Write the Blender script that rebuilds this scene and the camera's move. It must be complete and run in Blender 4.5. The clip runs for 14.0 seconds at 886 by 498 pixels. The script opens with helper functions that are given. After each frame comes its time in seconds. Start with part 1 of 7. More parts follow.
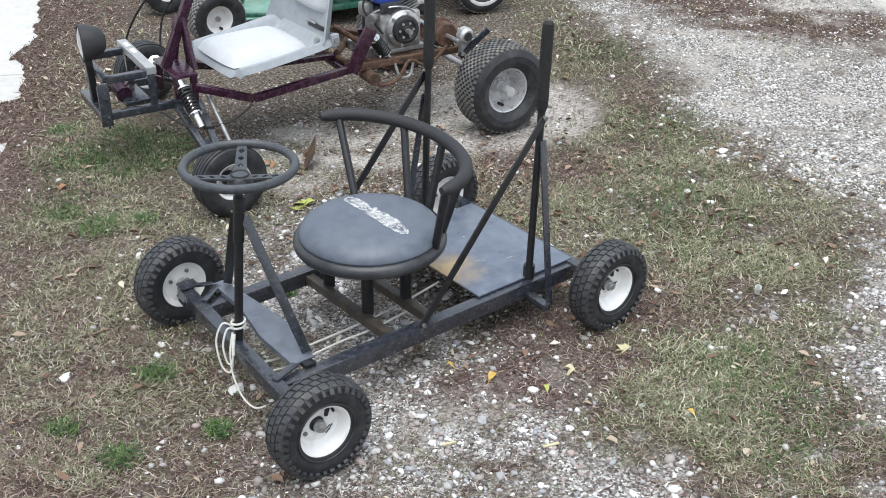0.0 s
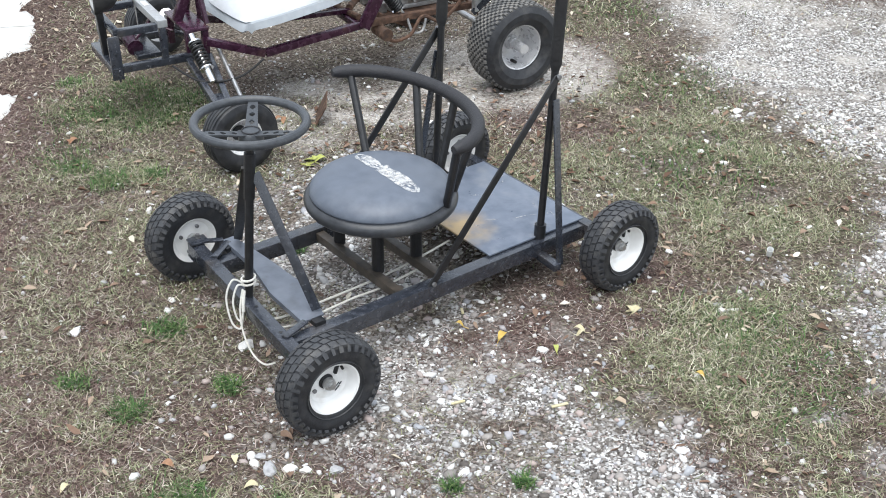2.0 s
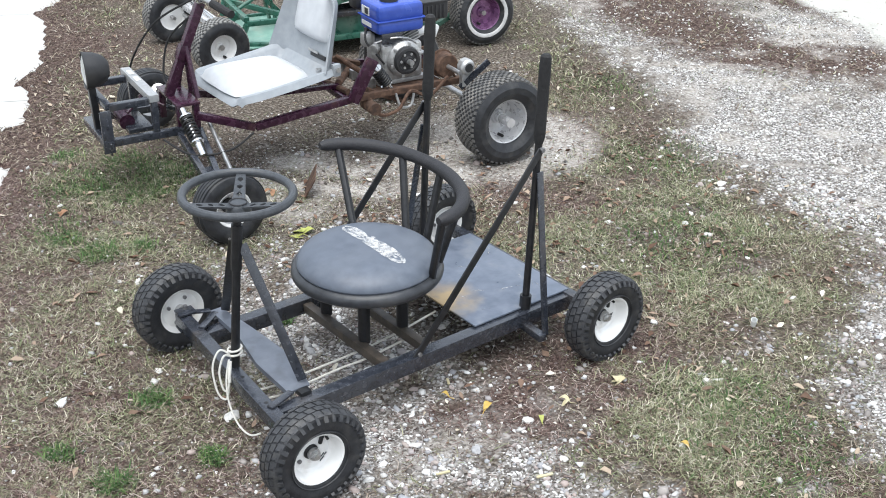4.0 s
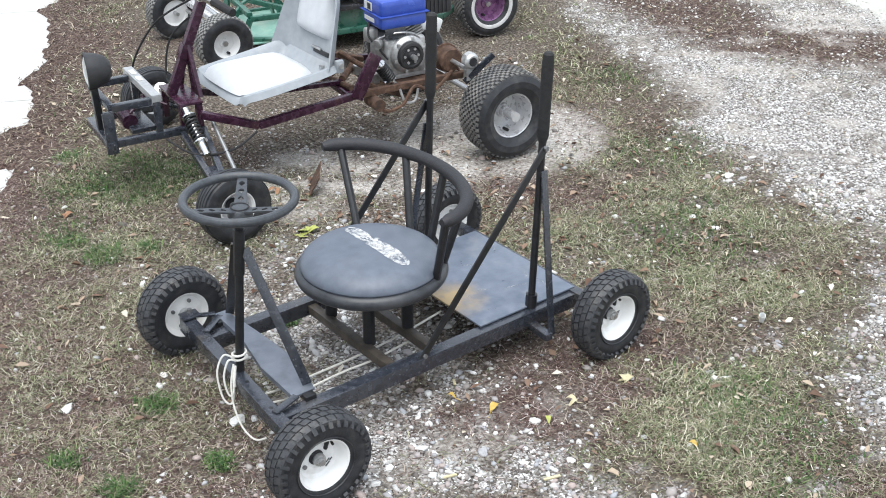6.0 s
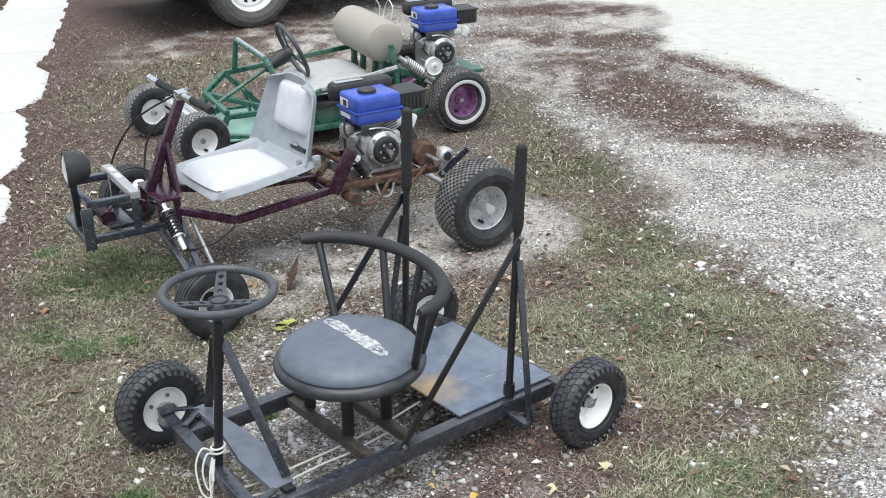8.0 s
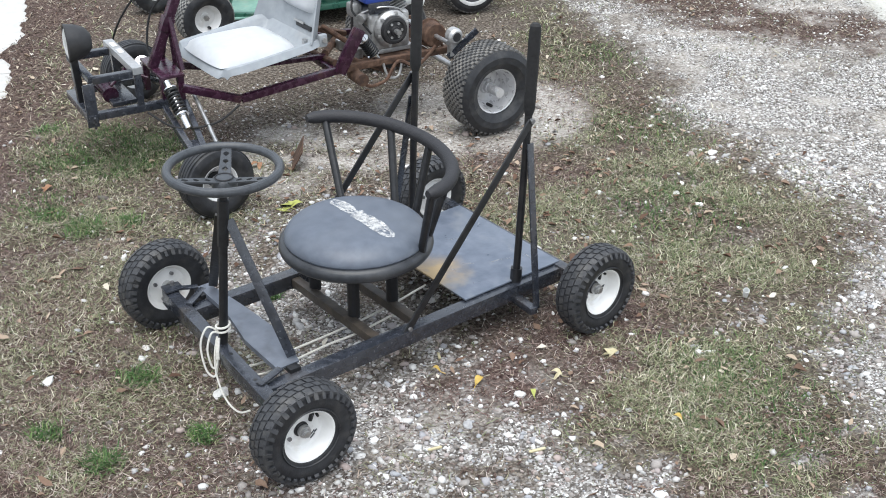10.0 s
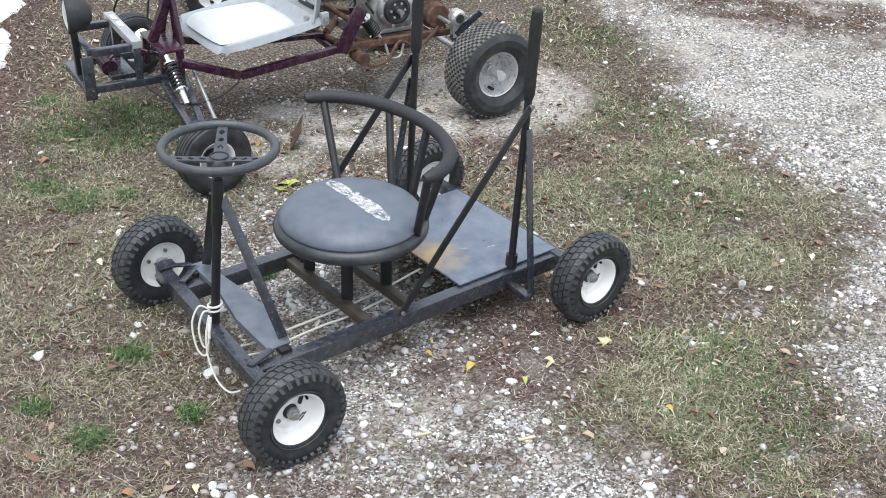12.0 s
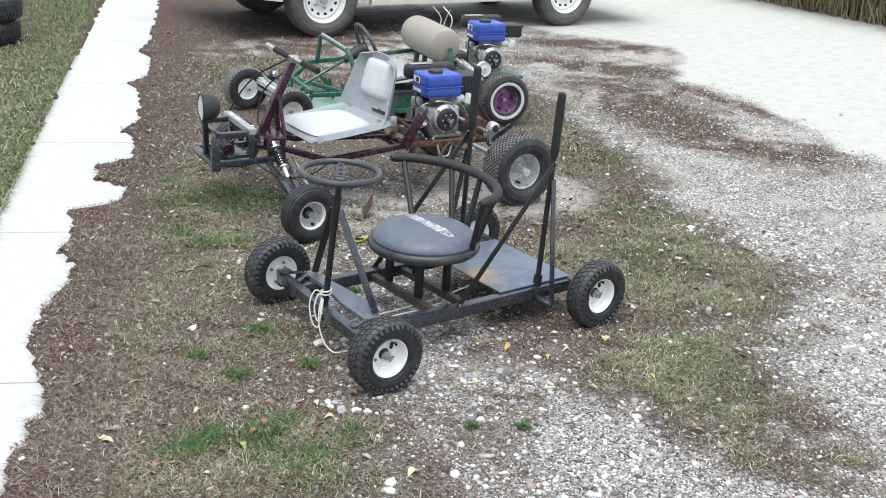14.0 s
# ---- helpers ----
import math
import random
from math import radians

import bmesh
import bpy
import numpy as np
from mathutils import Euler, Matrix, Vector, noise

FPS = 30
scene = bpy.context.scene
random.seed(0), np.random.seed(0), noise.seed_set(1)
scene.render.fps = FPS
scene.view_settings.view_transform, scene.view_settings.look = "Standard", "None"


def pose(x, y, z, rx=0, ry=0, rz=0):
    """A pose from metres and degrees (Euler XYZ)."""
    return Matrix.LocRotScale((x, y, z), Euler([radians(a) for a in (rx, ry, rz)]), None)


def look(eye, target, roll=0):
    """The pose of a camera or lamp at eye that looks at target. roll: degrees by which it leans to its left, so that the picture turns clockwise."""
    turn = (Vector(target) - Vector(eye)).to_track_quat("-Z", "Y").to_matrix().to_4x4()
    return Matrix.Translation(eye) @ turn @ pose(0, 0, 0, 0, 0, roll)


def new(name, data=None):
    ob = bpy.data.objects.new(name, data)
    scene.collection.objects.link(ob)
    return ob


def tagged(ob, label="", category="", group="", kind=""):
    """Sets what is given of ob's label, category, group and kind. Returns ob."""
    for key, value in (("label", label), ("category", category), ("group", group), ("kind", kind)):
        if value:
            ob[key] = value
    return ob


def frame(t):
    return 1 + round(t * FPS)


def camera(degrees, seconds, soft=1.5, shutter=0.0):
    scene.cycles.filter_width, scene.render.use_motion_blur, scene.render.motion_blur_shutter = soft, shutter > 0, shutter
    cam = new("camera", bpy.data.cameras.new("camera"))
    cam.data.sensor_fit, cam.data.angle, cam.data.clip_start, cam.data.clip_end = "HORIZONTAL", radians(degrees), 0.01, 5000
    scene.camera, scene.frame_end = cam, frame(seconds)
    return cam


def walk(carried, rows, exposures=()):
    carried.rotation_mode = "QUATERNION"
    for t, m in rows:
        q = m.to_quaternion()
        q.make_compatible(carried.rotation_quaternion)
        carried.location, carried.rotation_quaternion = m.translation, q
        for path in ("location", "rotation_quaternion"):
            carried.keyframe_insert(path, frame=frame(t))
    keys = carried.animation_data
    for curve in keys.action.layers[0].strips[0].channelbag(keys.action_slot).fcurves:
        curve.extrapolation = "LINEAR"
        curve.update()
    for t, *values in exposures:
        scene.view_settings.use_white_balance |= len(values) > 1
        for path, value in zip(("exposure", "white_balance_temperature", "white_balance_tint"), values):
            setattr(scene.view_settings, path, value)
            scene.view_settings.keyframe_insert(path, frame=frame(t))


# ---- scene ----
cam = camera(41.1, 14.0, soft=1.0)
PATH = [
    (0, (-1.323, -2.174, 2.03), (-0.23, -0.798, 1.075), 0.1),
    (0.5, (-1.312, -2.143, 2.027), (-0.252, -0.774, 1.026), 0.4),
    (1, (-1.306, -2.143, 2.027), (-0.255, -0.785, 1.001), 0.1),
    (1.5, (-1.311, -2.151, 2.027), (-0.262, -0.799, 0.993), 0.2),
    (2, (-1.315, -2.16, 2.033), (-0.258, -0.803, 1.012), 0.5),
    (2.5, (-1.312, -2.164, 2.043), (-0.237, -0.786, 1.07), 0.6),
    (3, (-1.316, -2.17, 2.047), (-0.222, -0.776, 1.12), 0.6),
    (3.5, (-1.317, -2.186, 2.045), (-0.213, -0.788, 1.135), 0.4),
    (4, (-1.317, -2.2, 2.042), (-0.215, -0.802, 1.13), 0.6),
    (6.3, (-1.272, -2.177, 2.074), (-0.191, -0.78, 1.138), -0.6),
    (6.5, (-1.28, -2.204, 2.07), (-0.16, -0.804, 1.184), -1.1),
    (7, (-1.289, -2.214, 2.08), (-0.104, -0.82, 1.272), -0.5),
    (7.5, (-1.313, -2.207, 2.079), (-0.14, -0.791, 1.293), -0.4),
    (8, (-1.304, -2.209, 2.078), (-0.148, -0.781, 1.288), -0.6),
    (8.5, (-1.302, -2.203, 2.072), (-0.155, -0.781, 1.259), 0.2),
    (9, (-1.308, -2.196, 2.05), (-0.169, -0.783, 1.21), -0.1),
    (9.2, (-1.3, -2.185, 2.037), (-0.179, -0.791, 1.143), -0.0),
    (11.5, (-1.283, -2.156, 2.035), (-0.191, -0.803, 1.045), 0.6),
    (12, (-1.262, -2.155, 2.042), (-0.173, -0.802, 1.052), 1.9),
    (12.5, (-1.28, -2.218, 2.04), (-0.181, -0.861, 1.064), 3.4),
    (13, (-1.612, -2.419, 2.033), (-0.493, -1.043, 1.11), 2.3),
    (13.5, (-2.012, -2.727, 2.077), (-0.859, -1.326, 1.236), 2.7),
    (14, (-2.318, -3.204, 2.043), (-1.153, -1.737, 1.342), 3.8),
]
EXPOSURES = [(0, 0.86), (0.8, 0.99), (4, 1.05), (6.5, 1.07), (7.5, 0.90), (9, 0.92), (11.5, 0.98), (12.5, 1.01), (14, 0.90)]
walk(cam, [(t, look(eye, target, roll)) for t, eye, target, roll in PATH], EXPOSURES)

# ---- world, sun, exposure ----
world = bpy.data.worlds.new("overcast")
scene.world = world
world.use_nodes = True
wn = world.node_tree.nodes
sky = wn.new("ShaderNodeTexSky")
sky.sky_type, sky.sun_disc = "NISHITA", False
sky.sun_elevation, sky.sun_rotation = radians(75), radians(230)
sky.air_density, sky.dust_density = 2.0, 6.0
soft_sky = wn.new("ShaderNodeMixRGB")
soft_sky.inputs[0].default_value = 0.72
soft_sky.inputs[2].default_value = (5.65, 6.15, 6.85, 1)
world.node_tree.links.new(sky.outputs[0], soft_sky.inputs[1])
world.node_tree.links.new(soft_sky.outputs[0], wn["Background"].inputs[0])
wn["Background"].inputs[1].default_value = 0.105
sun = new("sun", bpy.data.lights.new("sun", "SUN"))
sun.data.energy, sun.data.angle, sun.data.color = 1.5, radians(60), (0.93, 0.973, 1.0)
sun.matrix_world = look((-1.2, -1.0, 6), (0, 0, 0))
scene.view_settings.exposure = 0.72


# ---- materials ----
def mat(name, stops, rough=0.6, metal=0.0, scale=40.0, bump=0.2, bump_scale=None, detail=6.0, rough_var=0.15, second=None, spec=0.5, dist=0.003):
    """A noise-driven surface: colour ramp over fine grain, slower stains on top, bump and uneven gloss."""
    m = bpy.data.materials.new(name)
    m.use_nodes = True
    n, l = m.node_tree.nodes, m.node_tree.links
    b = n["Principled BSDF"]
    co = n.new("ShaderNodeTexCoord")
    grain = n.new("ShaderNodeTexNoise")
    grain.inputs["Scale"].default_value, grain.inputs["Detail"].default_value = scale, detail
    l.new(co.outputs["Object"], grain.inputs["Vector"])
    ramp = n.new("ShaderNodeValToRGB")
    els = ramp.color_ramp.elements
    for k, (p, c) in enumerate(stops):
        e = els[k] if k < 2 else els.new(p)
        e.position, e.color = p, (*c, 1)
    l.new(grain.outputs["Fac"], ramp.inputs[0])
    col = ramp.outputs[0]
    if second:
        c2, s2, lo, hi, amount = second
        st = n.new("ShaderNodeTexNoise")
        st.inputs["Scale"].default_value, st.inputs["Detail"].default_value = s2, 4.0
        l.new(co.outputs["Object"], st.inputs["Vector"])
        mr = n.new("ShaderNodeMapRange")
        mr.inputs["From Min"].default_value, mr.inputs["From Max"].default_value = lo, hi
        mr.inputs["To Max"].default_value = amount
        l.new(st.outputs["Fac"], mr.inputs[0])
        mix = n.new("ShaderNodeMixRGB")
        mix.inputs[2].default_value = (*c2, 1)
        l.new(mr.outputs[0], mix.inputs[0])
        l.new(col, mix.inputs[1])
        col = mix.outputs[0]
    l.new(col, b.inputs["Base Color"])
    rr = n.new("ShaderNodeMapRange")
    rr.inputs["To Min"].default_value, rr.inputs["To Max"].default_value = max(0.03, rough - rough_var), min(1, rough + rough_var)
    l.new(grain.outputs["Fac"], rr.inputs[0])
    l.new(rr.outputs[0], b.inputs["Roughness"])
    b.inputs["Metallic"].default_value = metal
    b.inputs["Specular IOR Level"].default_value = spec
    if bump:
        bt = n.new("ShaderNodeTexNoise")
        bt.inputs["Scale"].default_value, bt.inputs["Detail"].default_value = bump_scale or scale * 3, 4.0
        l.new(co.outputs["Object"], bt.inputs["Vector"])
        bp = n.new("ShaderNodeBump")
        bp.inputs["Strength"].default_value, bp.inputs["Distance"].default_value = bump, dist
        l.new(bt.outputs["Fac"], bp.inputs["Height"])
        l.new(bp.outputs[0], b.inputs["Normal"])
    return m


BLACK = mat("black_paint", [(0.3, (0.008, 0.0085, 0.010)), (0.7, (0.018, 0.019, 0.022))], 0.36, 0, 60, 0.25, second=((0.09, 0.075, 0.06), 9, 0.58, 0.85, 0.35))
GREYBLACK = mat("worn_black_steel", [(0.3, (0.018, 0.021, 0.028)), (0.7, (0.040, 0.045, 0.058))], 0.24, 0.0, 45, 0.2, second=((0.13, 0.11, 0.09), 7, 0.58, 0.82, 0.5), spec=0.95)
ALLOY_DARK = mat("dull_bolt_steel", [(0.3, (0.16, 0.16, 0.165)), (0.7, (0.26, 0.26, 0.265))], 0.4, 0.5, 80, 0.2)
GALV = mat("dull_galvanised_bar", [(0.3, (0.30, 0.31, 0.32)), (0.7, (0.42, 0.43, 0.44))], 0.4, 0.2, 50, 0.2, second=((0.16, 0.13, 0.10), 12, 0.55, 0.8, 0.6))
RIMBLACK = mat("worn_rim_plastic", [(0.3, (0.036, 0.040, 0.046)), (0.7, (0.060, 0.066, 0.075))], 0.38, 0, 70, 0.3)
FOAM = mat("black_foam", [(0.3, (0.013, 0.013, 0.016)), (0.7, (0.027, 0.027, 0.031))], 0.62, 0, 90, 0.5, 220)
GRIP = mat("taped_grip", [(0.3, (0.010, 0.010, 0.011)), (0.7, (0.020, 0.020, 0.021))], 0.75, 0, 50, 0.8, 120)
# Black vinyl lifted to blue-grey: sky sheen of the cushion top painted in.
VINYL = mat("sky_sheen_vinyl", [(0.3, (0.080, 0.096, 0.126)), (0.7, (0.114, 0.134, 0.170))], 0.46, 0, 30, 0.08, 300, second=((0.17, 0.185, 0.21), 6, 0.45, 0.8, 0.4), spec=0.6)
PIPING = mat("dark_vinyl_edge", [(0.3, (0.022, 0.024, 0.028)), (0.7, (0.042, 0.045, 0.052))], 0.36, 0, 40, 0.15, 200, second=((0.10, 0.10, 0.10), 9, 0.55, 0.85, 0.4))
FOOTPLATE = mat("scuffed_blue_grey_steel", [(0.3, (0.105, 0.120, 0.150)), (0.7, (0.165, 0.182, 0.215))], 0.34, 0.15, 18, 0.12, 90, second=((0.05, 0.05, 0.055), 13, 0.55, 0.8, 0.6))
DIRTYBAR = mat("dirty_black_bar", [(0.3, (0.030, 0.026, 0.023)), (0.7, (0.075, 0.062, 0.050))], 0.45, 0, 40, 0.3, second=((0.13, 0.10, 0.075), 16, 0.5, 0.75, 0.6))
RUBBER = mat("tyre_rubber", [(0.3, (0.012, 0.0128, 0.0155)), (0.7, (0.030, 0.032, 0.037))], 0.5, 0, 35, 0.3, 160, second=((0.12, 0.115, 0.105), 22, 0.5, 0.8, 0.4))
KNOB = mat("scuffed_knob_rubber", [(0.3, (0.022, 0.0235, 0.027)), (0.7, (0.052, 0.054, 0.060))], 0.55, 0, 45, 0.3, 180, second=((0.16, 0.15, 0.135), 26, 0.5, 0.8, 0.5))
RUBBER_DUSTY = mat("dusty_tread_rubber", [(0.3, (0.060, 0.060, 0.061)), (0.7, (0.135, 0.132, 0.127))], 0.8, 0, 30, 0.3, 160, second=((0.30, 0.28, 0.25), 14, 0.42, 0.75, 0.6))
RUBBER_PALE = mat("pale_dusty_tread", [(0.3, (0.16, 0.157, 0.15)), (0.7, (0.29, 0.285, 0.272))], 0.85, 0, 30, 0.3, 160, second=((0.10, 0.095, 0.088), 18, 0.5, 0.75, 0.6))
RUBBER_OLD = mat("greyed_rubber", [(0.3, (0.062, 0.060, 0.060)), (0.7, (0.105, 0.102, 0.098))], 0.8, 0, 35, 0.3, 160, second=((0.17, 0.15, 0.125), 12, 0.45, 0.8, 0.5))
WHITE = mat("white_rim_paint", [(0.3, (0.78, 0.78, 0.77)), (0.7, (0.85, 0.85, 0.84))], 0.45, 0, 30, 0.1, second=((0.33, 0.28, 0.22), 14, 0.62, 0.85, 0.6))
STEEL = mat("galvanised_steel", [(0.3, (0.42, 0.42, 0.42)), (0.7, (0.58, 0.58, 0.58))], 0.38, 0.85, 60, 0.2, second=((0.25, 0.2, 0.15), 10, 0.6, 0.85, 0.5))
SILVER = mat("silver_rim_paint", [(0.3, (0.54, 0.54, 0.55)), (0.7, (0.68, 0.68, 0.69))], 0.30, 0.35, 40, 0.1, second=((0.3, 0.26, 0.2), 12, 0.6, 0.85, 0.5))
ROPE = mat("white_rope", [(0.3, (0.62, 0.60, 0.55)), (0.7, (0.76, 0.75, 0.70))], 0.85, 0, 200, 0.8, 400)
CONCRETE = mat("concrete", [(0.3, (0.46, 0.455, 0.44)), (0.7, (0.55, 0.545, 0.53))], 0.9, 0, 25, 0.3, 120, second=((0.45, 0.42, 0.37), 2.5, 0.5, 0.8, 0.5))


# ---- mesh helpers ----
def part(name, bm, material, parent=None, label="", smooth=30.0):
    """Links a bmesh as one mesh object, under a thing or part if one is given."""
    me = bpy.data.meshes.new(name)
    bmesh.ops.recalc_face_normals(bm, faces=bm.faces)
    bm.to_mesh(me)
    bm.free()
    for m in material if isinstance(material, (list, tuple)) else [material]:
        me.materials.append(m)
    if smooth:
        me.shade_smooth()
        me.set_sharp_from_angle(angle=radians(smooth))
    ob = new(name, me)
    if parent:
        ob.parent = parent
    if label:
        ob["label"] = label
    return ob


def thing(name, m, label, category, group="", kind=""):
    ob = tagged(new(name), label, category, group, kind)
    ob.empty_display_size = 0.1
    ob.matrix_world = m
    return ob


def beam(a, b, w, h, bm=None, up=(0, 0, 1), bev=0.003):
    """A square bar from a to b, w across and h along up."""
    bm = bm or bmesh.new()
    a, b = Vector(a), Vector(b)
    d = (b - a).normalized()
    u = Vector(up)
    if abs(d.dot(u)) > 0.98:
        u = Vector((1, 0, 0))
    s = d.cross(u).normalized()
    u = s.cross(d).normalized()
    vs = [bm.verts.new(p + s * (i * w / 2) + u * (j * h / 2)) for p in (a, b) for i, j in ((-1, -1), (1, -1), (1, 1), (-1, 1))]
    fs = [(0, 1, 2, 3), (7, 6, 5, 4), (0, 4, 5, 1), (1, 5, 6, 2), (2, 6, 7, 3), (3, 7, 4, 0)]
    faces = [bm.faces.new([vs[k] for k in f]) for f in fs]
    if bev:
        bmesh.ops.bevel(bm, geom=list({e for f in faces for e in f.edges}), offset=min(bev, w * 0.3, h * 0.3), segments=2, affect="EDGES", profile=0.6)
    return bm


def tube(points, r, bm=None, seg=12, closed=False, caps=True):
    """A round bar along points; r is one radius or one for each point."""
    bm = bm or bmesh.new()
    pts = [Vector(p) for p in points]
    n = len(pts)
    rs = r if isinstance(r, (list, tuple)) else [r] * n
    rings, u = [], None
    for k, p in enumerate(pts):
        q0, q1 = pts[(k - 1) % n] if closed or k else p, pts[(k + 1) % n] if closed or k < n - 1 else p
        d = (q1 - q0).normalized()
        if u is None:
            u = d.orthogonal().normalized()
        u = (u - d * u.dot(d)).normalized()
        v = d.cross(u)
        rings.append([bm.verts.new(p + (u * math.cos(t) + v * math.sin(t)) * rs[k]) for t in (2 * math.pi * j / seg for j in range(seg))])
    for k in range(n if closed else n - 1):
        r0, r1 = rings[k], rings[(k + 1) % n]
        shift = 0
        if closed and k == n - 1:
            shift = min(range(seg), key=lambda s: (r0[0].co - r1[s].co).length)
        for j in range(seg):
            bm.faces.new((r0[j], r0[(j + 1) % seg], r1[(j + 1 + shift) % seg], r1[(j + shift) % seg]))
    if caps and not closed:
        bm.faces.new(rings[0][::-1])
        bm.faces.new(rings[-1])
    return bm


def lathe(profile, bm=None, seg=40, m=None, close=False):
    """Turns (radius, along) pairs round the y axis."""
    bm = bm or bmesh.new()
    m = m or Matrix.Identity(4)
    rings = []
    for r, y in profile:
        if r < 1e-5:
            rings.append([bm.verts.new(m @ Vector((0, y, 0)))])
        else:
            rings.append([bm.verts.new(m @ Vector((r * math.cos(t), y, r * math.sin(t)))) for t in (2 * math.pi * j / seg for j in range(seg))])
    pairs = list(zip(rings, rings[1:])) + ([(rings[-1], rings[0])] if close else [])
    for r0, r1 in pairs:
        for j in range(seg):
            a, b = r0[j % len(r0)], r0[(j + 1) % len(r0)]
            c, d = r1[(j + 1) % len(r1)], r1[j % len(r1)]
            vs = [v for k, v in enumerate((a, b, c, d)) if v not in (a, b, c, d)[:k]]
            if len(vs) > 2:
                bm.faces.new(vs)
    return bm


def box(c, size, bm=None, bev=0.004, m=None, seg=2):
    bm = bm or bmesh.new()
    made = bmesh.ops.create_cube(bm, size=1.0, matrix=(m or Matrix.Identity(4)) @ Matrix.Translation(c) @ Matrix.Diagonal((*size, 1)))
    if bev:
        es = list({e for v in made["verts"] for e in v.link_edges})
        bmesh.ops.bevel(bm, geom=es, offset=bev, segments=seg, affect="EDGES", profile=0.6)
    return bm


def bezier(points, n=10):
    """A smooth line through points."""
    p = [Vector(q) for q in points]
    out = []
    for k in range(len(p) - 1):
        p0, p1, p2, p3 = p[max(k - 1, 0)], p[k], p[k + 1], p[min(k + 2, len(p) - 1)]
        for j in range(n):
            t = j / n
            out.append(0.5 * (2 * p1 + (p2 - p0) * t + (2 * p0 - 5 * p1 + 4 * p2 - p3) * t * t + (3 * p1 - p0 - 3 * p2 + p3) * t ** 3))
    return out + [p[-1]]


def tyre_bm(R, W, rim, lug_h=0.006, seg=48):
    """A tyre carcass round the y axis."""
    bm = bmesh.new()
    h = W / 2
    prof = [(rim, -h * 0.62), (rim * 1.04, -h * 0.74), (rim + (R - rim) * 0.35, -h * 0.98), (rim + (R - rim) * 0.62, -h * 0.99), (R * 0.93, -h * 0.84), (R - lug_h, -h * 0.55),
            (R - lug_h * 0.6, 0), (R - lug_h, h * 0.55), (R * 0.93, h * 0.84), (rim + (R - rim) * 0.62, h * 0.99), (rim + (R - rim) * 0.35, h * 0.98), (rim * 1.04, h * 0.74), (rim, h * 0.62)]
    lathe(prof, bm, seg, close=True)
    return bm


def tread_bm(R, W, lugs, rows, lug_h=0.006, lug_w=0.6, chevron=0.0, span=0.92):
    """Rows of tread blocks that wrap the crown and shoulders of a tyre."""
    bm = bmesh.new()
    h = W / 2
    for row in range(rows):
        y0 = -h * span + 2 * h * span * row / rows
        y1 = -h * span + 2 * h * span * (row + 1) / rows
        gap = (y1 - y0) * 0.09
        for k in range(lugs):
            a0 = 2 * math.pi * (k + (row % 2) * 0.5) / lugs
            da = 2 * math.pi / lugs * lug_w
            vs = []
            for top in (0, 1):
                for y, sgn in ((y0 + gap, 0), (y1 - gap, 1)):
                    f = min(1.0, abs(y) / h)
                    rr = R - lug_h - (R * 0.085) * max(0, f - 0.5) ** 1.5 * 2.2 - 0.004 + (lug_h + 0.004) * top
                    tw = chevron * (y - (y0 + y1) / 2) / h
                    for a in (a0 + tw, a0 + tw + da):
                        sh = 0.06 * da * top
                        aa = a + (sh if a == a0 + tw else -sh)
                        vs.append(bm.verts.new((rr * math.cos(aa), y, rr * math.sin(aa))))
            for f in ((4, 5, 7, 6), (0, 1, 5, 4), (2, 3, 7, 6), (0, 2, 6, 4), (1, 3, 7, 5)):
                bm.faces.new([vs[i] for i in f])
    return bm


# ---- ground ----
PAVE_O, PAVE_D = np.array([-0.46, 2.94]), np.array([0.4395, 0.898])
PAVE_N = np.array([PAVE_D[1], -PAVE_D[0]])
EDGE_S = [-6, -2.95, -2.82, -2.69, -2.6, -2.54, -2.35, -2.12, -1.94, -1.58, -1.3, -1.17, -0.97, -0.75, -0.38, -0.3, -0.15, 0.03, 0.14, 0.4, 0.55, 0.83, 1.03, 1.2, 1.35, 1.71, 2.15, 2.5, 2.75, 2.96, 3.45, 3.67, 4.08, 5.0, 6.3, 12, 30]
EDGE_W = [0.46, 0.43, 0.42, 0.47, 0.44, 0.50, 0.48, 0.42, 0.36, 0.40, 0.46, 0.47, 0.39, 0.42, 0.39, 0.55, 0.63, 0.64, 0.47, 0.46, 0.64, 0.65, 0.63, 0.53, 0.64, 0.64, 0.62, 0.53, 0.62, 0.67, 0.64, 0.54, 0.62, 0.63, 0.64, 0.7, 0.7]


def fbm(x, y, scale, octaves=4, seed=0.0):
    out = np.zeros_like(x)
    for k in range(octaves):
        f = scale * 2 ** k
        a = 1.7 * k + seed
        out += (np.sin(x * f * 1.0 + 1.9 * np.sin(y * f * 0.7 + a) + a) * np.cos(y * f * 1.1 + 1.7 * np.sin(x * f * 0.8 - a) - 2 * a)) / 2 ** k
    return out / 1.9


def blob(x, y, cx, cy, rx, ry, turn=0.0, soft=0.35):
    c, s = math.cos(radians(turn)), math.sin(radians(turn))
    u, v = ((x - cx) * c + (y - cy) * s) / rx, (-(x - cx) * s + (y - cy) * c) / ry
    return np.clip((1 - np.sqrt(u * u + v * v)) / soft + 0.5, 0, 1)


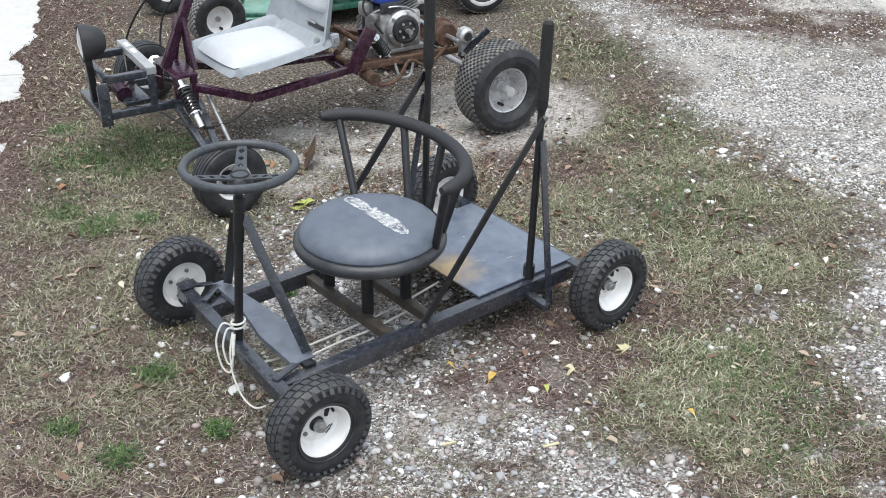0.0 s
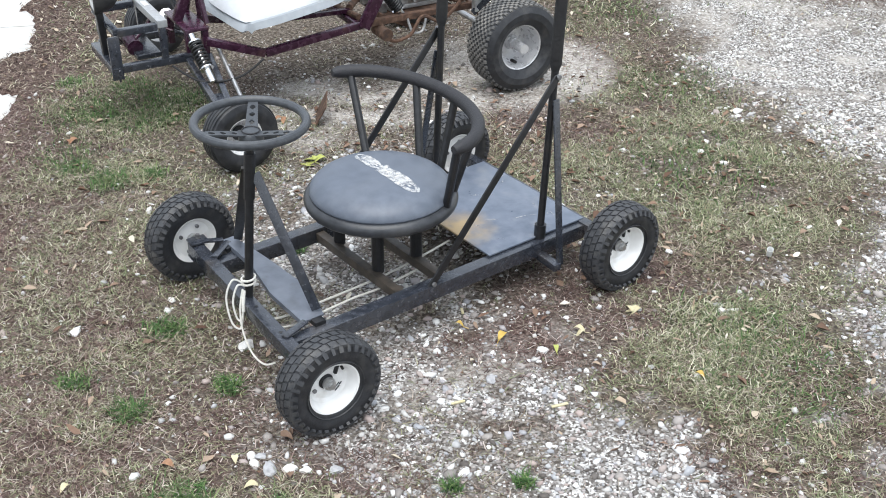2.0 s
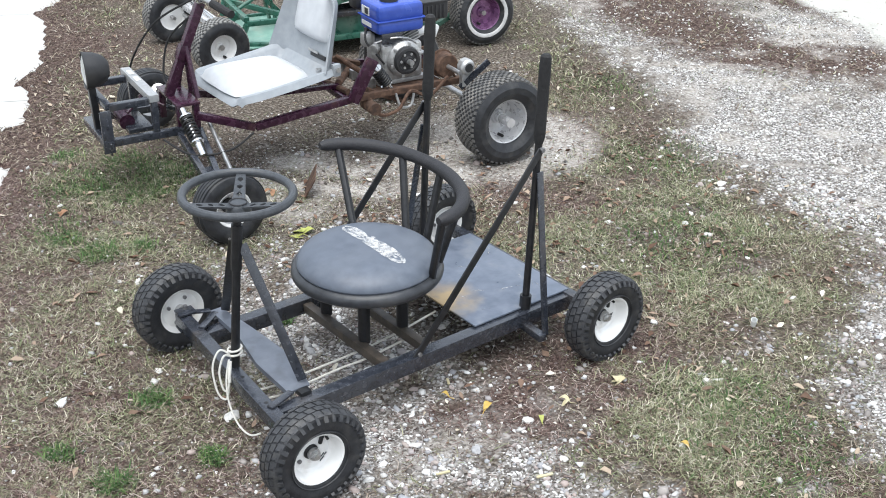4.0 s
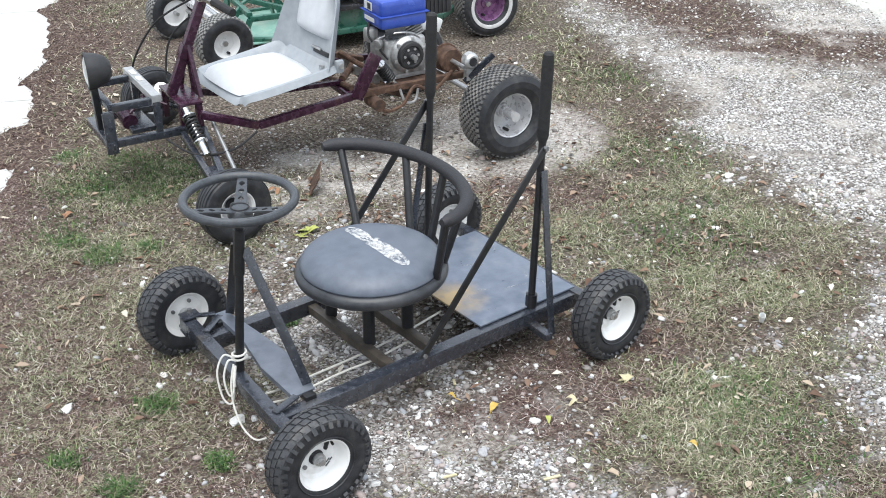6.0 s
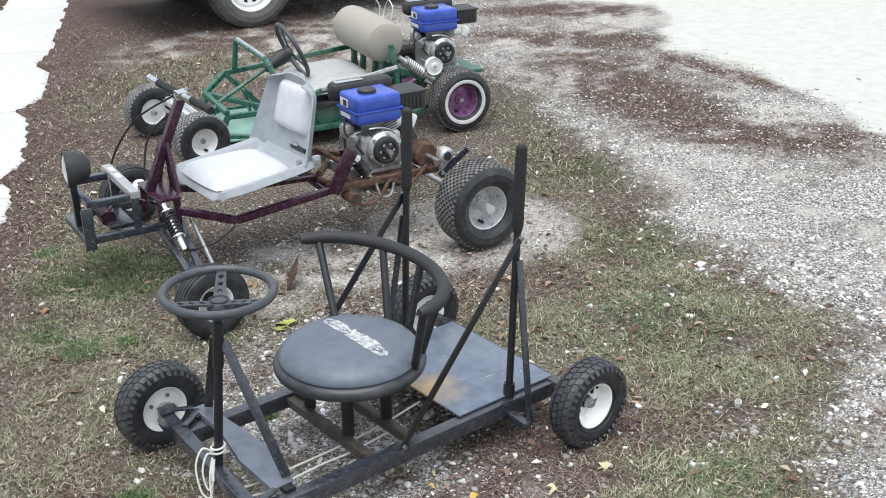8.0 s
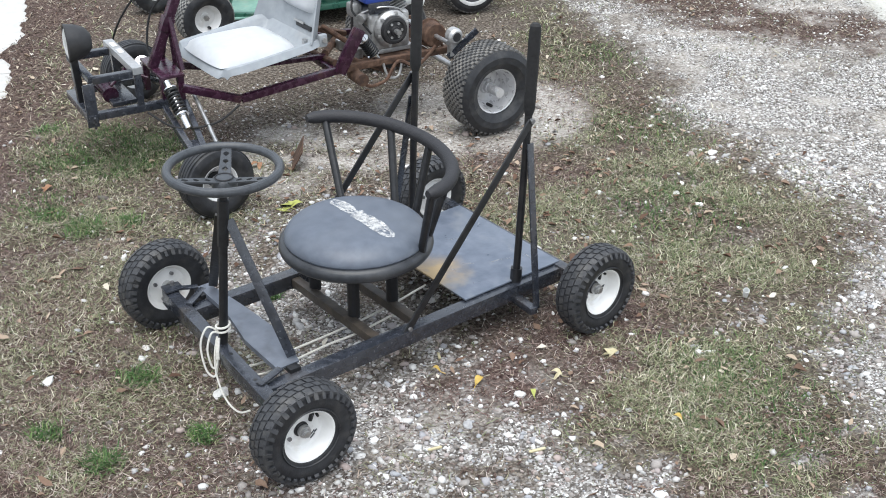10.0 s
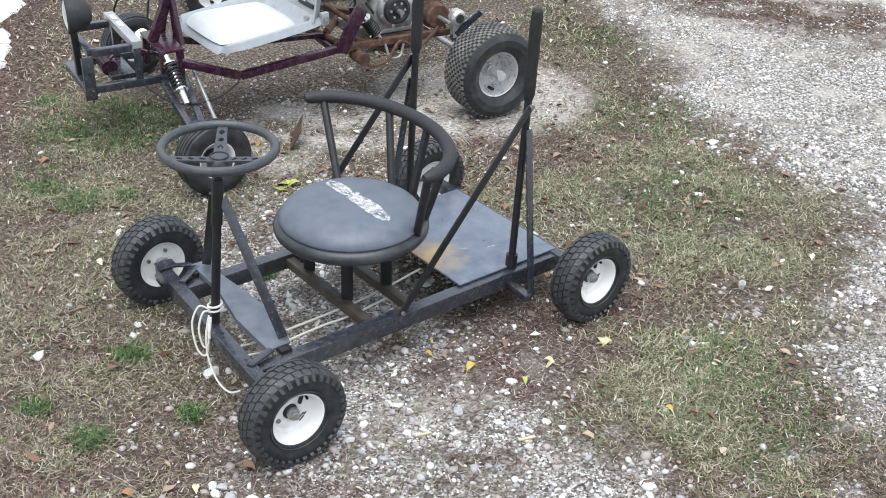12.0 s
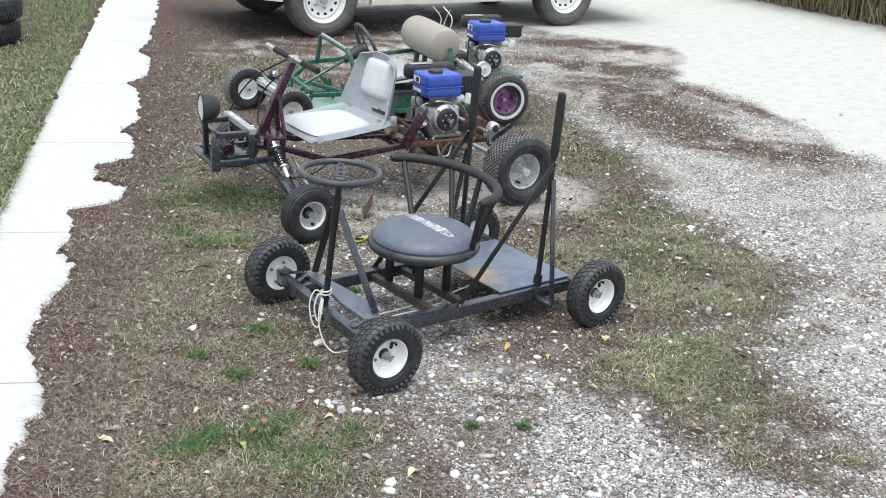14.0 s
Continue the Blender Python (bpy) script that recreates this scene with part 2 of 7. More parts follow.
def zones(x, y):
    """Pavement depth, and how much green grass, red-brown litter, pale dust and fine gravel there is."""
    rel = np.stack([x - PAVE_O[0], y - PAVE_O[1]], -1)
    s, off = rel @ PAVE_D, rel @ PAVE_N
    n1, n2 = fbm(x, y, 2.3), fbm(x, y, 9.0, 4, 2.0)
    edge = np.interp(s, EDGE_S, EDGE_W) + 0.010 * fbm(x, y, 6, 4, 5.0) + 0.030 * fbm(x, y, 23, 4, 9.0)
    inside = (off > 0.03 + 0.012 * np.clip(s, 0, 6) + 0.03 * n2) & (off < edge)
    lawn = np.clip((0.03 + 0.012 * np.clip(s, 0, 6) - off) / 0.05, 0, 1)
    beside = off - edge
    road_x = np.interp(y, [-3, 0.5, 0.97, 1.2, 1.5, 1.98, 2.69, 3.35, 4.41, 4.7, 5.3, 7], [4.4, 4.55, 4.7, 4.72, 4.85, 5.08, 5.22, 5.38, 6.42, 6.3, 5.9, 5.4])
    road = np.clip((x - road_x + 0.20 * n1 + 0.12 * n2) / 0.30 + 0.5, 0, 1)
    litter = np.clip(1.2 - beside / (0.58 + 0.16 * n1), 0, 1) * (off > 0)
    litter = np.maximum(litter, blob(x, y, -0.92, 0.02, 0.36, 0.32, 0, 0.8) * np.clip(0.66 + 0.6 * n2, 0.1, 0.9))
    litter = np.maximum(litter, blob(x, y, -0.62, -0.42, 0.34, 0.24, 0, 0.8) * np.clip(0.55 + 0.6 * n2, 0.0, 0.8))
    litter = np.maximum(litter, np.clip(1.0 - beside / (1.15 + 0.3 * n1), 0, 0.62) * np.clip(0.9 + 0.8 * n2, 0.2, 1) * (off > 0))
    litter = np.maximum(litter, blob(x, y, 1.25, 0.05, 0.5, 0.25, 0, 0.9) * 0.55)
    litter = np.maximum(litter, blob(x, y, 1.65, 0.95, 0.45, 0.3, -20, 0.9) * 0.6)
    litter = np.maximum(litter, blob(x, y, 2.3, 6.0, 2.0, 1.9, 0, 0.8) * np.clip(0.5 + 0.7 * n2, 0.1, 0.8))
    for cx, cy, rx, ry, turn, amount in ((5.74, 4.72, 0.80, 0.30, -42, 0.72), (5.01, 4.01, 0.85, 0.30, -49, 0.68), (5.13, 2.63, 0.75, 0.19, -94, 0.80), (4.25, 2.70, 1.15, 0.42, -106, 0.86), (4.19, 1.56, 0.68, 0.34, -49, 0.84), (4.75, 3.30, 0.60, 0.22, -70, 0.66)):
        litter = np.maximum(litter, blob(x, y, cx, cy, rx, ry, turn, 0.9) * np.clip(amount + 0.55 * n2 + 0.25 * n1, 0, 0.92))
    litter = np.maximum(litter, blob(x, y, 0.95, 0.08, 0.4, 0.22, 10, 0.9) * 0.42)
    litter = np.maximum(litter, blob(x, y, 2.75, 1.75, 0.28, 0.9, -30, 0.9) * 0.5)
    litter = np.maximum(litter, np.clip((0.25 - x) / 0.5, 0, 1) * np.clip(0.50 + 0.55 * n2 - 0.4 * n1, 0.1, 0.85) * (off > 0) * (y < 2.6))
    litter = np.maximum(litter, blob(x, y, 0.80, -0.06, 0.42, 0.17, -12, 0.9) * np.clip(0.62 + 0.5 * n2, 0.1, 0.8))
    litter = np.maximum(litter, blob(x, y, 0.95, -0.30, 0.30, 0.22, 0, 0.9) * np.clip(0.50 + 0.6 * n2, 0.0, 0.7))
    litter = np.maximum(litter, blob(x, y, 0.98, -0.95, 0.34, 0.50, 10, 0.9) * np.clip(0.50 + 0.6 * n2, 0.0, 0.7))
    grass = np.zeros_like(x)
    for cx, cy, rx, ry, turn, amount in ((2.0, 0.35, 0.55, 0.95, -35, 0.85), (2.55, 1.2, 0.22, 0.4, -30, 0.8), (1.1, -0.55, 0.42, 0.48, 20, 0.8), (0.42, 2.25, 0.28, 0.42, -10, 1.0),
                                         (0.14, 1.68, 0.2, 0.22, 0, 0.7), (-0.15, 0.65, 0.35, 0.4, 0, 0.4), (-0.48, 0.55, 0.2, 0.3, 0, 0.4), (-0.6, -0.2, 0.4, 0.45, 20, 0.8), (2.9, 1.95, 0.30, 0.55, -25, 0.9), (3.3, 2.75, 0.30, 0.5, -25, 0.7), (0.85, 3.2, 0.30, 0.8, -25, 0.5), (1.7, 4.7, 0.45, 0.6, -25, 0.55), (2.5, 5.0, 0.7, 0.45, 0, 0.6), (4.1, 3.4, 0.7, 1.0, -25, 0.6), (4.3, 2.3, 0.45, 1.4, -30, 0.55), (5.0, 3.0, 0.40, 1.8, -22, 0.60), (4.6, 4.2, 0.8, 1.0, -20, 0.6),
                                         (0.7, 1.6, 0.5, 0.3, 0, 0.35), (1.5, -0.2, 0.5, 0.3, 0, 0.35), (0.98, -0.98, 0.28, 0.45, 10, 0.62), (-0.42, 0.75, 0.42, 0.75, -20, 0.45), (-0.75, 0.15, 0.4, 0.6, -20, 0.45), (-0.1, 1.5, 0.45, 0.5, -20, 0.5), (1.55, 0.75, 0.3, 0.4, 0, 0.5)):
        grass = np.maximum(grass, blob(x, y, cx, cy, rx, ry, turn, 0.7) * amount)
    n3 = fbm(x, y, 17.0, 4, 4.0)
    grass = np.clip(grass * (0.92 + 1.0 * n2 + 0.6 * n1 + 0.6 * n3), 0, 1)
    grass = np.maximum(grass, lawn)
    gravel = blob(x, y, 0.25, -0.42, 0.75, 0.80, 25, 0.6)
    gravel = np.maximum(gravel, blob(x, y, 0.35, 0.6, 0.45, 0.5, 0, 0.6) * 0.85)
    gravel = np.maximum(gravel, blob(x, y, 0.72, 1.10, 0.50, 0.34, -10, 0.7) * 0.62)
    gravel = np.maximum(gravel, blob(x, y, 1.35, 1.75, 0.5, 0.35, -10, 0.7) * 0.42)
    drive_x = np.interp(y, [-1.5, -0.8, -0.4, -0.3, -0.2, 0.1, 0.3, 0.9, 1.56, 2.2, 3.0, 4.0, 5.0], [1.15, 1.38, 1.66, 1.9, 2.15, 2.36, 2.39, 2.46, 2.85, 3.2, 3.5, 3.8, 4.2])
    drive = np.clip((x - drive_x + 0.32 * n2 + 0.22 * n1 + 0.18 * n3) / 0.45 + 0.35, 0, 1)
    gravel = gravel * np.clip(0.66 + 0.55 * n2 + 0.55 * n3, 0.08, 1)
    n4 = fbm(x * 0.8 + y * 0.5, y * 0.9 - x * 0.4, 3.6, 4, 21.0)
    gravel = np.maximum(gravel, drive * np.clip(0.66 + 0.45 * n2 + 0.55 * n3 + 0.45 * n4, 0.08, 1))
    litter = np.maximum(litter, drive * np.clip(-0.05 - 0.75 * n4 - 0.35 * n3, 0, 0.55) * (y < 1.6))
    gravel = np.maximum(gravel, blob(x, y, 1.35, -0.22, 0.35, 0.14, 10, 0.9) * 0.6)
    grass = grass * np.where(off > 0, 1 - 0.7 * drive, 1.0)
    gravel = np.maximum(gravel, blob(x, y, 0.9, -1.1, 1.4, 0.7, 0, 0.5) * 0.9)
    tongue = np.clip(((x + 0.05) * 0.8 - (y - 0.42) * 0.6 + 0.10 * n2 + 0.06 * n3) / 0.22 + 0.35, 0, 1) * np.clip((0.30 - x) / 0.3, 0, 1) * np.clip((0.46 - y) / 0.15, 0, 1)
    gravel = np.maximum(gravel, tongue * np.clip(0.74 + 0.4 * n2 + 0.4 * n3, 0.2, 0.9))
    gravel = gravel * np.where(x < 2.0, 1 - 0.55 * np.clip(litter, 0, 1), 1.0)
    dust = blob(x, y, 1.15, 1.80, 0.55, 0.42, 0, 0.8) * np.clip(0.48 - 0.8 * n2, 0, 0.8)
    dust = np.maximum(dust, blob(x, y, 1.95, 1.62, 0.72, 0.46, -12, 0.7) * np.clip(0.62 - 0.5 * n2, 0.2, 0.9))
    dust = np.maximum(dust, blob(x, y, 3.4, 5.3, 1.5, 0.9, -5, 0.8) * np.clip(0.55 - 0.5 * n2, 0.1, 0.8))
    dust = np.maximum(dust, blob(x, y, 2.15, 1.6, 0.5, 0.35, -20, 0.7) * 0.8)
    dust = np.maximum(dust, np.clip(drive * (0.36 - 0.7 * n2 - 0.4 * n1 - 0.5 * n3), 0, 0.8))
    dust = np.maximum(dust, blob(x, y, 0.5, -0.05, 0.4, 0.12, 0, 0.8) * 0.5)
    gravel = gravel * (1 - 0.6 * blob(x, y, 1.95, 1.62, 0.72, 0.46, -12, 0.7))
    grass = grass * (1 - 0.5 * blob(x, y, 1.95, 1.62, 0.6, 0.36, -12, 0.7))
    return inside, road, np.clip(litter * (1 - road), 0, 1), grass, np.clip(gravel * (1 - grass), 0, 1), dust


def ground_height(x, y):
    return 0.006 * fbm(x, y, 3.0, 4, 1.0) - 0.001


def ground_axis(parts):
    out = []
    for a, b, step in parts:
        out += list(np.arange(a, b - 1e-6, step))
    return np.array(out + [parts[-1][1]])


def build_ground():
    xs = ground_axis([(-300, -40, 40), (-40, -8, 4), (-8, -5, 0.5), (-5, -3, 0.1), (-3, 4.2, 0.03), (4.2, 8, 0.08), (8, 20, 0.5), (20, 60, 5), (60, 300, 40)])
    ys = ground_axis([(-300, -40, 40), (-40, -8, 4), (-8, -6, 0.25), (-6, -3.2, 0.1), (-3.2, -1.7, 0.06), (-1.7, 4.6, 0.03), (4.6, 9, 0.06), (9, 20, 0.5), (20, 60, 5), (60, 300, 40)])
    X, Y = np.meshgrid(xs, ys)
    inside, road, litter, grass, gravel, dust = zones(X, Y)
    Z = ground_height(X, Y) + 0.006 * litter + 0.008 * grass * (X < 4)
    Z = np.where(inside, -0.03, Z)
    bank = np.clip((X - 9.6) / 1.5, 0, 1)
    Z = Z + 0.25 * bank
    nx, ny = len(xs), len(ys)
    co = np.stack([X, Y, Z], -1).reshape(-1, 3)
    idx = np.arange(nx * ny).reshape(ny, nx)
    quads = np.stack([idx[:-1, :-1], idx[:-1, 1:], idx[1:, 1:], idx[1:, :-1]], -1).reshape(-1, 4)
    me = bpy.data.meshes.new("ground")
    me.vertices.add(len(co))
    me.vertices.foreach_set("co", co.ravel())
    me.loops.add(quads.size)
    me.loops.foreach_set("vertex_index", quads.ravel())
    me.polygons.add(len(quads))
    me.polygons.foreach_set("loop_start", np.arange(0, quads.size, 4))
    me.update(calc_edges=True)
    for name, v in (("road", road), ("litter", litter), ("grass", np.maximum(grass, bank)), ("gravel", gravel), ("dust", dust)):
        at = me.attributes.new(name, "FLOAT", "POINT")
        at.data.foreach_set("value", v.astype(np.float32).ravel())
    me.shade_smooth()
    return me


def ground_material():
    m = bpy.data.materials.new("ground_mix")
    m.use_nodes = True
    n, l = m.node_tree.nodes, m.node_tree.links
    b = n["Principled BSDF"]
    b.inputs["Roughness"].default_value = 0.95
    b.inputs["Specular IOR Level"].default_value = 0.2
    co = n.new("ShaderNodeTexCoord")

    def noise_ramp(scale, stops, detail=8.0, rough=0.65):
        t = n.new("ShaderNodeTexNoise")
        t.inputs["Scale"].default_value, t.inputs["Detail"].default_value, t.inputs["Roughness"].default_value = scale, detail, rough
        l.new(co.outputs["Object"], t.inputs["Vector"])
        r = n.new("ShaderNodeValToRGB")
        for k, (p, c) in enumerate(stops):
            e = r.color_ramp.elements[k] if k < 2 else r.color_ramp.elements.new(p)
            e.position, e.color = p, (*c, 1)
        l.new(t.outputs["Fac"], r.inputs[0])
        return r.outputs[0]

    def mixed(fac, a, c):
        x = n.new("ShaderNodeMixRGB")
        l.new(fac, x.inputs[0])
        l.new(a, x.inputs[1])
        l.new(c, x.inputs[2])
        return x.outputs[0]

    def mask(name, lo=0.25, hi=0.75, scale=30.0, amount=0.5):
        a = n.new("ShaderNodeAttribute")
        a.attribute_name = name
        t = n.new("ShaderNodeTexNoise")
        t.inputs["Scale"].default_value, t.inputs["Detail"].default_value = scale, 6.0
        l.new(co.outputs["Object"], t.inputs["Vector"])
        add = n.new("ShaderNodeMath")
        add.operation = "MULTIPLY_ADD"
        add.inputs[1].default_value, add.inputs[2].default_value = amount, -amount / 2
        l.new(t.outputs["Fac"], add.inputs[0])
        sm = n.new("ShaderNodeMath")
        l.new(add.outputs[0], sm.inputs[0])
        l.new(a.outputs["Fac"], sm.inputs[1])
        r = n.new("ShaderNodeMapRange")
        r.inputs["From Min"].default_value, r.inputs["From Max"].default_value = lo, hi
        l.new(sm.outputs[0], r.inputs[0])
        return r.outputs[0]

    soil = noise_ramp(70, [(0.36, (0.026, 0.020, 0.016)), (0.5, (0.095, 0.077, 0.062)), (0.64, (0.27, 0.240, 0.205))])
    vor = n.new("ShaderNodeTexVoronoi")
    vor.inputs["Scale"].default_value = 150
    l.new(co.outputs["Object"], vor.inputs["Vector"])
    stone = n.new("ShaderNodeValToRGB")
    for k, (p, c) in enumerate([(0.0, (0.055, 0.048, 0.043)), (0.40, (0.17, 0.157, 0.146)), (0.72, (0.36, 0.345, 0.33)), (0.95, (0.66, 0.65, 0.635))]):
        e = stone.color_ramp.elements[k] if k < 2 else stone.color_ramp.elements.new(p)
        e.position, e.color = p, (*c, 1)
    sep = n.new("ShaderNodeSeparateColor")
    l.new(vor.outputs["Color"], sep.inputs[0])
    l.new(sep.outputs[0], stone.inputs[0])
    litter = noise_ramp(80, [(0.36, (0.020, 0.011, 0.010)), (0.5, (0.082, 0.054, 0.046)), (0.64, (0.20, 0.150, 0.130))])
    grass = noise_ramp(80, [(0.36, (0.016, 0.014, 0.009)), (0.5, (0.068, 0.056, 0.038)), (0.64, (0.20, 0.168, 0.122))])
    road = noise_ramp(9, [(0.3, (0.43, 0.425, 0.385)), (0.5, (0.485, 0.48, 0.44)), (0.7, (0.53, 0.525, 0.485))])
    dust = noise_ramp(70, [(0.34, (0.19, 0.165, 0.142)), (0.5, (0.38, 0.355, 0.325)), (0.66, (0.56, 0.54, 0.51))])
    c = mixed(mask("gravel", 0.2, 0.8, 14, 0.7), soil, stone.outputs[0])
    c = mixed(mask("dust"), c, dust)
    c = mixed(mask("litter", 0.2, 0.7, 18, 0.8), c, litter)
    c = mixed(mask("grass", 0.2, 0.8, 22, 0.8), c, grass)
    c = mixed(mask("road", 0.25, 0.75, 6, 0.7), c, road)
    l.new(c, b.inputs["Base Color"])
    bt = n.new("ShaderNodeTexNoise")
    bt.inputs["Scale"].default_value, bt.inputs["Detail"].default_value = 70, 8.0
    l.new(co.outputs["Object"], bt.inputs["Vector"])
    bp = n.new("ShaderNodeBump")
    bp.inputs["Strength"].default_value, bp.inputs["Distance"].default_value = 0.7, 0.012
    l.new(bt.outputs["Fac"], bp.inputs["Height"])
    l.new(bp.outputs[0], b.inputs["Normal"])
    return m


ground = tagged(new("ground", build_ground()), "gravelly earth with dry grass, leaf litter and a pale dirt road", "ground", kind="structure")
ground.data.materials.append(ground_material())

# concrete garden path of cast slabs
pavement = tagged(new("pavement"), "narrow pale concrete path with ragged overgrown edge", "pavement", kind="structure")
for k in range(-7, 14):
    s0, s1 = -2.283 + k * 1.6, -2.283 + (k + 1) * 1.6
    bm = bmesh.new()
    mid, ang = PAVE_O + PAVE_D * (s0 + s1) / 2 + PAVE_N * 0.43, math.atan2(PAVE_D[1], PAVE_D[0])
    box((0, 0, -0.05), (s1 - s0 - 0.007, 0.86, 0.1), bm, 0.006, Matrix.Translation((mid[0], mid[1], -0.012)) @ Matrix.Rotation(ang, 4, "Z"))
    part("slab", bm, CONCRETE, pavement)


# ---- black kart ----
def knobby_wheel(parent, m):
    """A small pneumatic wheel with white steel rim; the outer side faces -y."""
    R, W = 0.146, 0.086
    w = new("wheel")
    w.parent, w.matrix_local = parent, m
    part("tyre", tyre_bm(R, W, 0.073, 0.0042), RUBBER, w, "knobby black rubber tyre with dusty tread")
    bm = tread_bm(R, W, 34, 4, 0.0045, 0.87, 0.10, 0.98)
    for sg in (-1, 1):
        for k in range(34):
            a = 2 * math.pi * (k + (0.25 if sg > 0 else 0.75)) / 34
            turn = Matrix.Rotation(-a, 4, "Y") @ Matrix.Translation((R * 0.885, sg * W * 0.462, 0)) @ Matrix.Rotation(radians(-34 * sg), 4, "Z")
            box((0, 0, 0), (0.024, 0.008, 0.0125 if k % 2 else 0.0095), bm, 0, turn)
    tagged(part("tread", bm, KNOB, w), kind="stuff")
    for r in (0.086, 0.101):
        part("sidewall_rib", lathe([(r - 0.0022, -W * 0.455), (r, -W * 0.487), (r + 0.0022, -W * 0.455)], seg=48), RUBBER, w)
    bm = lathe([(0.0, 0.006), (0.026, 0.006), (0.030, 0.004), (0.050, 0.008), (0.058, 0.002), (0.0665, -0.024), (0.0715, -0.031), (0.0762, -0.033), (0.0762, -0.027), (0.066, -0.008), (0.066, 0.022),
                (0.0755, 0.027), (0.0755, 0.033), (0.0715, 0.031), (0.060, 0.016), (0.030, 0.014), (0.0, 0.014)], seg=44)
    part("rim", bm, WHITE, w, "white painted steel rim with dirt")
    for k in range(4):
        a = math.pi / 4 + k * math.pi / 2
        part("rim_bolt", tube([(0.044 * math.cos(a), 0.012, 0.044 * math.sin(a)), (0.044 * math.cos(a), 0.023, 0.044 * math.sin(a))], 0.0062, seg=6), ALLOY_DARK, w)
    part("hub_opening", lathe([(0.0, 0.0025), (0.021, 0.0025), (0.022, 0.008), (0.0, 0.008)], None, 24, Matrix.Translation((-0.005, 0, 0.006))), BLACK, w)
    for j, (px_, pz_, ln) in enumerate(((0.024, -0.022, 0.026), (0.028, -0.030, 0.018), (0.038, -0.018, 0.010))):
        part("rim_print", box((px_, 0.0045, pz_), (ln, 0.0015, 0.0034), None, 0.0, Matrix.Translation((px_, 0, pz_)) @ Matrix.Rotation(radians(-40), 4, "Y") @ Matrix.Translation((-px_, 0, -pz_))), RIMBLACK, w, "unreadable dark print")
    bm = tube([(0, -0.022, 0), (0, 0.045, 0)], 0.009, seg=12)
    lathe([(0.0, -0.010), (0.0165, -0.010), (0.018, -0.006), (0.018, 0.030), (0.0, 0.030)], bm, 18)
    lathe([(0.0, -0.017), (0.0135, -0.017), (0.0135, -0.009), (0.0, -0.009)], bm, 6)
    part("hub_nut", bm, STEEL, w, "bare steel axle nut")
    part("slot", beam((0.021, 0.0015, 0.022), (0.030, 0.0015, 0.047), 0.009, 0.010, up=(0, 1, 0)), BLACK, w)
    part("bolt_hole", tube([(-0.040, 0.002, -0.012), (-0.040, 0.010, -0.012)], 0.0062, seg=10), ALLOY_DARK, w)
    part("valve", tube([(0.040, 0.000, 0.040), (0.038, -0.012, 0.038)], 0.004, seg=8), GRIP, w)
    return w


def lever(parent, x, y, side):
    """An upright hand lever with braces; side is -1 or 1 for the way out from the frame."""
    tall = 0.988 if side < 0 else 1.000
    base, top = Vector((x, y, 0.12)), Vector((x + 0.036, y + 0.004 * side, tall))
    at = lambda z: base + (top - base) * ((z - 0.12) / 0.855)
    rod = part("lever", tube([at(0.12), at(0.76)], 0.0115, seg=12), BLACK, parent)
    r = [0.012, 0.018, 0.0185, 0.0175, 0.0185, 0.018, 0.0185, 0.0175, 0.0165, 0.010]
    z = [0.705, 0.725, 0.76, 0.80, 0.84, 0.88, 0.92, 0.955, 0.97, 0.977]
    part("grip", tube([at(k) for k in z], r, seg=14), GRIP, rod, "black taped foam grip")
    part("socket", tube([at(0.13), at(0.20)], 0.0185, seg=12), BLACK, rod)
    foot, head = Vector((x - 0.452, y - 0.0 + 0.024 * side, 0.148)), at(0.690) + Vector((0, 0.014 * side, 0))
    part("brace", beam(foot, head, 0.024, 0.006, up=(0, 1, 0)), BLACK, rod)
    out = Vector((x - 0.018, y + 0.100 * side, 0.102))
    part("outrigger", beam((x - 0.012, y, 0.105), out + Vector((0, 0.012 * side, 0)), 0.028, 0.024), GREYBLACK, rod)
    part("bolt_head", tube([at(0.690) + Vector((0, 0.012 * side, 0)), at(0.690) + Vector((0, 0.024 * side, 0))], 0.008, seg=6), ALLOY_DARK, rod)
    part("foot_bolt", tube([foot + Vector((0.012, 0.002 * side, 0.012)), foot + Vector((0.012, 0.010 * side, 0.012))], 0.007, seg=6), ALLOY_DARK, rod)
    part("flat_strut", beam(out + Vector((0.016, 0.004 * side, 0.0)), at(0.62) + Vector((0.0, 0.016 * side, 0)), 0.024, 0.006, up=(0, 1, 0)), GREYBLACK, rod)
    return rod


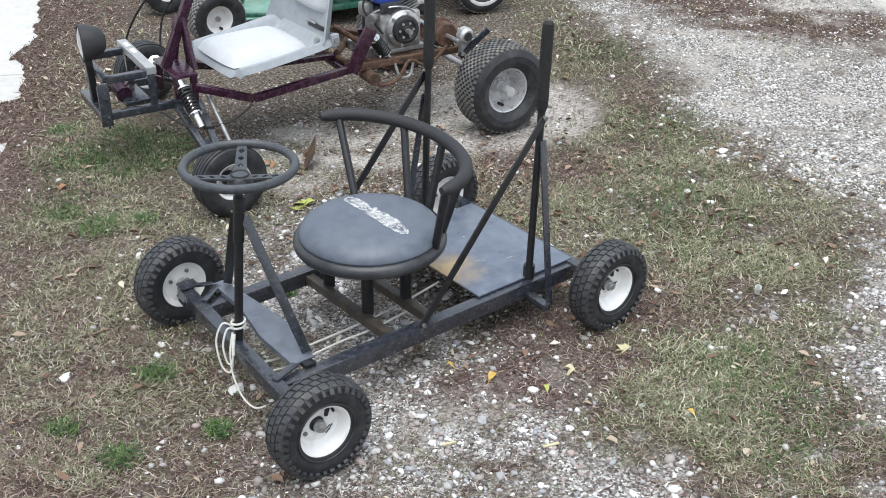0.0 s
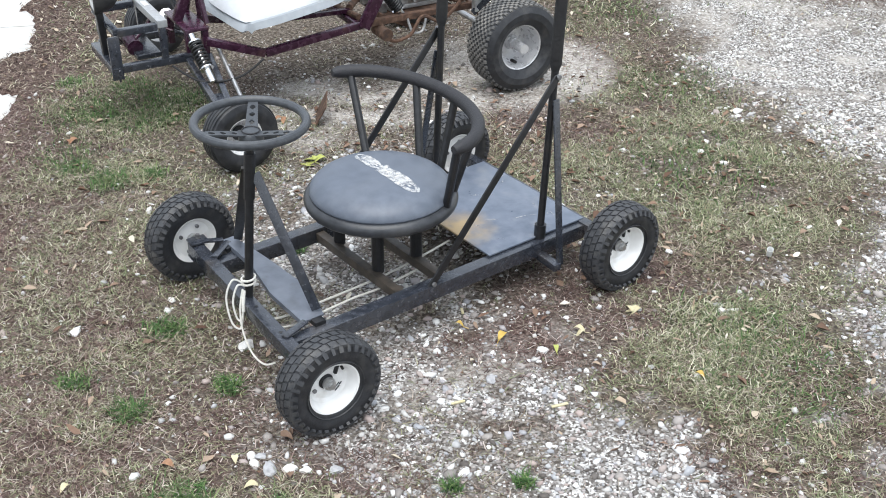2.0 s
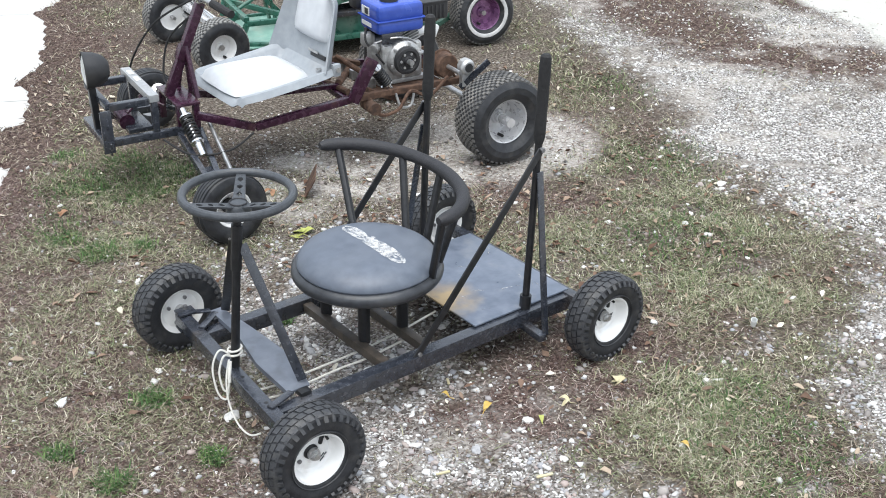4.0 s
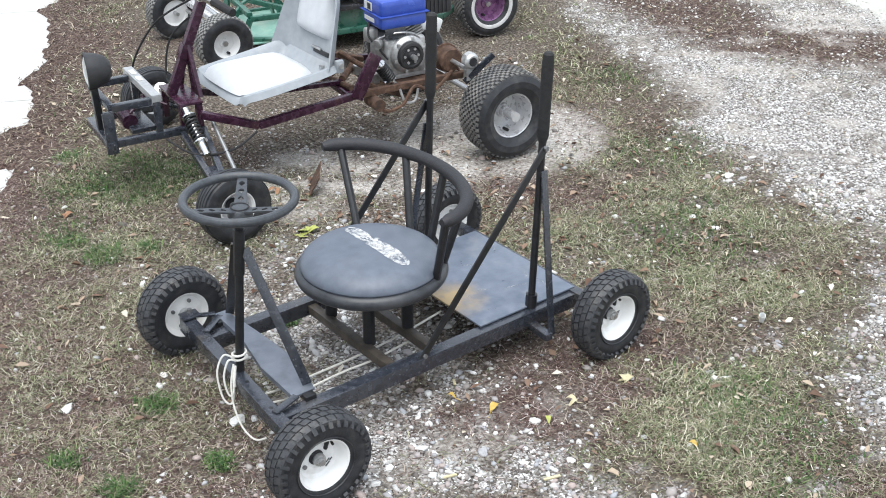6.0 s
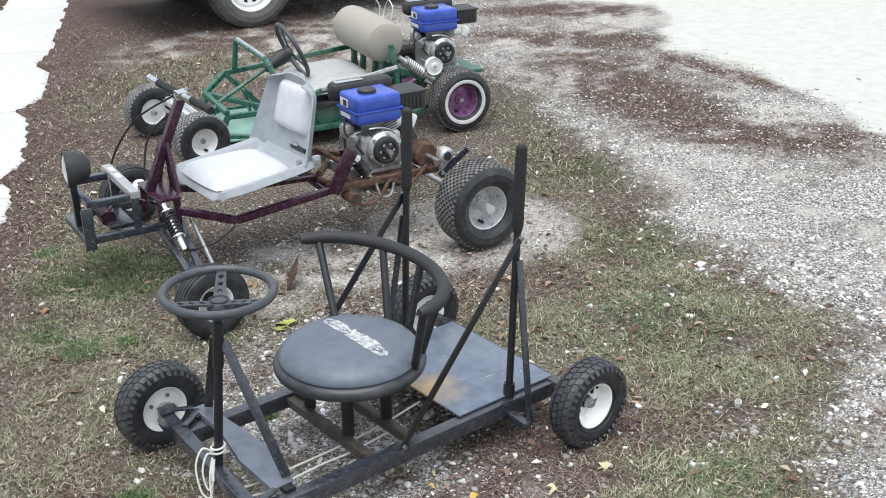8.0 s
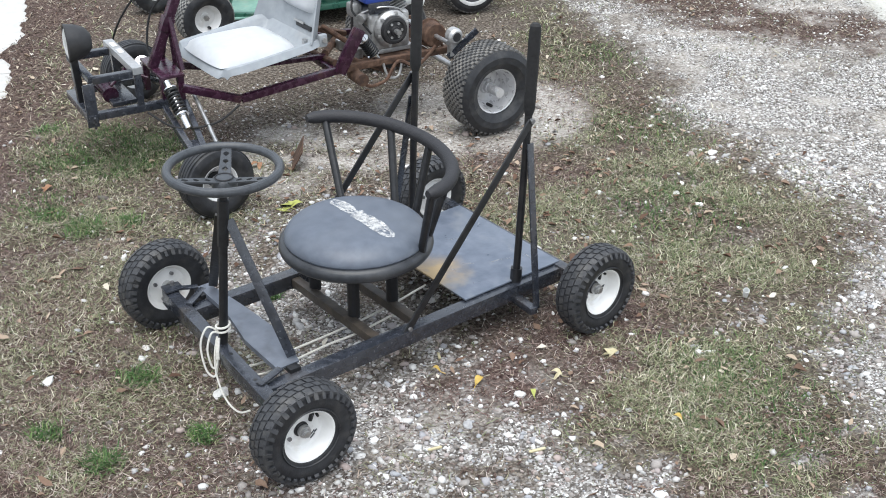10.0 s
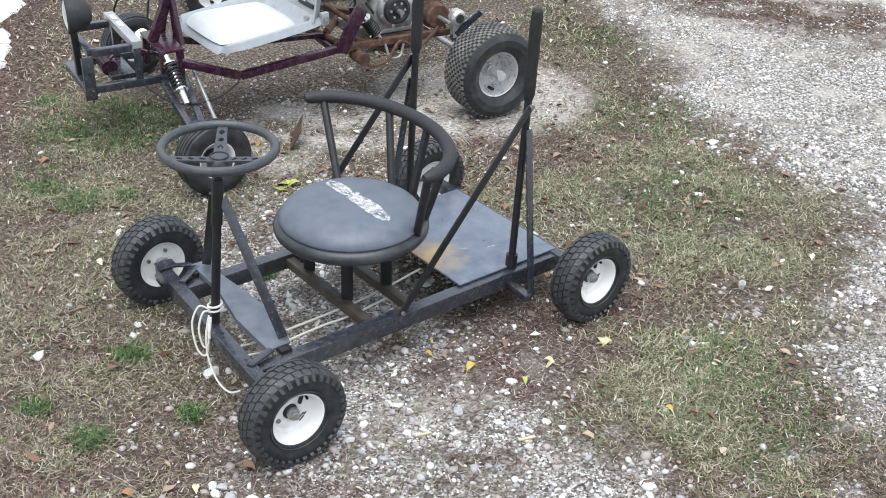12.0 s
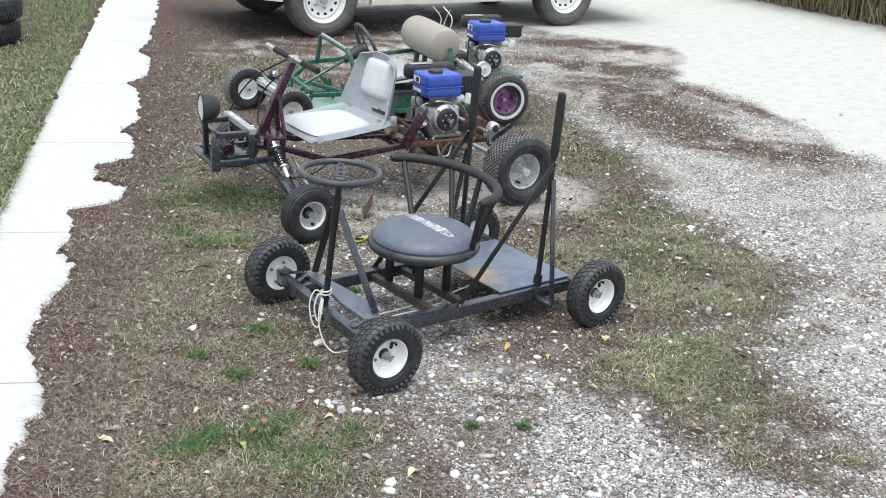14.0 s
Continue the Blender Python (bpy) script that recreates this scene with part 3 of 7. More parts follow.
def seat_mark(cx, cy, z, thin=False):
    """Worn white paint in two drawn-out loops that follow the cushion, thick at the pinch."""
    bm = bmesh.new()

    def ribbon(line, width):
        n = len(line)
        rows = []
        for k, (x, y) in enumerate(line):
            (xa, ya), (xb, yb) = line[max(k - 1, 0)], line[min(k + 1, n - 1)]
            d = math.hypot(xb - xa, yb - ya) or 1.0
            nx, ny = -(yb - ya) / d, (xb - xa) / d
            w = width * (1 + 0.25 * math.sin(7.0 * k / n * 6.28) + 0.2 * math.sin(13.0 * k / n * 6.28 + 1)) / 2
            rows.append([bm.verts.new((cx + x + nx * w * t, cy + y + ny * w * t, z + cushion_top(math.hypot(x + 0.010 + nx * w * t, y - 0.014 + ny * w * t)) + (0.0010 if thin else 0.0016))) for t in (-1, 0, 1)])
        for r0, r1 in zip(rows, rows[1:]):
            for j in range(2):
                bm.faces.new((r0[j], r0[j + 1], r1[j + 1], r1[j]))

    def lens(y0, y1, half, x0, lean):
        out = []
        for k in range(49):
            a = 2 * math.pi * k / 48
            side = math.copysign(abs(math.sin(a)) ** 0.8, math.sin(a))
            out.append((x0 + lean * math.cos(a) + half * side * (1 + 0.10 * math.sin(5 * a)), (y0 + y1) / 2 + (y1 - y0) / 2 * math.cos(a)))
        return out

    if thin:
        for y0, y1, half, x0, lean in ((0.158, 0.040, 0.017, 0.008, 0.0), (0.038, -0.130, 0.021, 0.010, 0.0)):
            for k in range(5):
                w = half * (1.3 - 0.5 * abs(k - 2) / 2)
                ribbon([(x0 + half * (k - 2) * 0.42, y0 + (y1 - y0) * (0.12 + 0.19 * abs(k - 2) * 0.5 + (0.76 - 0.38 * abs(k - 2) * 0.5) * j / 10)) for j in range(11)], half * 0.46)
        return bm
    ribbon(lens(0.160, 0.040, 0.017, 0.006, 0.0), 0.010)
    ribbon(lens(0.036, -0.137, 0.020, 0.010, 0.0), 0.0125)
    ribbon([(-0.014 + 0.048 * t, 0.018 + 0.022 * t) for t in (0, 0.2, 0.4, 0.6, 0.8, 1)], 0.022)
    ribbon([(0.012, 0.02 - 0.06 * t) for t in (0, 0.25, 0.5, 0.75, 1)], 0.026)
    return bm


def cushion_top(r):
    return 0.052 * max(0.0, 1 - (r / 0.216) ** 5.0) ** 0.6


def worn_white(lo=0.36, hi=0.66, most=0.9):
    m = bpy.data.materials.new("worn_white_paint")
    m.use_nodes = True
    n, l = m.node_tree.nodes, m.node_tree.links
    b = n["Principled BSDF"]
    b.inputs["Base Color"].default_value, b.inputs["Roughness"].default_value = (0.72, 0.72, 0.71, 1), 0.6
    co = n.new("ShaderNodeTexCoord")
    t = n.new("ShaderNodeTexNoise")
    t.inputs["Scale"].default_value, t.inputs["Detail"].default_value, t.inputs["Roughness"].default_value = 55, 8, 0.7
    l.new(co.outputs["Object"], t.inputs["Vector"])
    r = n.new("ShaderNodeMapRange")
    r.inputs["From Min"].default_value, r.inputs["From Max"].default_value, r.inputs["To Max"].default_value = lo, hi, most
    l.new(t.outputs["Fac"], r.inputs[0])
    l.new(r.outputs[0], b.inputs["Alpha"])
    return m


def plate_material():
    m = mat("scuffed_steel_plate", [(0.3, (0.112, 0.136, 0.180)), (0.7, (0.180, 0.206, 0.258))], 0.34, 0.2, 22, 0.12, 90, second=((0.26, 0.26, 0.25), 11, 0.56, 0.8, 0.55))
    n, l = m.node_tree.nodes, m.node_tree.links
    b = n["Principled BSDF"]
    old = b.inputs["Base Color"].links[0].from_socket
    co = n.new("ShaderNodeTexCoord")
    gr = n.new("ShaderNodeTexGradient")
    gr.gradient_type = "SPHERICAL"
    mp = n.new("ShaderNodeMapping")
    mp.inputs["Location"].default_value = (-0.725 / 0.19, -0.40 / 0.17, 0)
    mp.inputs["Scale"].default_value = (1 / 0.19, 1 / 0.17, 0)
    l.new(co.outputs["Object"], mp.inputs["Vector"])
    l.new(mp.outputs[0], gr.inputs[0])
    t = n.new("ShaderNodeTexNoise")
    t.inputs["Scale"].default_value, t.inputs["Detail"].default_value = 18, 6
    l.new(co.outputs["Object"], t.inputs["Vector"])
    mu = n.new("ShaderNodeMath")
    mu.operation = "MULTIPLY"
    l.new(gr.outputs["Fac"], mu.inputs[0])
    l.new(t.outputs["Fac"], mu.inputs[1])
    r = n.new("ShaderNodeMapRange")
    r.inputs["From Min"].default_value, r.inputs["From Max"].default_value, r.inputs["To Max"].default_value = 0.1, 0.45, 0.9
    l.new(mu.outputs[0], r.inputs[0])
    mx = n.new("ShaderNodeMixRGB")
    mx.inputs[2].default_value = (0.46, 0.33, 0.17, 1)
    l.new(r.outputs[0], mx.inputs[0])
    l.new(old, mx.inputs[1])
    l.new(mx.outputs[0], b.inputs["Base Color"])
    return m


def spoke_plate(angle, r0, r1, w0, w1, drop, thick=0.005):
    """A flat steering-wheel spoke with three round holes, falling from the rim to a hub set lower by drop."""
    bm = bmesh.new()
    n = 30
    c, sn = math.cos(angle), math.sin(angle)
    holes = [(0.24, 0.30), (0.50, 0.34), (0.76, 0.38)]
    length = r1 - r0

    def at(t, side, up):
        r = r0 + length * t
        z = -drop * (1 - t) ** 1.2 + up
        return (c * r - sn * side, sn * r + c * side, z)

    rows = []
    for k in range(n + 1):
        t = k / n
        w = w0 + (w1 - w0) * t
        gap = 0.0
        for h, size in holes:
            rad = size * w * 0.78
            d = (t - h) * length
            if abs(d) < rad:
                gap = max(gap, math.sqrt(rad * rad - d * d))
        gap = min(gap, w * 0.34)
        rows.append([[bm.verts.new(at(t, sd, up)) for sd in (-w / 2, -gap - 1e-4, gap + 1e-4, w / 2)] for up in (0, -thick)])
    for r0_, r1_ in zip(rows, rows[1:]):
        for j0, j1 in ((0, 1), (2, 3)):
            bm.faces.new((r0_[0][j0], r0_[0][j1], r1_[0][j1], r1_[0][j0]))
            bm.faces.new((r0_[1][j0], r1_[1][j0], r1_[1][j1], r0_[1][j1]))
            bm.faces.new((r0_[0][j0], r1_[0][j0], r1_[1][j0], r0_[1][j0]))
            bm.faces.new((r0_[0][j1], r0_[1][j1], r1_[1][j1], r1_[0][j1]))
    return bm


def steering_wheel(parent, m, R=0.158, drop=0.012, first=60):
    w = new("steering_wheel")
    w.parent, w.matrix_local = parent, m
    pts = [(R * math.cos(a), R * math.sin(a), 0) for a in (2 * math.pi * k / 56 for k in range(56))]
    part("rim", tube(pts, 0.0125, seg=12, closed=True), RIMBLACK, w, "worn black plastic rim")
    for a in (first, first + 120, first + 240):
        part("spoke", spoke_plate(radians(a), 0.018, R - 0.006, 0.036, 0.026, drop), RIMBLACK, w)
    part("hub", lathe([(0, 0.008), (0.012, 0.008), (0.020, 0.006), (0.028, 0.003), (0.033, -0.004), (0.035, -0.020), (0.0, -0.022)], seg=28, m=Matrix.Translation((0, 0, -drop)) @ Matrix.Rotation(radians(90), 4, "X")), RIMBLACK, w, "round ribbed plastic hub cap")
    part("hub_ring", tube([(0.024 * math.cos(a), 0.024 * math.sin(a), 0.006 - drop) for a in (2 * math.pi * k / 28 for k in range(28))], 0.002, seg=6, closed=True), FOAM, w)
    return w


def black_kart():
    k = thing("go_kart", pose(0, 0, 0), "small homemade black go-kart with round stool seat on knobby white-rimmed wheels", "go-kart")
    cy, zr = 0.450, 0.130
    for y in (0.203, 0.697):
        part("side_rail", beam((0.0, y, zr), (1.12, y, zr), 0.042, 0.050), GREYBLACK, k)
    turn = Matrix.Translation((0.015, cy, 0)) @ Matrix.Rotation(radians(-4.2), 4, "Z")
    ax = part("front_axle", beam((-0.016, -0.345, 0.142), (-0.016, 0.385, 0.142), 0.040, 0.044), GREYBLACK, k)
    ax.matrix_local = turn
    for sg in (-1, 1):
        bm = tube([(-0.004, sg * 0.34, 0.142), (-0.002, sg * 0.445, 0.142)], 0.011, seg=10)
        box((-0.004, sg * 0.372, 0.142), (0.030, 0.030, 0.046), bm, 0.004)
        part("spindle", bm, BLACK, ax)
        for z in (0.171, 0.115):
            part("yoke_plate", box((-0.008, sg * 0.366, z), (0.058, 0.046, 0.007), None, 0.002), GREYBLACK, ax)
        part("kingpin", tube([(-0.004, sg * 0.374, 0.105), (-0.004, sg * 0.374, 0.188)], 0.0075, seg=8), ALLOY_DARK, ax)
        part("steering_arm", beam((0.004, sg * 0.372, 0.162), (0.066, sg * 0.342, 0.162), 0.020, 0.007), GREYBLACK, ax)
    part("gusset", beam((0.066, 0.236, 0.168), (-0.022, 0.205, 0.168), 0.022, 0.007), GREYBLACK, k)
    part("gusset", beam((0.110, 0.758, 0.168), (0.030, 0.700, 0.168), 0.022, 0.007), GREYBLACK, k)
    for y in (-0.062, -0.215):
        part("axle_hole", tube([(-0.014, y, 0.160), (-0.014, y, 0.1648)], 0.006, seg=10), BLACK, ax)
    knobby_wheel(k, pose(-0.020, -0.013, 0.142, 0, 0, -1.8))
    knobby_wheel(k, pose(0.047, 0.899, 0.142, 0, 0, 181.2) @ Matrix.Rotation(radians(20), 4, "Y"))
    part("rear_axle", beam((1.102, 0.075, 0.142), (1.102, 0.845, 0.142), 0.036, 0.036), GREYBLACK, k)
    part("axle_shaft", tube([(1.102, 0.030, 0.142), (1.102, 0.90, 0.142)], 0.010), STEEL, k)
    for y, a in ((0.0355, 1.5), (0.885, 180)):
        knobby_wheel(k, pose(1.101, y, 0.142, 0, 0, a) @ Matrix.Rotation(radians(-14 if a < 90 else 30), 4, "Y"))
    for x in (0.393, 0.548):
        part("cross_bar", beam((x, 0.224, 0.128), (x, 0.676, 0.128), 0.030, 0.030), DIRTYBAR, k)
    # foot plate across the rails
    bm = bmesh.new()
    rows = []
    for j in range(13):
        t = j / 12
        y = 0.235 + t * 0.54
        left, right = float(np.interp(y, [0.24, 0.41, 0.59, 0.775], [0.056, 0.056, 0.092, 0.100])), float(np.interp(y, [0.24, 0.36, 0.42, 0.58, 0.775], [0.126, 0.160, 0.158, 0.150, 0.136]))
        x, w = (left + right) / 2, (right - left) / 2
        z = 0.170 + 0.006 * math.sin(math.pi * t)
        rows.append([bm.verts.new((x + dx, y, z + dz)) for dx, dz in ((-w, -0.016), (-w, 0.0), (w, 0.0), (w, -0.006), (-w + 0.005, -0.006), (-w + 0.005, -0.016))])
    for r0, r1 in zip(rows, rows[1:]):
        for i in range(6):
            bm.faces.new((r0[i], r0[(i + 1) % 6], r1[(i + 1) % 6], r1[i]))
    bm.faces.new(rows[0]), bm.faces.new(rows[-1][::-1])
    part("foot_plate", bm, FOOTPLATE, k, "scuffed blue-grey steel foot plate")
    for y in (0.235, 0.745):
        part("plate_bracket", beam((0.10, y, 0.152), (0.10, y, 0.168), 0.05, 0.035), BLACK, k)
    # steering
    apex = Vector((0.048, 0.458, 0.575))
    part("steering_column", tube([(0.004, 0.455, 0.10), (0.040, 0.452, 0.52), (0.050, 0.441, 0.680)], [0.013, 0.013, 0.011]), BLACK, k)
    part("column_sleeve", tube([(0.036, 0.453, 0.475), (0.046, 0.446, 0.615)], 0.0165), BLACK, k)
    part("column_brace", beam((0.115, 0.255, 0.178), apex + Vector((0.005, -0.02, -0.02)), 0.028, 0.006, up=(0.57, 0.82, 0)), GREYBLACK, k)
    part("column_brace", beam((0.135, 0.740, 0.178), apex + Vector((0.0, 0.02, -0.02)), 0.028, 0.010, up=(0.57, 0.82, 0)), BLACK, k)
    part("brace_bolt", tube([(0.128, 0.262, 0.180), (0.128, 0.262, 0.190)], 0.006, seg=6), ALLOY_DARK, k)
    steering_wheel(k, pose(0.050, 0.436, 0.709, 0.5, 0.9, 0), 0.1495, 0.030, 57)
    # stool seat
    sx, sy, sz = 0.469, 0.436, 0.377
    bm = lathe([(0.0, -0.044), (0.190, -0.044), (0.203, -0.020), (0.212, -0.008), (0.216, 0.0)] + [(r, cushion_top(r)) for r in (0.2155, 0.214, 0.211, 0.206, 0.198, 0.185, 0.165, 0.14, 0.10, 0.05, 0.0)], seg=64,
               m=Matrix.Translation((sx, sy, sz)) @ Matrix.Rotation(radians(90), 4, "X"))
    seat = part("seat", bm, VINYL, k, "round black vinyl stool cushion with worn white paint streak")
    # Edge roll stays dark; only the cushion colour carries the sky sheen.
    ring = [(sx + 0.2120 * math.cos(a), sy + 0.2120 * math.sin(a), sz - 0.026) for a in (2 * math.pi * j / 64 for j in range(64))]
    part("piping", tube(ring, 0.0215, seg=14, closed=True), PIPING, seat, "dark vinyl edge roll without the cushion's painted sky sheen")
    part("paint_streak", seat_mark(sx + 0.010, sy - 0.014, sz), worn_white(0.34, 0.66, 0.80), seat, "worn white paint streak")
    part("paint_smear", seat_mark(sx + 0.010, sy - 0.014, sz, True), worn_white(0.32, 0.62, 0.62), seat, "thin rubbed white paint")
    for x in (0.412, 0.556):
        for y in (0.378, 0.590):
            part("seat_post", tube([(x, y, 0.135), (x, y, sz - 0.015)], 0.019), BLACK, k)
    # padded backrest hoop
    rail = []
    for j in range(33):
        a = radians(86 - 178 * j / 32)
        rail.append((0.534 + 0.222 * math.cos(a), 0.486 + 0.326 * math.sin(a), 0.604 - 0.010 * (j / 32)))
    rad = [0.012, 0.019] + [0.0205] * 29 + [0.019, 0.012]
    back = part("backrest", tube(rail, rad, seg=14), FOAM, k, "black foam-padded backrest hoop")
    for a, foot in ((71, 66), (24, 20), (-8, -2), (-45, -36), (-88, -62)):
        c, s, cf, sf = math.cos(radians(a)), math.sin(radians(a)), math.cos(radians(foot)), math.sin(radians(foot))
        part("spindle", tube([(sx + 0.214 * cf, sy + 0.214 * sf, sz - 0.02), (0.534 + 0.222 * c, 0.486 + 0.326 * s, 0.598)], 0.0125), BLACK, back)
    # deck plate
    bm = box((0.910, 0.466, 0.1600), (0.396, 0.512, 0.006), None, 0.0015)
    deck = part("deck_plate", bm, plate_material(), k, "scuffed grey steel deck plate with rust patch")
    rs = random.Random(5)
    scratch = worn_white(0.42, 0.7, 0.7)
    for j in range(12):
        px_, py_, a, L = rs.uniform(0.78, 1.06), rs.uniform(0.26, 0.60), rs.uniform(0, 3.1), rs.uniform(0.015, 0.06)
        line = bezier([(px_, py_, 0.1638), (px_ + L * 0.5 * math.cos(a) + 0.006, py_ + L * 0.5 * math.sin(a), 0.1638), (px_ + L * math.cos(a), py_ + L * math.sin(a), 0.1638)], 3)
        part("scratch", tube(line, rs.uniform(0.0007, 0.0014), None, 5), scratch, deck, "pale scratch" if j == 0 else "")
    lever(k, 0.918, 0.212, -1)
    lever(k, 0.868, 0.690, 1)
    # pull cords and tied rope
    for p in ([(0.02, 0.372, 0.115), (0.112, 0.379, 0.10), (0.207, 0.386, 0.098), (0.404, 0.390, 0.10), (0.561, 0.407, 0.10), (0.72, 0.42, 0.115)], [(0.03, 0.318, 0.115), (0.10, 0.325, 0.10), (0.189, 0.339, 0.097), (0.30, 0.345, 0.098), (0.404, 0.341, 0.10), (0.60, 0.36, 0.105)]):
        part("cord", tube(bezier(p, 8), 0.0035, seg=8), ROPE, k, "thin white steering cord")
    bm = bmesh.new()
    loop = [(0.012 + 0.020 * math.cos(a), 0.454 + 0.020 * math.sin(a), 0.200 + 0.014 * a / 6.28) for a in (2 * math.pi * j / 14 for j in range(29))]
    tube(loop, 0.0034, bm, 8)
    for p, r in (([(-0.006, 0.452, 0.212), (-0.034, 0.462, 0.228), (-0.060, 0.460, 0.180), (-0.062, 0.436, 0.110), (-0.046, 0.418, 0.090), (-0.030, 0.424, 0.130), (-0.020, 0.440, 0.190)], 0.0030),
                 ([(-0.008, 0.448, 0.208), (-0.030, 0.446, 0.214), (-0.050, 0.440, 0.170), (-0.048, 0.425, 0.120), (-0.034, 0.420, 0.125), (-0.016, 0.440, 0.195)], 0.0030),
                 ([(-0.014, 0.444, 0.200), (-0.034, 0.430, 0.150), (-0.044, 0.408, 0.090), (-0.046, 0.360, 0.040), (-0.036, 0.310, 0.022), (-0.012, 0.286, 0.030)], 0.0029),
                 ([(-0.012, 0.440, 0.196), (-0.024, 0.428, 0.165), (-0.030, 0.420, 0.140)], 0.0052)):
        tube(bezier(p, 8), r, bm, 8)
    part("rope", bm, ROPE, k, "white rope tied round the steering column")
    return k


black_kart()


# ---- shared materials of the two engine karts ----
PURPLE = mat("dark_purple_paint", [(0.3, (0.022, 0.006, 0.015)), (0.7, (0.052, 0.017, 0.038))], 0.26, 0.0, 40, 0.2, second=((0.12, 0.065, 0.045), 14, 0.60, 0.82, 0.6))
RUST = mat("rusty_steel", [(0.3, (0.045, 0.026, 0.019)), (0.5, (0.095, 0.052, 0.034)), (0.75, (0.18, 0.11, 0.075))], 0.85, 0.1, 45, 0.5, second=((0.06, 0.04, 0.03), 12, 0.5, 0.75, 0.6))
MINT = mat("faded_mint_paint", [(0.3, (0.16, 0.33, 0.27)), (0.7, (0.27, 0.44, 0.37))], 0.5, 0.0, 25, 0.15, second=((0.30, 0.26, 0.21), 8, 0.5, 0.8, 0.6))
GREEN = mat("green_paint", [(0.3, (0.016, 0.078, 0.054)), (0.7, (0.042, 0.145, 0.105))], 0.30, 0.0, 30, 0.15, second=((0.22, 0.24, 0.20), 7, 0.5, 0.8, 0.6))
BLUE = mat("blue_tank_enamel", [(0.3, (0.034, 0.074, 0.36)), (0.7, (0.050, 0.10, 0.44))], 0.25, 0.0, 20, 0.05, rough_var=0.08)
PLASTIC = mat("black_plastic", [(0.3, (0.018, 0.018, 0.020)), (0.7, (0.032, 0.032, 0.034))], 0.5, 0, 40, 0.2, second=((0.10, 0.09, 0.08), 8, 0.55, 0.85, 0.4))
ALLOY = mat("cast_aluminium", [(0.3, (0.40, 0.40, 0.40)), (0.7, (0.56, 0.56, 0.555))], 0.48, 0.6, 60, 0.4, second=((0.07, 0.062, 0.055), 16, 0.50, 0.74, 0.7))
CHROME = mat("chrome", [(0.3, (0.62, 0.62, 0.63)), (0.7, (0.75, 0.75, 0.76))], 0.15, 1.0, 40, 0.05, rough_var=0.08)
SEATGREY = mat("grey_moulded_plastic", [(0.3, (0.275, 0.30, 0.325)), (0.7, (0.335, 0.36, 0.385))], 0.5, 0, 30, 0.12, 150, second=((0.25, 0.24, 0.22), 6, 0.58, 0.85, 0.5))
CUSHION = mat("pale_grey_vinyl", [(0.3, (0.50, 0.52, 0.545)), (0.7, (0.57, 0.59, 0.615))], 0.5, 0, 25, 0.15, 250, second=((0.48, 0.47, 0.45), 5, 0.55, 0.85, 0.5))
CANVAS = mat("taupe_foam", [(0.3, (0.30, 0.275, 0.235)), (0.7, (0.36, 0.335, 0.29))], 0.92, 0, 120, 0.25, 300, second=((0.22, 0.20, 0.165), 4, 0.55, 0.85, 0.35))
MAGENTA = mat("purple_rim_paint", [(0.3, (0.20, 0.085, 0.20)), (0.7, (0.34, 0.18, 0.33))], 0.28, 0.45, 30, 0.1, second=((0.22, 0.17, 0.14), 12, 0.58, 0.85, 0.5))
WHITEWALL = mat("whitewall_rubber", [(0.3, (0.55, 0.545, 0.54)), (0.7, (0.66, 0.655, 0.65))], 0.7, 0, 30, 0.15, second=((0.4, 0.37, 0.33), 14, 0.6, 0.85, 0.5))
LENS = mat("lamp_lens", [(0.3, (0.55, 0.56, 0.57)), (0.7, (0.68, 0.69, 0.70))], 0.15, 0.2, 60, 0.2)
WHITEPLASTIC = mat("white_plastic", [(0.3, (0.66, 0.67, 0.66)), (0.7, (0.74, 0.75, 0.74))], 0.5, 0, 30, 0.1, second=((0.4, 0.36, 0.3), 10, 0.6, 0.85, 0.5))


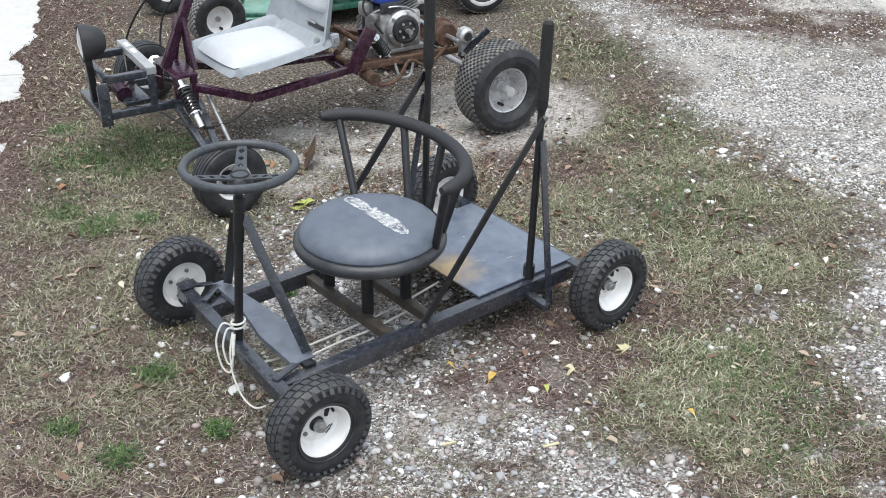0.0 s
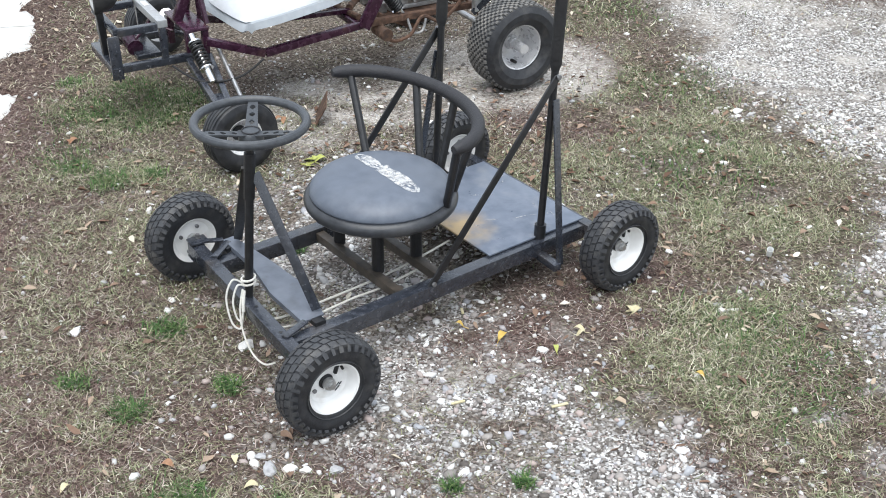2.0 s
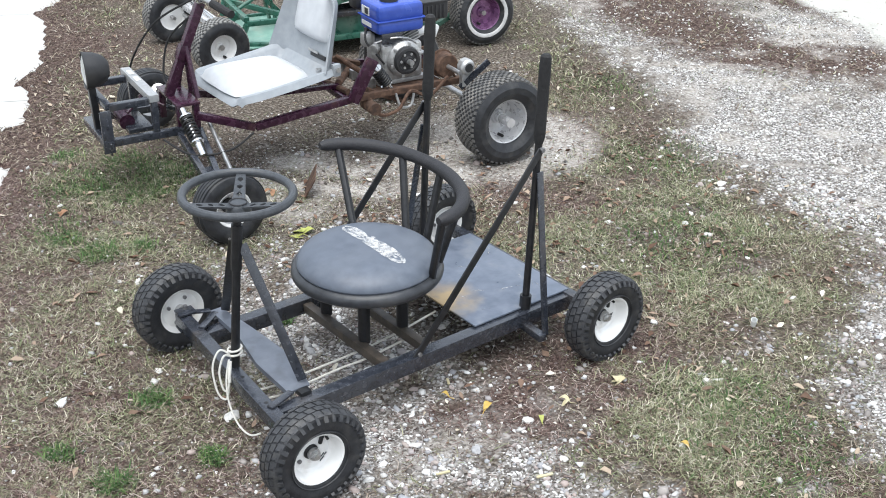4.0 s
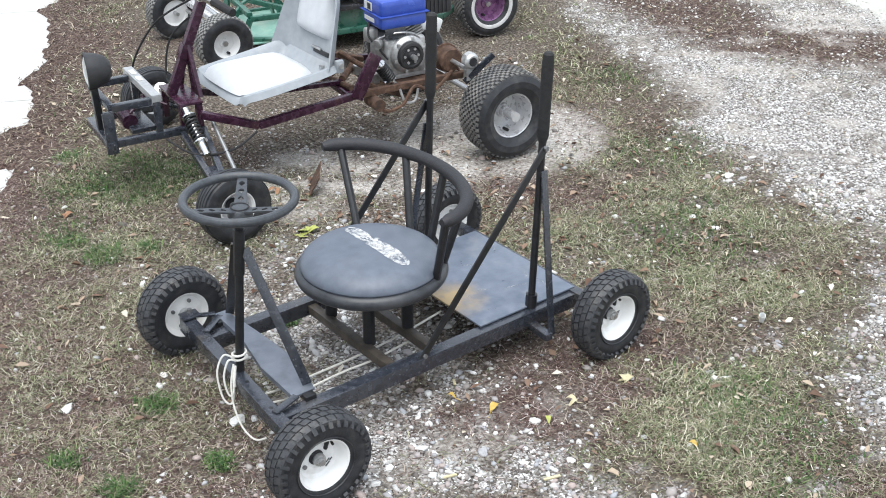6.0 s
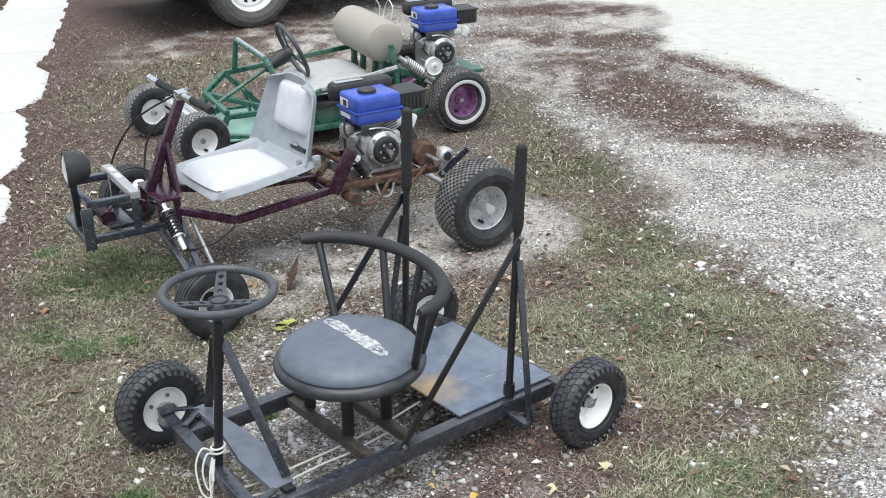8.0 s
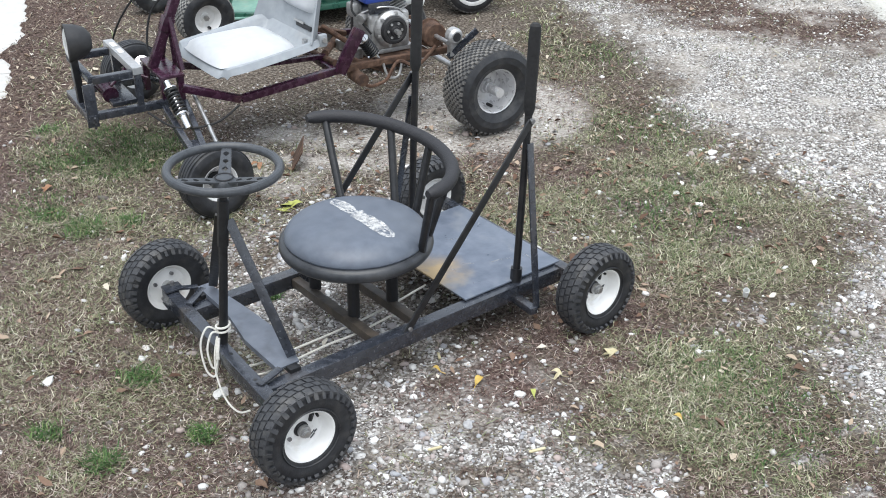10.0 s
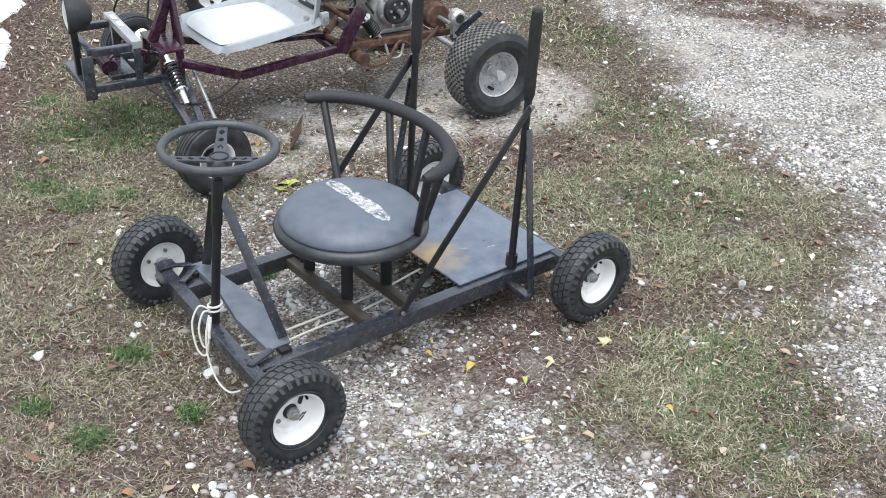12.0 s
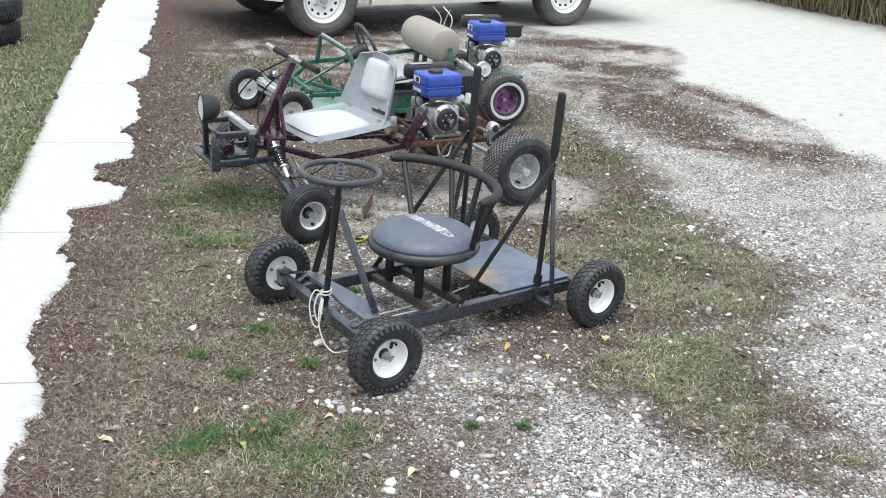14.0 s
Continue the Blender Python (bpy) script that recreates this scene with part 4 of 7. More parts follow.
def turf_wheel(parent, m, R, W, rim_r, rim_mat, tyre_mat=RUBBER, lugs=34, rows=7, stub=False, whitewall=False, smooth_tread=False, dish=0.05, tread_mat=RUBBER_DUSTY):
    """A turf-tread wheel; the outer side faces -y."""
    w = new("wheel")
    w.parent, w.matrix_local = parent, m
    bm = tyre_bm(R, W, rim_r, 0.005)
    if smooth_tread:
        for y in (-0.26, -0.09, 0.09, 0.26):
            lathe([(R - 0.008, W * (y - 0.07)), (R - 0.001, W * (y - 0.06)), (R - 0.001, W * (y + 0.06)), (R - 0.008, W * (y + 0.07))], bm, 48)
    t = part("tyre", bm, tyre_mat, w)
    if not smooth_tread:
        tagged(part("tread", tread_bm(R, W, lugs, rows, 0.005, 0.6, 0.05, 0.84), tread_mat, w), kind="stuff")
    h = W / 2
    d = h * dish
    bm = lathe([(0.0, d - h * 0.12), (rim_r * 0.30, d - h * 0.12), (rim_r * 0.36, d), (rim_r * 0.74, d + h * 0.03), (rim_r * 0.86, -h * 0.30), (rim_r * 0.97, -h * 0.64), (rim_r * 1.07, -h * 0.70), (rim_r * 1.07, -h * 0.62),
                (rim_r * 0.93, -h * 0.3), (rim_r * 0.93, h * 0.4), (rim_r * 1.06, h * 0.62), (rim_r * 1.06, h * 0.70), (rim_r * 0.97, h * 0.64), (rim_r * 0.86, h * 0.5), (rim_r * 0.3, h * 0.42), (0.0, h * 0.42)], seg=40)
    part("rim", bm, rim_mat, w)
    if whitewall:
        part("whitewall", lathe([(rim_r * 1.21, -h * 0.93), (rim_r * 1.23, -h * 0.99), (rim_r * 1.32, -h * 1.025), (rim_r * 1.43, -h * 1.015), (rim_r * 1.45, -h * 0.96)], seg=48), WHITEWALL, w, "white sidewall band")
    bm = tube([(0, -h * (0.95 if stub else 0.25), 0), (0, h * 1.2, 0)], 0.021 if stub else 0.010, seg=14)
    if stub:
        lathe([(0.0, -d * 0.5), (0.026, -d * 0.5), (0.026, d), (0.0, d)], bm, 18)
    lathe([(0.0, -h * 0.42), (0.015, -h * 0.42), (0.015, -h * 0.2), (0.0, -h * 0.2)], bm, 6)
    part("axle_end", bm, SILVER if stub else STEEL, w)
    if smooth_tread:
        # Black ring puts the shade of the hub recess into colour.
        part("bearing", lathe([(0.012, d - h * 0.13), (0.014, d - h * 0.20), (0.027, d - h * 0.20), (0.030, d - h * 0.10)], seg=24), BLACK, w, "black ring painting in the dark hub recess")
        part("rim_edge", lathe([(rim_r * 0.90, -h * 0.45), (rim_r * 0.99, -h * 0.72), (rim_r * 1.08, -h * 0.72), (rim_r * 1.08, -h * 0.60)], seg=40), WHITE, w, "pale painted rim edge")
    part("valve", tube([(rim_r * 0.15, -h * 0.15, -rim_r * 0.72), (rim_r * 0.16, -h * 0.5, -rim_r * 0.70)], 0.007, seg=8), GRIP, w)
    return w


def coil_shock(parent, a, b, r=0.022, body=CHROME, spring=BLACK, turns=7):
    a, b = Vector(a), Vector(b)
    d = b - a
    s = part("shock_absorber", tube([a, a + d * 0.30, a + d * 0.31, a + d * 0.62, a + d * 0.63, b], [r * 0.55, r * 0.55, r * 0.3, r * 0.3, r * 0.6, r * 0.6], seg=14), body, parent, "chrome shock absorber")
    u = d.orthogonal().normalized()
    v = d.normalized().cross(u)
    pts = []
    n = turns * 14
    for k in range(n + 1):
        t = 2 * math.pi * turns * k / n
        pts.append(a + d * (0.18 + 0.50 * k / n) + (u * math.cos(t) + v * math.sin(t)) * r)
    part("spring", tube(pts, r * 0.20, seg=8), spring, s)
    for t in (0.16, 0.70):
        part("spring_seat", tube([a + d * t, a + d * (t + 0.025)], r * 1.2, seg=16), body, s)
    return s


def engine(parent, m):
    """A small single-cylinder engine; the crank end faces -y and the air filter +x."""
    e = new("engine")
    e.parent, e.matrix_local = parent, m
    bm = box((0, 0, 0.10), (0.20, 0.17, 0.17), None, 0.025, seg=3)
    box((0.0, 0.0, 0.012), (0.24, 0.16, 0.02), bm, 0.004)
    lathe([(0.0, -0.115), (0.066, -0.115), (0.082, -0.10), (0.082, 0.0), (0.0, 0.0)], bm, 28, Matrix.Translation((0.0, 0.0, 0.115)))
    for k in range(6):
        a = k * math.pi / 3 + 0.3
        box((0.072 * math.cos(a), -0.112, 0.115 + 0.072 * math.sin(a)), (0.014, 0.010, 0.014), bm, 0.002)
    part("crankcase", bm, ALLOY, e, "dirty cast aluminium crankcase")
    for k in range(7):
        part("cooling_fin", box((0.105 + 0.0, -0.005, 0.155 + 0.013 * k), (0.095, 0.12, 0.005), None, 0.001, Matrix.Rotation(radians(-18), 4, "Y")), ALLOY, e)
    bm = lathe([(0.0, -0.140), (0.018, -0.140), (0.022, -0.130), (0.040, -0.128), (0.046, -0.136), (0.058, -0.134), (0.062, -0.124), (0.062, -0.112), (0.0, -0.110)], None, 28, Matrix.Translation((0.0, 0.0, 0.115)))
    part("clutch", bm, PLASTIC, e, "black centrifugal clutch")
    for k in range(6):
        a = k * math.pi / 3
        part("clutch_bolt", tube([(0.033 * math.cos(a), -0.124, 0.115 + 0.033 * math.sin(a)), (0.033 * math.cos(a), -0.1335, 0.115 + 0.033 * math.sin(a))], 0.006, seg=8), ALLOY, e)
    part("governor_rod", tube(bezier([(-0.12, -0.05, 0.19), (-0.06, -0.09, 0.215), (0.02, -0.095, 0.205), (0.08, -0.075, 0.16)], 6), 0.004, seg=6), STEEL, e)
    part("recoil_shroud", box((0.0, 0.095, 0.13), (0.19, 0.05, 0.19), None, 0.02, seg=3), PLASTIC, e, "black fan shroud")
    part("oil_plug", tube([(-0.085, -0.085, 0.045), (-0.10, -0.11, 0.055)], 0.013, seg=10), PLASTIC, e)
    part("control_plate", box((-0.055, -0.088, 0.215), (0.10, 0.006, 0.045), None, 0.002), GREYBLACK, e)
    part("crank_bolt", lathe([(0, -0.168), (0.012, -0.168), (0.012, -0.14), (0, -0.14)], None, 8, Matrix.Translation((0.0, 0.0, 0.115))), STEEL, e)
    # tank: two pressed halves with a seam flange
    bm = box((-0.01, 0.0, 0.262), (0.225, 0.185, 0.062), None, 0.024, seg=4)
    box((-0.01, 0.0, 0.322), (0.225, 0.185, 0.075), bm, 0.026, seg=4)
    tank = part("fuel_tank", bm, BLUE, e, "glossy blue fuel tank")
    part("seam_flange", box((-0.01, 0.0, 0.290), (0.237, 0.197, 0.006), None, 0.0025), BLUE, e)
    part("fuel_cap", lathe([(0.0, 0.017), (0.034, 0.017), (0.041, 0.012), (0.042, 0.0), (0.0, 0.0)], None, 12, Matrix.Translation((-0.03, -0.012, 0.360)) @ Matrix.Rotation(radians(90), 4, "X")), PLASTIC, e, "black fuel cap")
    part("decal", box((-0.1235, 0.028, 0.318), (0.002, 0.07, 0.036), None, 0), WHITEPLASTIC, e, "white decal with dark bars")
    part("decal_bar", box((-0.1248, 0.018, 0.318), (0.002, 0.03, 0.026), None, 0), PLASTIC, e)
    part("decal_strip", box((-0.1235, 0.02, 0.262), (0.002, 0.09, 0.018), None, 0), WHITEPLASTIC, e)
    bm = box((0.190, 0.035, 0.290), (0.135, 0.145, 0.085), None, 0.016, seg=3)
    box((0.190, 0.035, 0.330), (0.146, 0.156, 0.010), bm, 0.004)
    af = part("air_filter", bm, PLASTIC, e, "black plastic air filter box")
    for j in range(5):
        part("filter_rib", box((0.150 + 0.02 * j, -0.039, 0.285), (0.006, 0.006, 0.062), None, 0.001), PLASTIC, af)
    bm = box((0.02, 0.150, 0.335), (0.31, 0.088, 0.085), None, 0.036, seg=4)
    part("muffler", bm, PLASTIC, e, "black muffler box")
    part("heat_shield", box((-0.045, 0.146, 0.3785), (0.14, 0.045, 0.004), None, 0.002), CHROME, e, "bright heat shield")
    bm = tube([(0.11, -0.02, 0.20), (0.15, -0.03, 0.21)], 0.020, seg=12)
    box((0.165, -0.055, 0.210), (0.040, 0.035, 0.060), bm, 0.010, Matrix.Translation((0.165, 0, 0.21)) @ Matrix.Rotation(radians(22), 4, "Y") @ Matrix.Translation((-0.165, 0, -0.21)))
    part("spark_cover", bm, WHITEPLASTIC, e, "white plastic cowl")
    bm = tube([(-0.105, -0.04, 0.17), (-0.135, -0.06, 0.165)], 0.022, seg=14)
    box((-0.12, 0.02, 0.19), (0.05, 0.06, 0.06), bm, 0.012)
    part("carburettor", bm, ALLOY, e)
    part("fuel_hose", tube(bezier([(-0.12, 0.03, 0.24), (-0.15, -0.02, 0.20), (-0.13, -0.055, 0.16), (-0.09, -0.08, 0.10)], 6), 0.005, seg=8), GRIP, e)
    return e


def handle_steel(points, w=0.028, mat_=PURPLE, parent=None, name="frame_tube", h=None):
    for a, b in zip(points, points[1:]):
        part(name, beam(a, b, w, h or w), mat_, parent)


def loft(rows, thick=0.0):
    """A sheet through rows of points, given thickness along its normal."""
    bm = bmesh.new()
    grid = [[bm.verts.new(p) for p in r] for r in rows]
    for r0, r1 in zip(grid, grid[1:]):
        for j in range(len(r0) - 1):
            bm.faces.new((r0[j], r0[j + 1], r1[j + 1], r1[j]))
    if thick:
        bmesh.ops.recalc_face_normals(bm, faces=bm.faces)
        bmesh.ops.solidify(bm, geom=bm.faces[:], thickness=thick)
    return bm


def padded(cx, cy, w, d, h, m, n=14, power=5.0):
    """A pillow-edged pad of width d (y) and length w (x)."""
    bm = bmesh.new()
    top = []
    for i in range(n + 1):
        row = []
        for j in range(n + 1):
            u, v = 2 * i / n - 1, 2 * j / n - 1
            z = h * max(0.0, (1 - abs(u) ** power) * (1 - abs(v) ** power)) ** 0.45
            sx = math.copysign(1 - (1 - abs(u)) ** 1.0, u)
            sq = 1 - 0.07 * (abs(u) * abs(v)) ** 3
            row.append(bm.verts.new(m @ Vector((cx + sx * w / 2 * sq, cy + v * d / 2 * sq, z))))
        top.append(row)
    for r0, r1 in zip(top, top[1:]):
        for j in range(n):
            bm.faces.new((r0[j], r0[j + 1], r1[j + 1], r1[j]))
    return bm


def boat_seat(parent, m):
    """Folding moulded seat; front faces -x, hinge at the rear."""
    s = new("seat")
    s.parent, s.matrix_local = parent, m
    s["label"] = "grey moulded plastic boat seat with pale cushions"
    rows = []
    smooth01 = lambda q: (lambda w: w * w * (3 - 2 * w))(min(1.0, max(0.0, q)))
    for i in range(27):
        u = -1 + 2 * i / 26
        row = []
        for j in range(33):
            v = -1 + 2 * j / 32
            along = (u + 1) / 2
            corner = 1 - 0.085 * (abs(u) * abs(v)) ** 6
            side = (0.016 + 0.050 * along ** 1.3) * smooth01((abs(v) - 0.70) / 0.17)
            rear = 0.055 * smooth01((u - 0.70) / 0.30)
            front = -0.016 * max(0.0, (-0.86 - u) / 0.14) ** 2
            skirt = -max(0.026 * max(0.0, (abs(v) - 0.93) / 0.07) ** 2, 0.016 * max(0.0, (-0.96 - u) / 0.04))
            row.append((0.237 * u * corner, (0.226 + 0.012 * along) * v * corner, max(side, rear) + front + skirt))
        rows.append(row)
    pan = part("seat_pan", loft(rows, 0.006), SEATGREY, s, smooth=50)
    part("cushion", padded(-0.035, 0, 0.385, 0.335, 0.050, Matrix.Translation((0, 0, 0.004))), CUSHION, s, "pale grey vinyl seat cushion", smooth=60)
    part("stud", tube([(0.17, -0.165, 0.02), (0.17, -0.165, 0.055)], 0.012, seg=10), STEEL, s)
    tilt = Matrix.Translation((0.222, 0, 0.035)) @ Matrix.Rotation(radians(-75), 4, "Y")
    shell = []
    for i in range(17):
        t = i / 16
        row = []
        top = max(0.0, (t - 0.75) / 0.25)
        half = (0.232 - 0.060 * t) * (1 - 0.30 * top ** 2.5)
        for j in range(17):
            v = 2 * j / 16 - 1
            lip = 0.062 * max(0, (abs(v) - 0.74) / 0.26) ** 1.3 * (1 - 0.3 * t)
            crest = 0.03 * top ** 2
            row.append(tilt @ Vector((0.345 * t - 0.03 * top ** 2 * abs(v) ** 3, v * half, lip + crest)))
        shell.append(row)
    back = part("seat_back", loft(shell, 0.006), SEATGREY, s, smooth=50)
    part("back_cushion", padded(0.205, 0, 0.215, 0.255, 0.040, tilt @ Matrix.Translation((0, 0, 0.004))), CUSHION, s, "pale grey back cushion", smooth=60)
    part("vent_slot", box((0.040, -0.075, 0.006), (0.020, 0.115, 0.012), None, 0.005, tilt), BLACK, s)
    part("slot_bracket", box((0.052, -0.040, 0.012), (0.010, 0.075, 0.010), None, 0.003, tilt), STEEL, s)
    for sg in (-1, 1):
        part("hinge", box((0.222, sg * 0.215, 0.055), (0.040, 0.026, 0.055), None, 0.010), SEATGREY, s)
        part("hinge_bolt", tube([(0.222, sg * 0.226, 0.06), (0.222, sg * 0.238, 0.06)], 0.011, seg=10), STEEL, s)
    return s


def purple_kart():
    k = thing("go_kart", pose(0.553, 1.442, 0, 0, 0, -8), "dark purple tube-frame go-kart with grey boat seat and blue-tank engine", "go-kart")
    c = 0.69
    # wheels
    turf_wheel(k, pose(-0.003, 0.040, 0.139, 0, 0, 6), 0.142, 0.100, 0.070, SILVER, RUBBER, smooth_tread=True, dish=0.35)
    turf_wheel(k, pose(0.09, 1.335, 0.139, 0, 0, 186), 0.142, 0.100, 0.070, SILVER, RUBBER, smooth_tread=True, dish=0.35)
    turf_wheel(k, pose(1.325, 0.225, 0.195, 0, 25, 0), 0.197, 0.185, 0.098, SILVER, RUBBER, 46, 11, stub=True, dish=0.25)
    turf_wheel(k, pose(1.325, 1.165, 0.195, 0, 70, 180), 0.197, 0.185, 0.098, SILVER, RUBBER, 46, 11, stub=True, dish=0.25)
    part("rear_axle", tube([(1.325, 0.14, 0.195), (1.325, 1.25, 0.195)], 0.0135), STEEL, k)
    # main rails, kinked behind the tower
    for sg in (-1, 1):
        y = lambda v: c + sg * v
        pts = [(0.06, y(0.16), 0.330), (0.28, y(0.225), 0.262), (0.72, y(0.235), 0.312), (1.36, y(0.19), 0.292)]
        handle_steel(pts[:3], 0.030, PURPLE, k, "main_rail")
        part("rear_rail", beam(pts[2], pts[3], 0.028, 0.028), RUST if sg < 0 else PURPLE, k)
        part("upright", beam((0.715, y(0.245), 0.30), (0.815, y(0.245), 0.475), 0.030, 0.050, up=(1, 0, 0)), PURPLE, k)
        part("tube_stub", tube([(0.80, y(0.20), 0.268), (0.80, y(0.30), 0.268)], 0.027, seg=18), RUST, k)
        part("axle_bearing", lathe([(0.0, -0.02), (0.045, -0.02), (0.05, 0.0), (0.045, 0.02), (0.0, 0.02)], None, 20, Matrix.Translation((1.325, y(0.30), 0.195))), ALLOY, k)
        part("bearing_plate", beam((1.325, y(0.27), 0.18), (1.32, y(0.27), 0.31), 0.075, 0.008, up=(0, 1, 0)), RUST, k)
        # control arm with its cut-out, tie rod and shock
        hub = Vector((0.0 if sg < 0 else 0.09, c + sg * 0.60, 0.14))
        root = Vector((0.03, y(0.13), 0.255))
        for dx in (-0.045, 0.045):
            part("control_arm", beam(root + Vector((dx, 0, 0)), hub + Vector((dx * 0.35, -sg * 0.03, 0)), 0.024, 0.030), GREYBLACK, k)
        mid = root.lerp(hub, 0.62)
        part("arm_web", beam(mid + Vector((-0.03, 0, 0.004)), mid + Vector((0.03, 0, 0.004)), 0.11, 0.010), GREYBLACK, k)
        part("tie_rod", tube([root + Vector((0.085, 0, 0.03)), hub + Vector((0.075, -sg * 0.05, 0.02))], 0.0085, seg=10), STEEL, k)
        part("knuckle", tube([hub + Vector((0, -sg * 0.035, -0.045)), hub + Vector((0, -sg * 0.035, 0.055))], 0.017, seg=12), BLACK, k)
        part("spindle", tube([hub + Vector((0, -sg * 0.035, -0.008)), hub + Vector((0, sg * 0.05, -0.008))], 0.010, seg=10), STEEL, k)
        coil_shock(k, Vector((0.0, y(0.155), 0.365)), root.lerp(hub, 0.42) + Vector((0, 0, 0.018)), 0.024)
    for x, z in ((0.70, 0.305), (1.02, 0.280)):
        part("cross_member", beam((x, c - 0.225, z), (x, c + 0.225, z), 0.026, 0.026), PURPLE if x < 0.9 else RUST, k)
    part("seat_rail", beam((0.20, c - 0.10, 0.355), (0.72, c - 0.10, 0.330), 0.026, 0.020), PURPLE, k)
    part("seat_rail", beam((0.20, c + 0.10, 0.355), (0.72, c + 0.10, 0.330), 0.026, 0.020), PURPLE, k)
    # front tower and steering stem
    part("tower_plate", box((0.035, c, 0.372), (0.10, 0.27, 0.012), None, 0.003), PURPLE, k)
    for sx, sy in ((0.0, -0.115), (0.07, -0.115), (0.0, 0.115), (0.07, 0.115)):
        part("tower_post", beam((sx, c + sy, 0.245), (sx, c + sy, 0.368), 0.026, 0.026), PURPLE, k)
    part("steering_stem", beam((-0.005, c, 0.375), (0.165, c, 0.745), 0.036, 0.036), PURPLE, k)
    for sx, sy in ((0.090, -0.095), (0.100, 0.02), (0.075, 0.105)):
        part("stem_brace", tube([(sx, c + sy, 0.377), (0.085, c + sy * 0.12, 0.575)], 0.0105, seg=10), PURPLE, k)
    part("stem_collar", beam((0.062, c, 0.520), (0.086, c, 0.574), 0.046, 0.046), PURPLE, k)
    for y in (0.08, 0.17):
        part("channel_label", box((-0.105, c + y, 0.4412), (0.020, 0.055, 0.0012), None, 0), WHITEPLASTIC, k, "white paper label")
    part("nose_cross_bar", beam((-0.285, c + 0.18, 0.415), (-0.285, c - 0.13, 0.415), 0.026, 0.026), GREYBLACK, k)
    part("red_can", tube([(-0.19, c - 0.02, 0.30), (-0.19, c + 0.10, 0.31)], 0.032, seg=16), PURPLE, k, "small dark red canister")
    bar = bezier([(0.125, c + 0.205, 0.785), (0.145, c + 0.11, 0.772), (0.168, c, 0.762), (0.19, c - 0.10, 0.754), (0.21, c - 0.19, 0.745)], 6)
    hb = part("handlebar", tube(bar, 0.011, seg=12), STEEL, k, "steel handlebar with black grips")
    part("grip", tube([bar[-1] + Vector((0.004, -0.03, -0.004)), bar[-8]], 0.0165, seg=12), GRIP, hb)
    part("grip", tube([bar[3], bar[12]], 0.0165, seg=12), GRIP, hb)
    part("bar_end", tube([bar[0] + Vector((-0.008, 0.028, 0.006)), bar[3]], 0.014, seg=12), CHROME, hb)
    part("clamp", box((0.168, c, 0.762), (0.045, 0.05, 0.035), None, 0.006), CHROME, hb)
    # nose frame
    zt, zb, x0, x1, y0, y1 = 0.425, 0.268, -0.285, -0.105, c - 0.145, c + 0.195
    part("nose_channel", beam((x1, y0, zt), (x1, y1 + 0.055, zt), 0.040, 0.030), GALV, k, "bare galvanised channel")
    for y in (y0 + 0.015, y1 - 0.015):
        part("nose_bar", beam((x0, y, zt - 0.01), (x1 - 0.022, y, zt - 0.01), 0.030, 0.028), GREYBLACK, k)
        part("nose_bar", beam((x0, y, zb), (0.03, y, zb), 0.030, 0.030), GREYBLACK, k)
        part("nose_upright", beam((x1, y, zb), (x1, y, zt - 0.016), 0.026, 0.026), GREYBLACK, k)
    part("bumper_bar", beam((x0 - 0.02, y0 - 0.02, zb), (x0 - 0.02, y1 - 0.03, zb), 0.034, 0.034), GREYBLACK, k)
    part("bumper_plate", beam((x0 + 0.0, y1 - 0.02, 0.350), (x0 - 0.015, y0 - 0.02, 0.250), 0.007, 0.055), GREYBLACK, k)
    part("bumper_post", beam((x0 - 0.02, y0 + 0.0, zt - 0.02), (x0 - 0.02, y0 - 0.01, 0.235), 0.012, 0.045, up=(1, 0, 0)), GREYBLACK, k)
    part("lamp_post", beam((x0 - 0.015, c + 0.01, zb), (x0 - 0.025, c + 0.01, 0.50), 0.028, 0.028), BLACK, k)
    part("battery_tray", box((-0.15, c + 0.03, 0.275), (0.10, 0.20, 0.020), None, 0.004), GREYBLACK, k)
    part("red_cable", tube(bezier([(-0.2, c - 0.08, 0.36), (-0.12, c - 0.02, 0.40), (-0.1, c + 0.08, 0.36), (-0.02, c + 0.02, 0.33)], 6), 0.006, seg=8), PURPLE, k)
    lamp = part("headlamp", lathe([(0.0, 0.085), (0.03, 0.082), (0.055, 0.062), (0.068, 0.03), (0.073, 0.0), (0.076, -0.012), (0.070, -0.016), (0.066, -0.010)], None, 32,
                Matrix.Translation((-0.315, c + 0.01, 0.530)) @ Matrix.Rotation(radians(-97), 4, "Z")), PLASTIC, k, "round black headlamp")
    part("lens", lathe([(0.0, -0.024), (0.04, -0.019), (0.067, -0.010)], None, 32, Matrix.Translation((-0.315, c + 0.01, 0.530)) @ Matrix.Rotation(radians(-97), 4, "Z")), LENS, lamp, "clear round lens")
    # seat, engine and drive
    part("seat_base", box((0.44, c - 0.03, 0.372), (0.26, 0.24, 0.016), None, 0.004), GREYBLACK, k)
    boat_seat(k, pose(0.405, c - 0.028, 0.395, 0, 0, 6) @ Matrix.Diagonal((1, 1.06, 1, 1)))
    engine(k, pose(1.015, c - 0.06, 0.305))
    part("engine_plate", box((1.02, c - 0.05, 0.297), (0.34, 0.30, 0.012), None, 0.003), RUST, k)
    part("brake_drum", lathe([(0.0, -0.035), (0.05, -0.035), (0.056, -0.028), (0.056, 0.02), (0.064, 0.022), (0.064, 0.03), (0.0, 0.03)], None, 28, Matrix.Translation((1.215, c - 0.16, 0.365))), RUST, k)
    part("jackshaft", tube([(1.215, c - 0.30, 0.365), (1.215, c + 0.10, 0.365)], 0.010), STEEL, k)
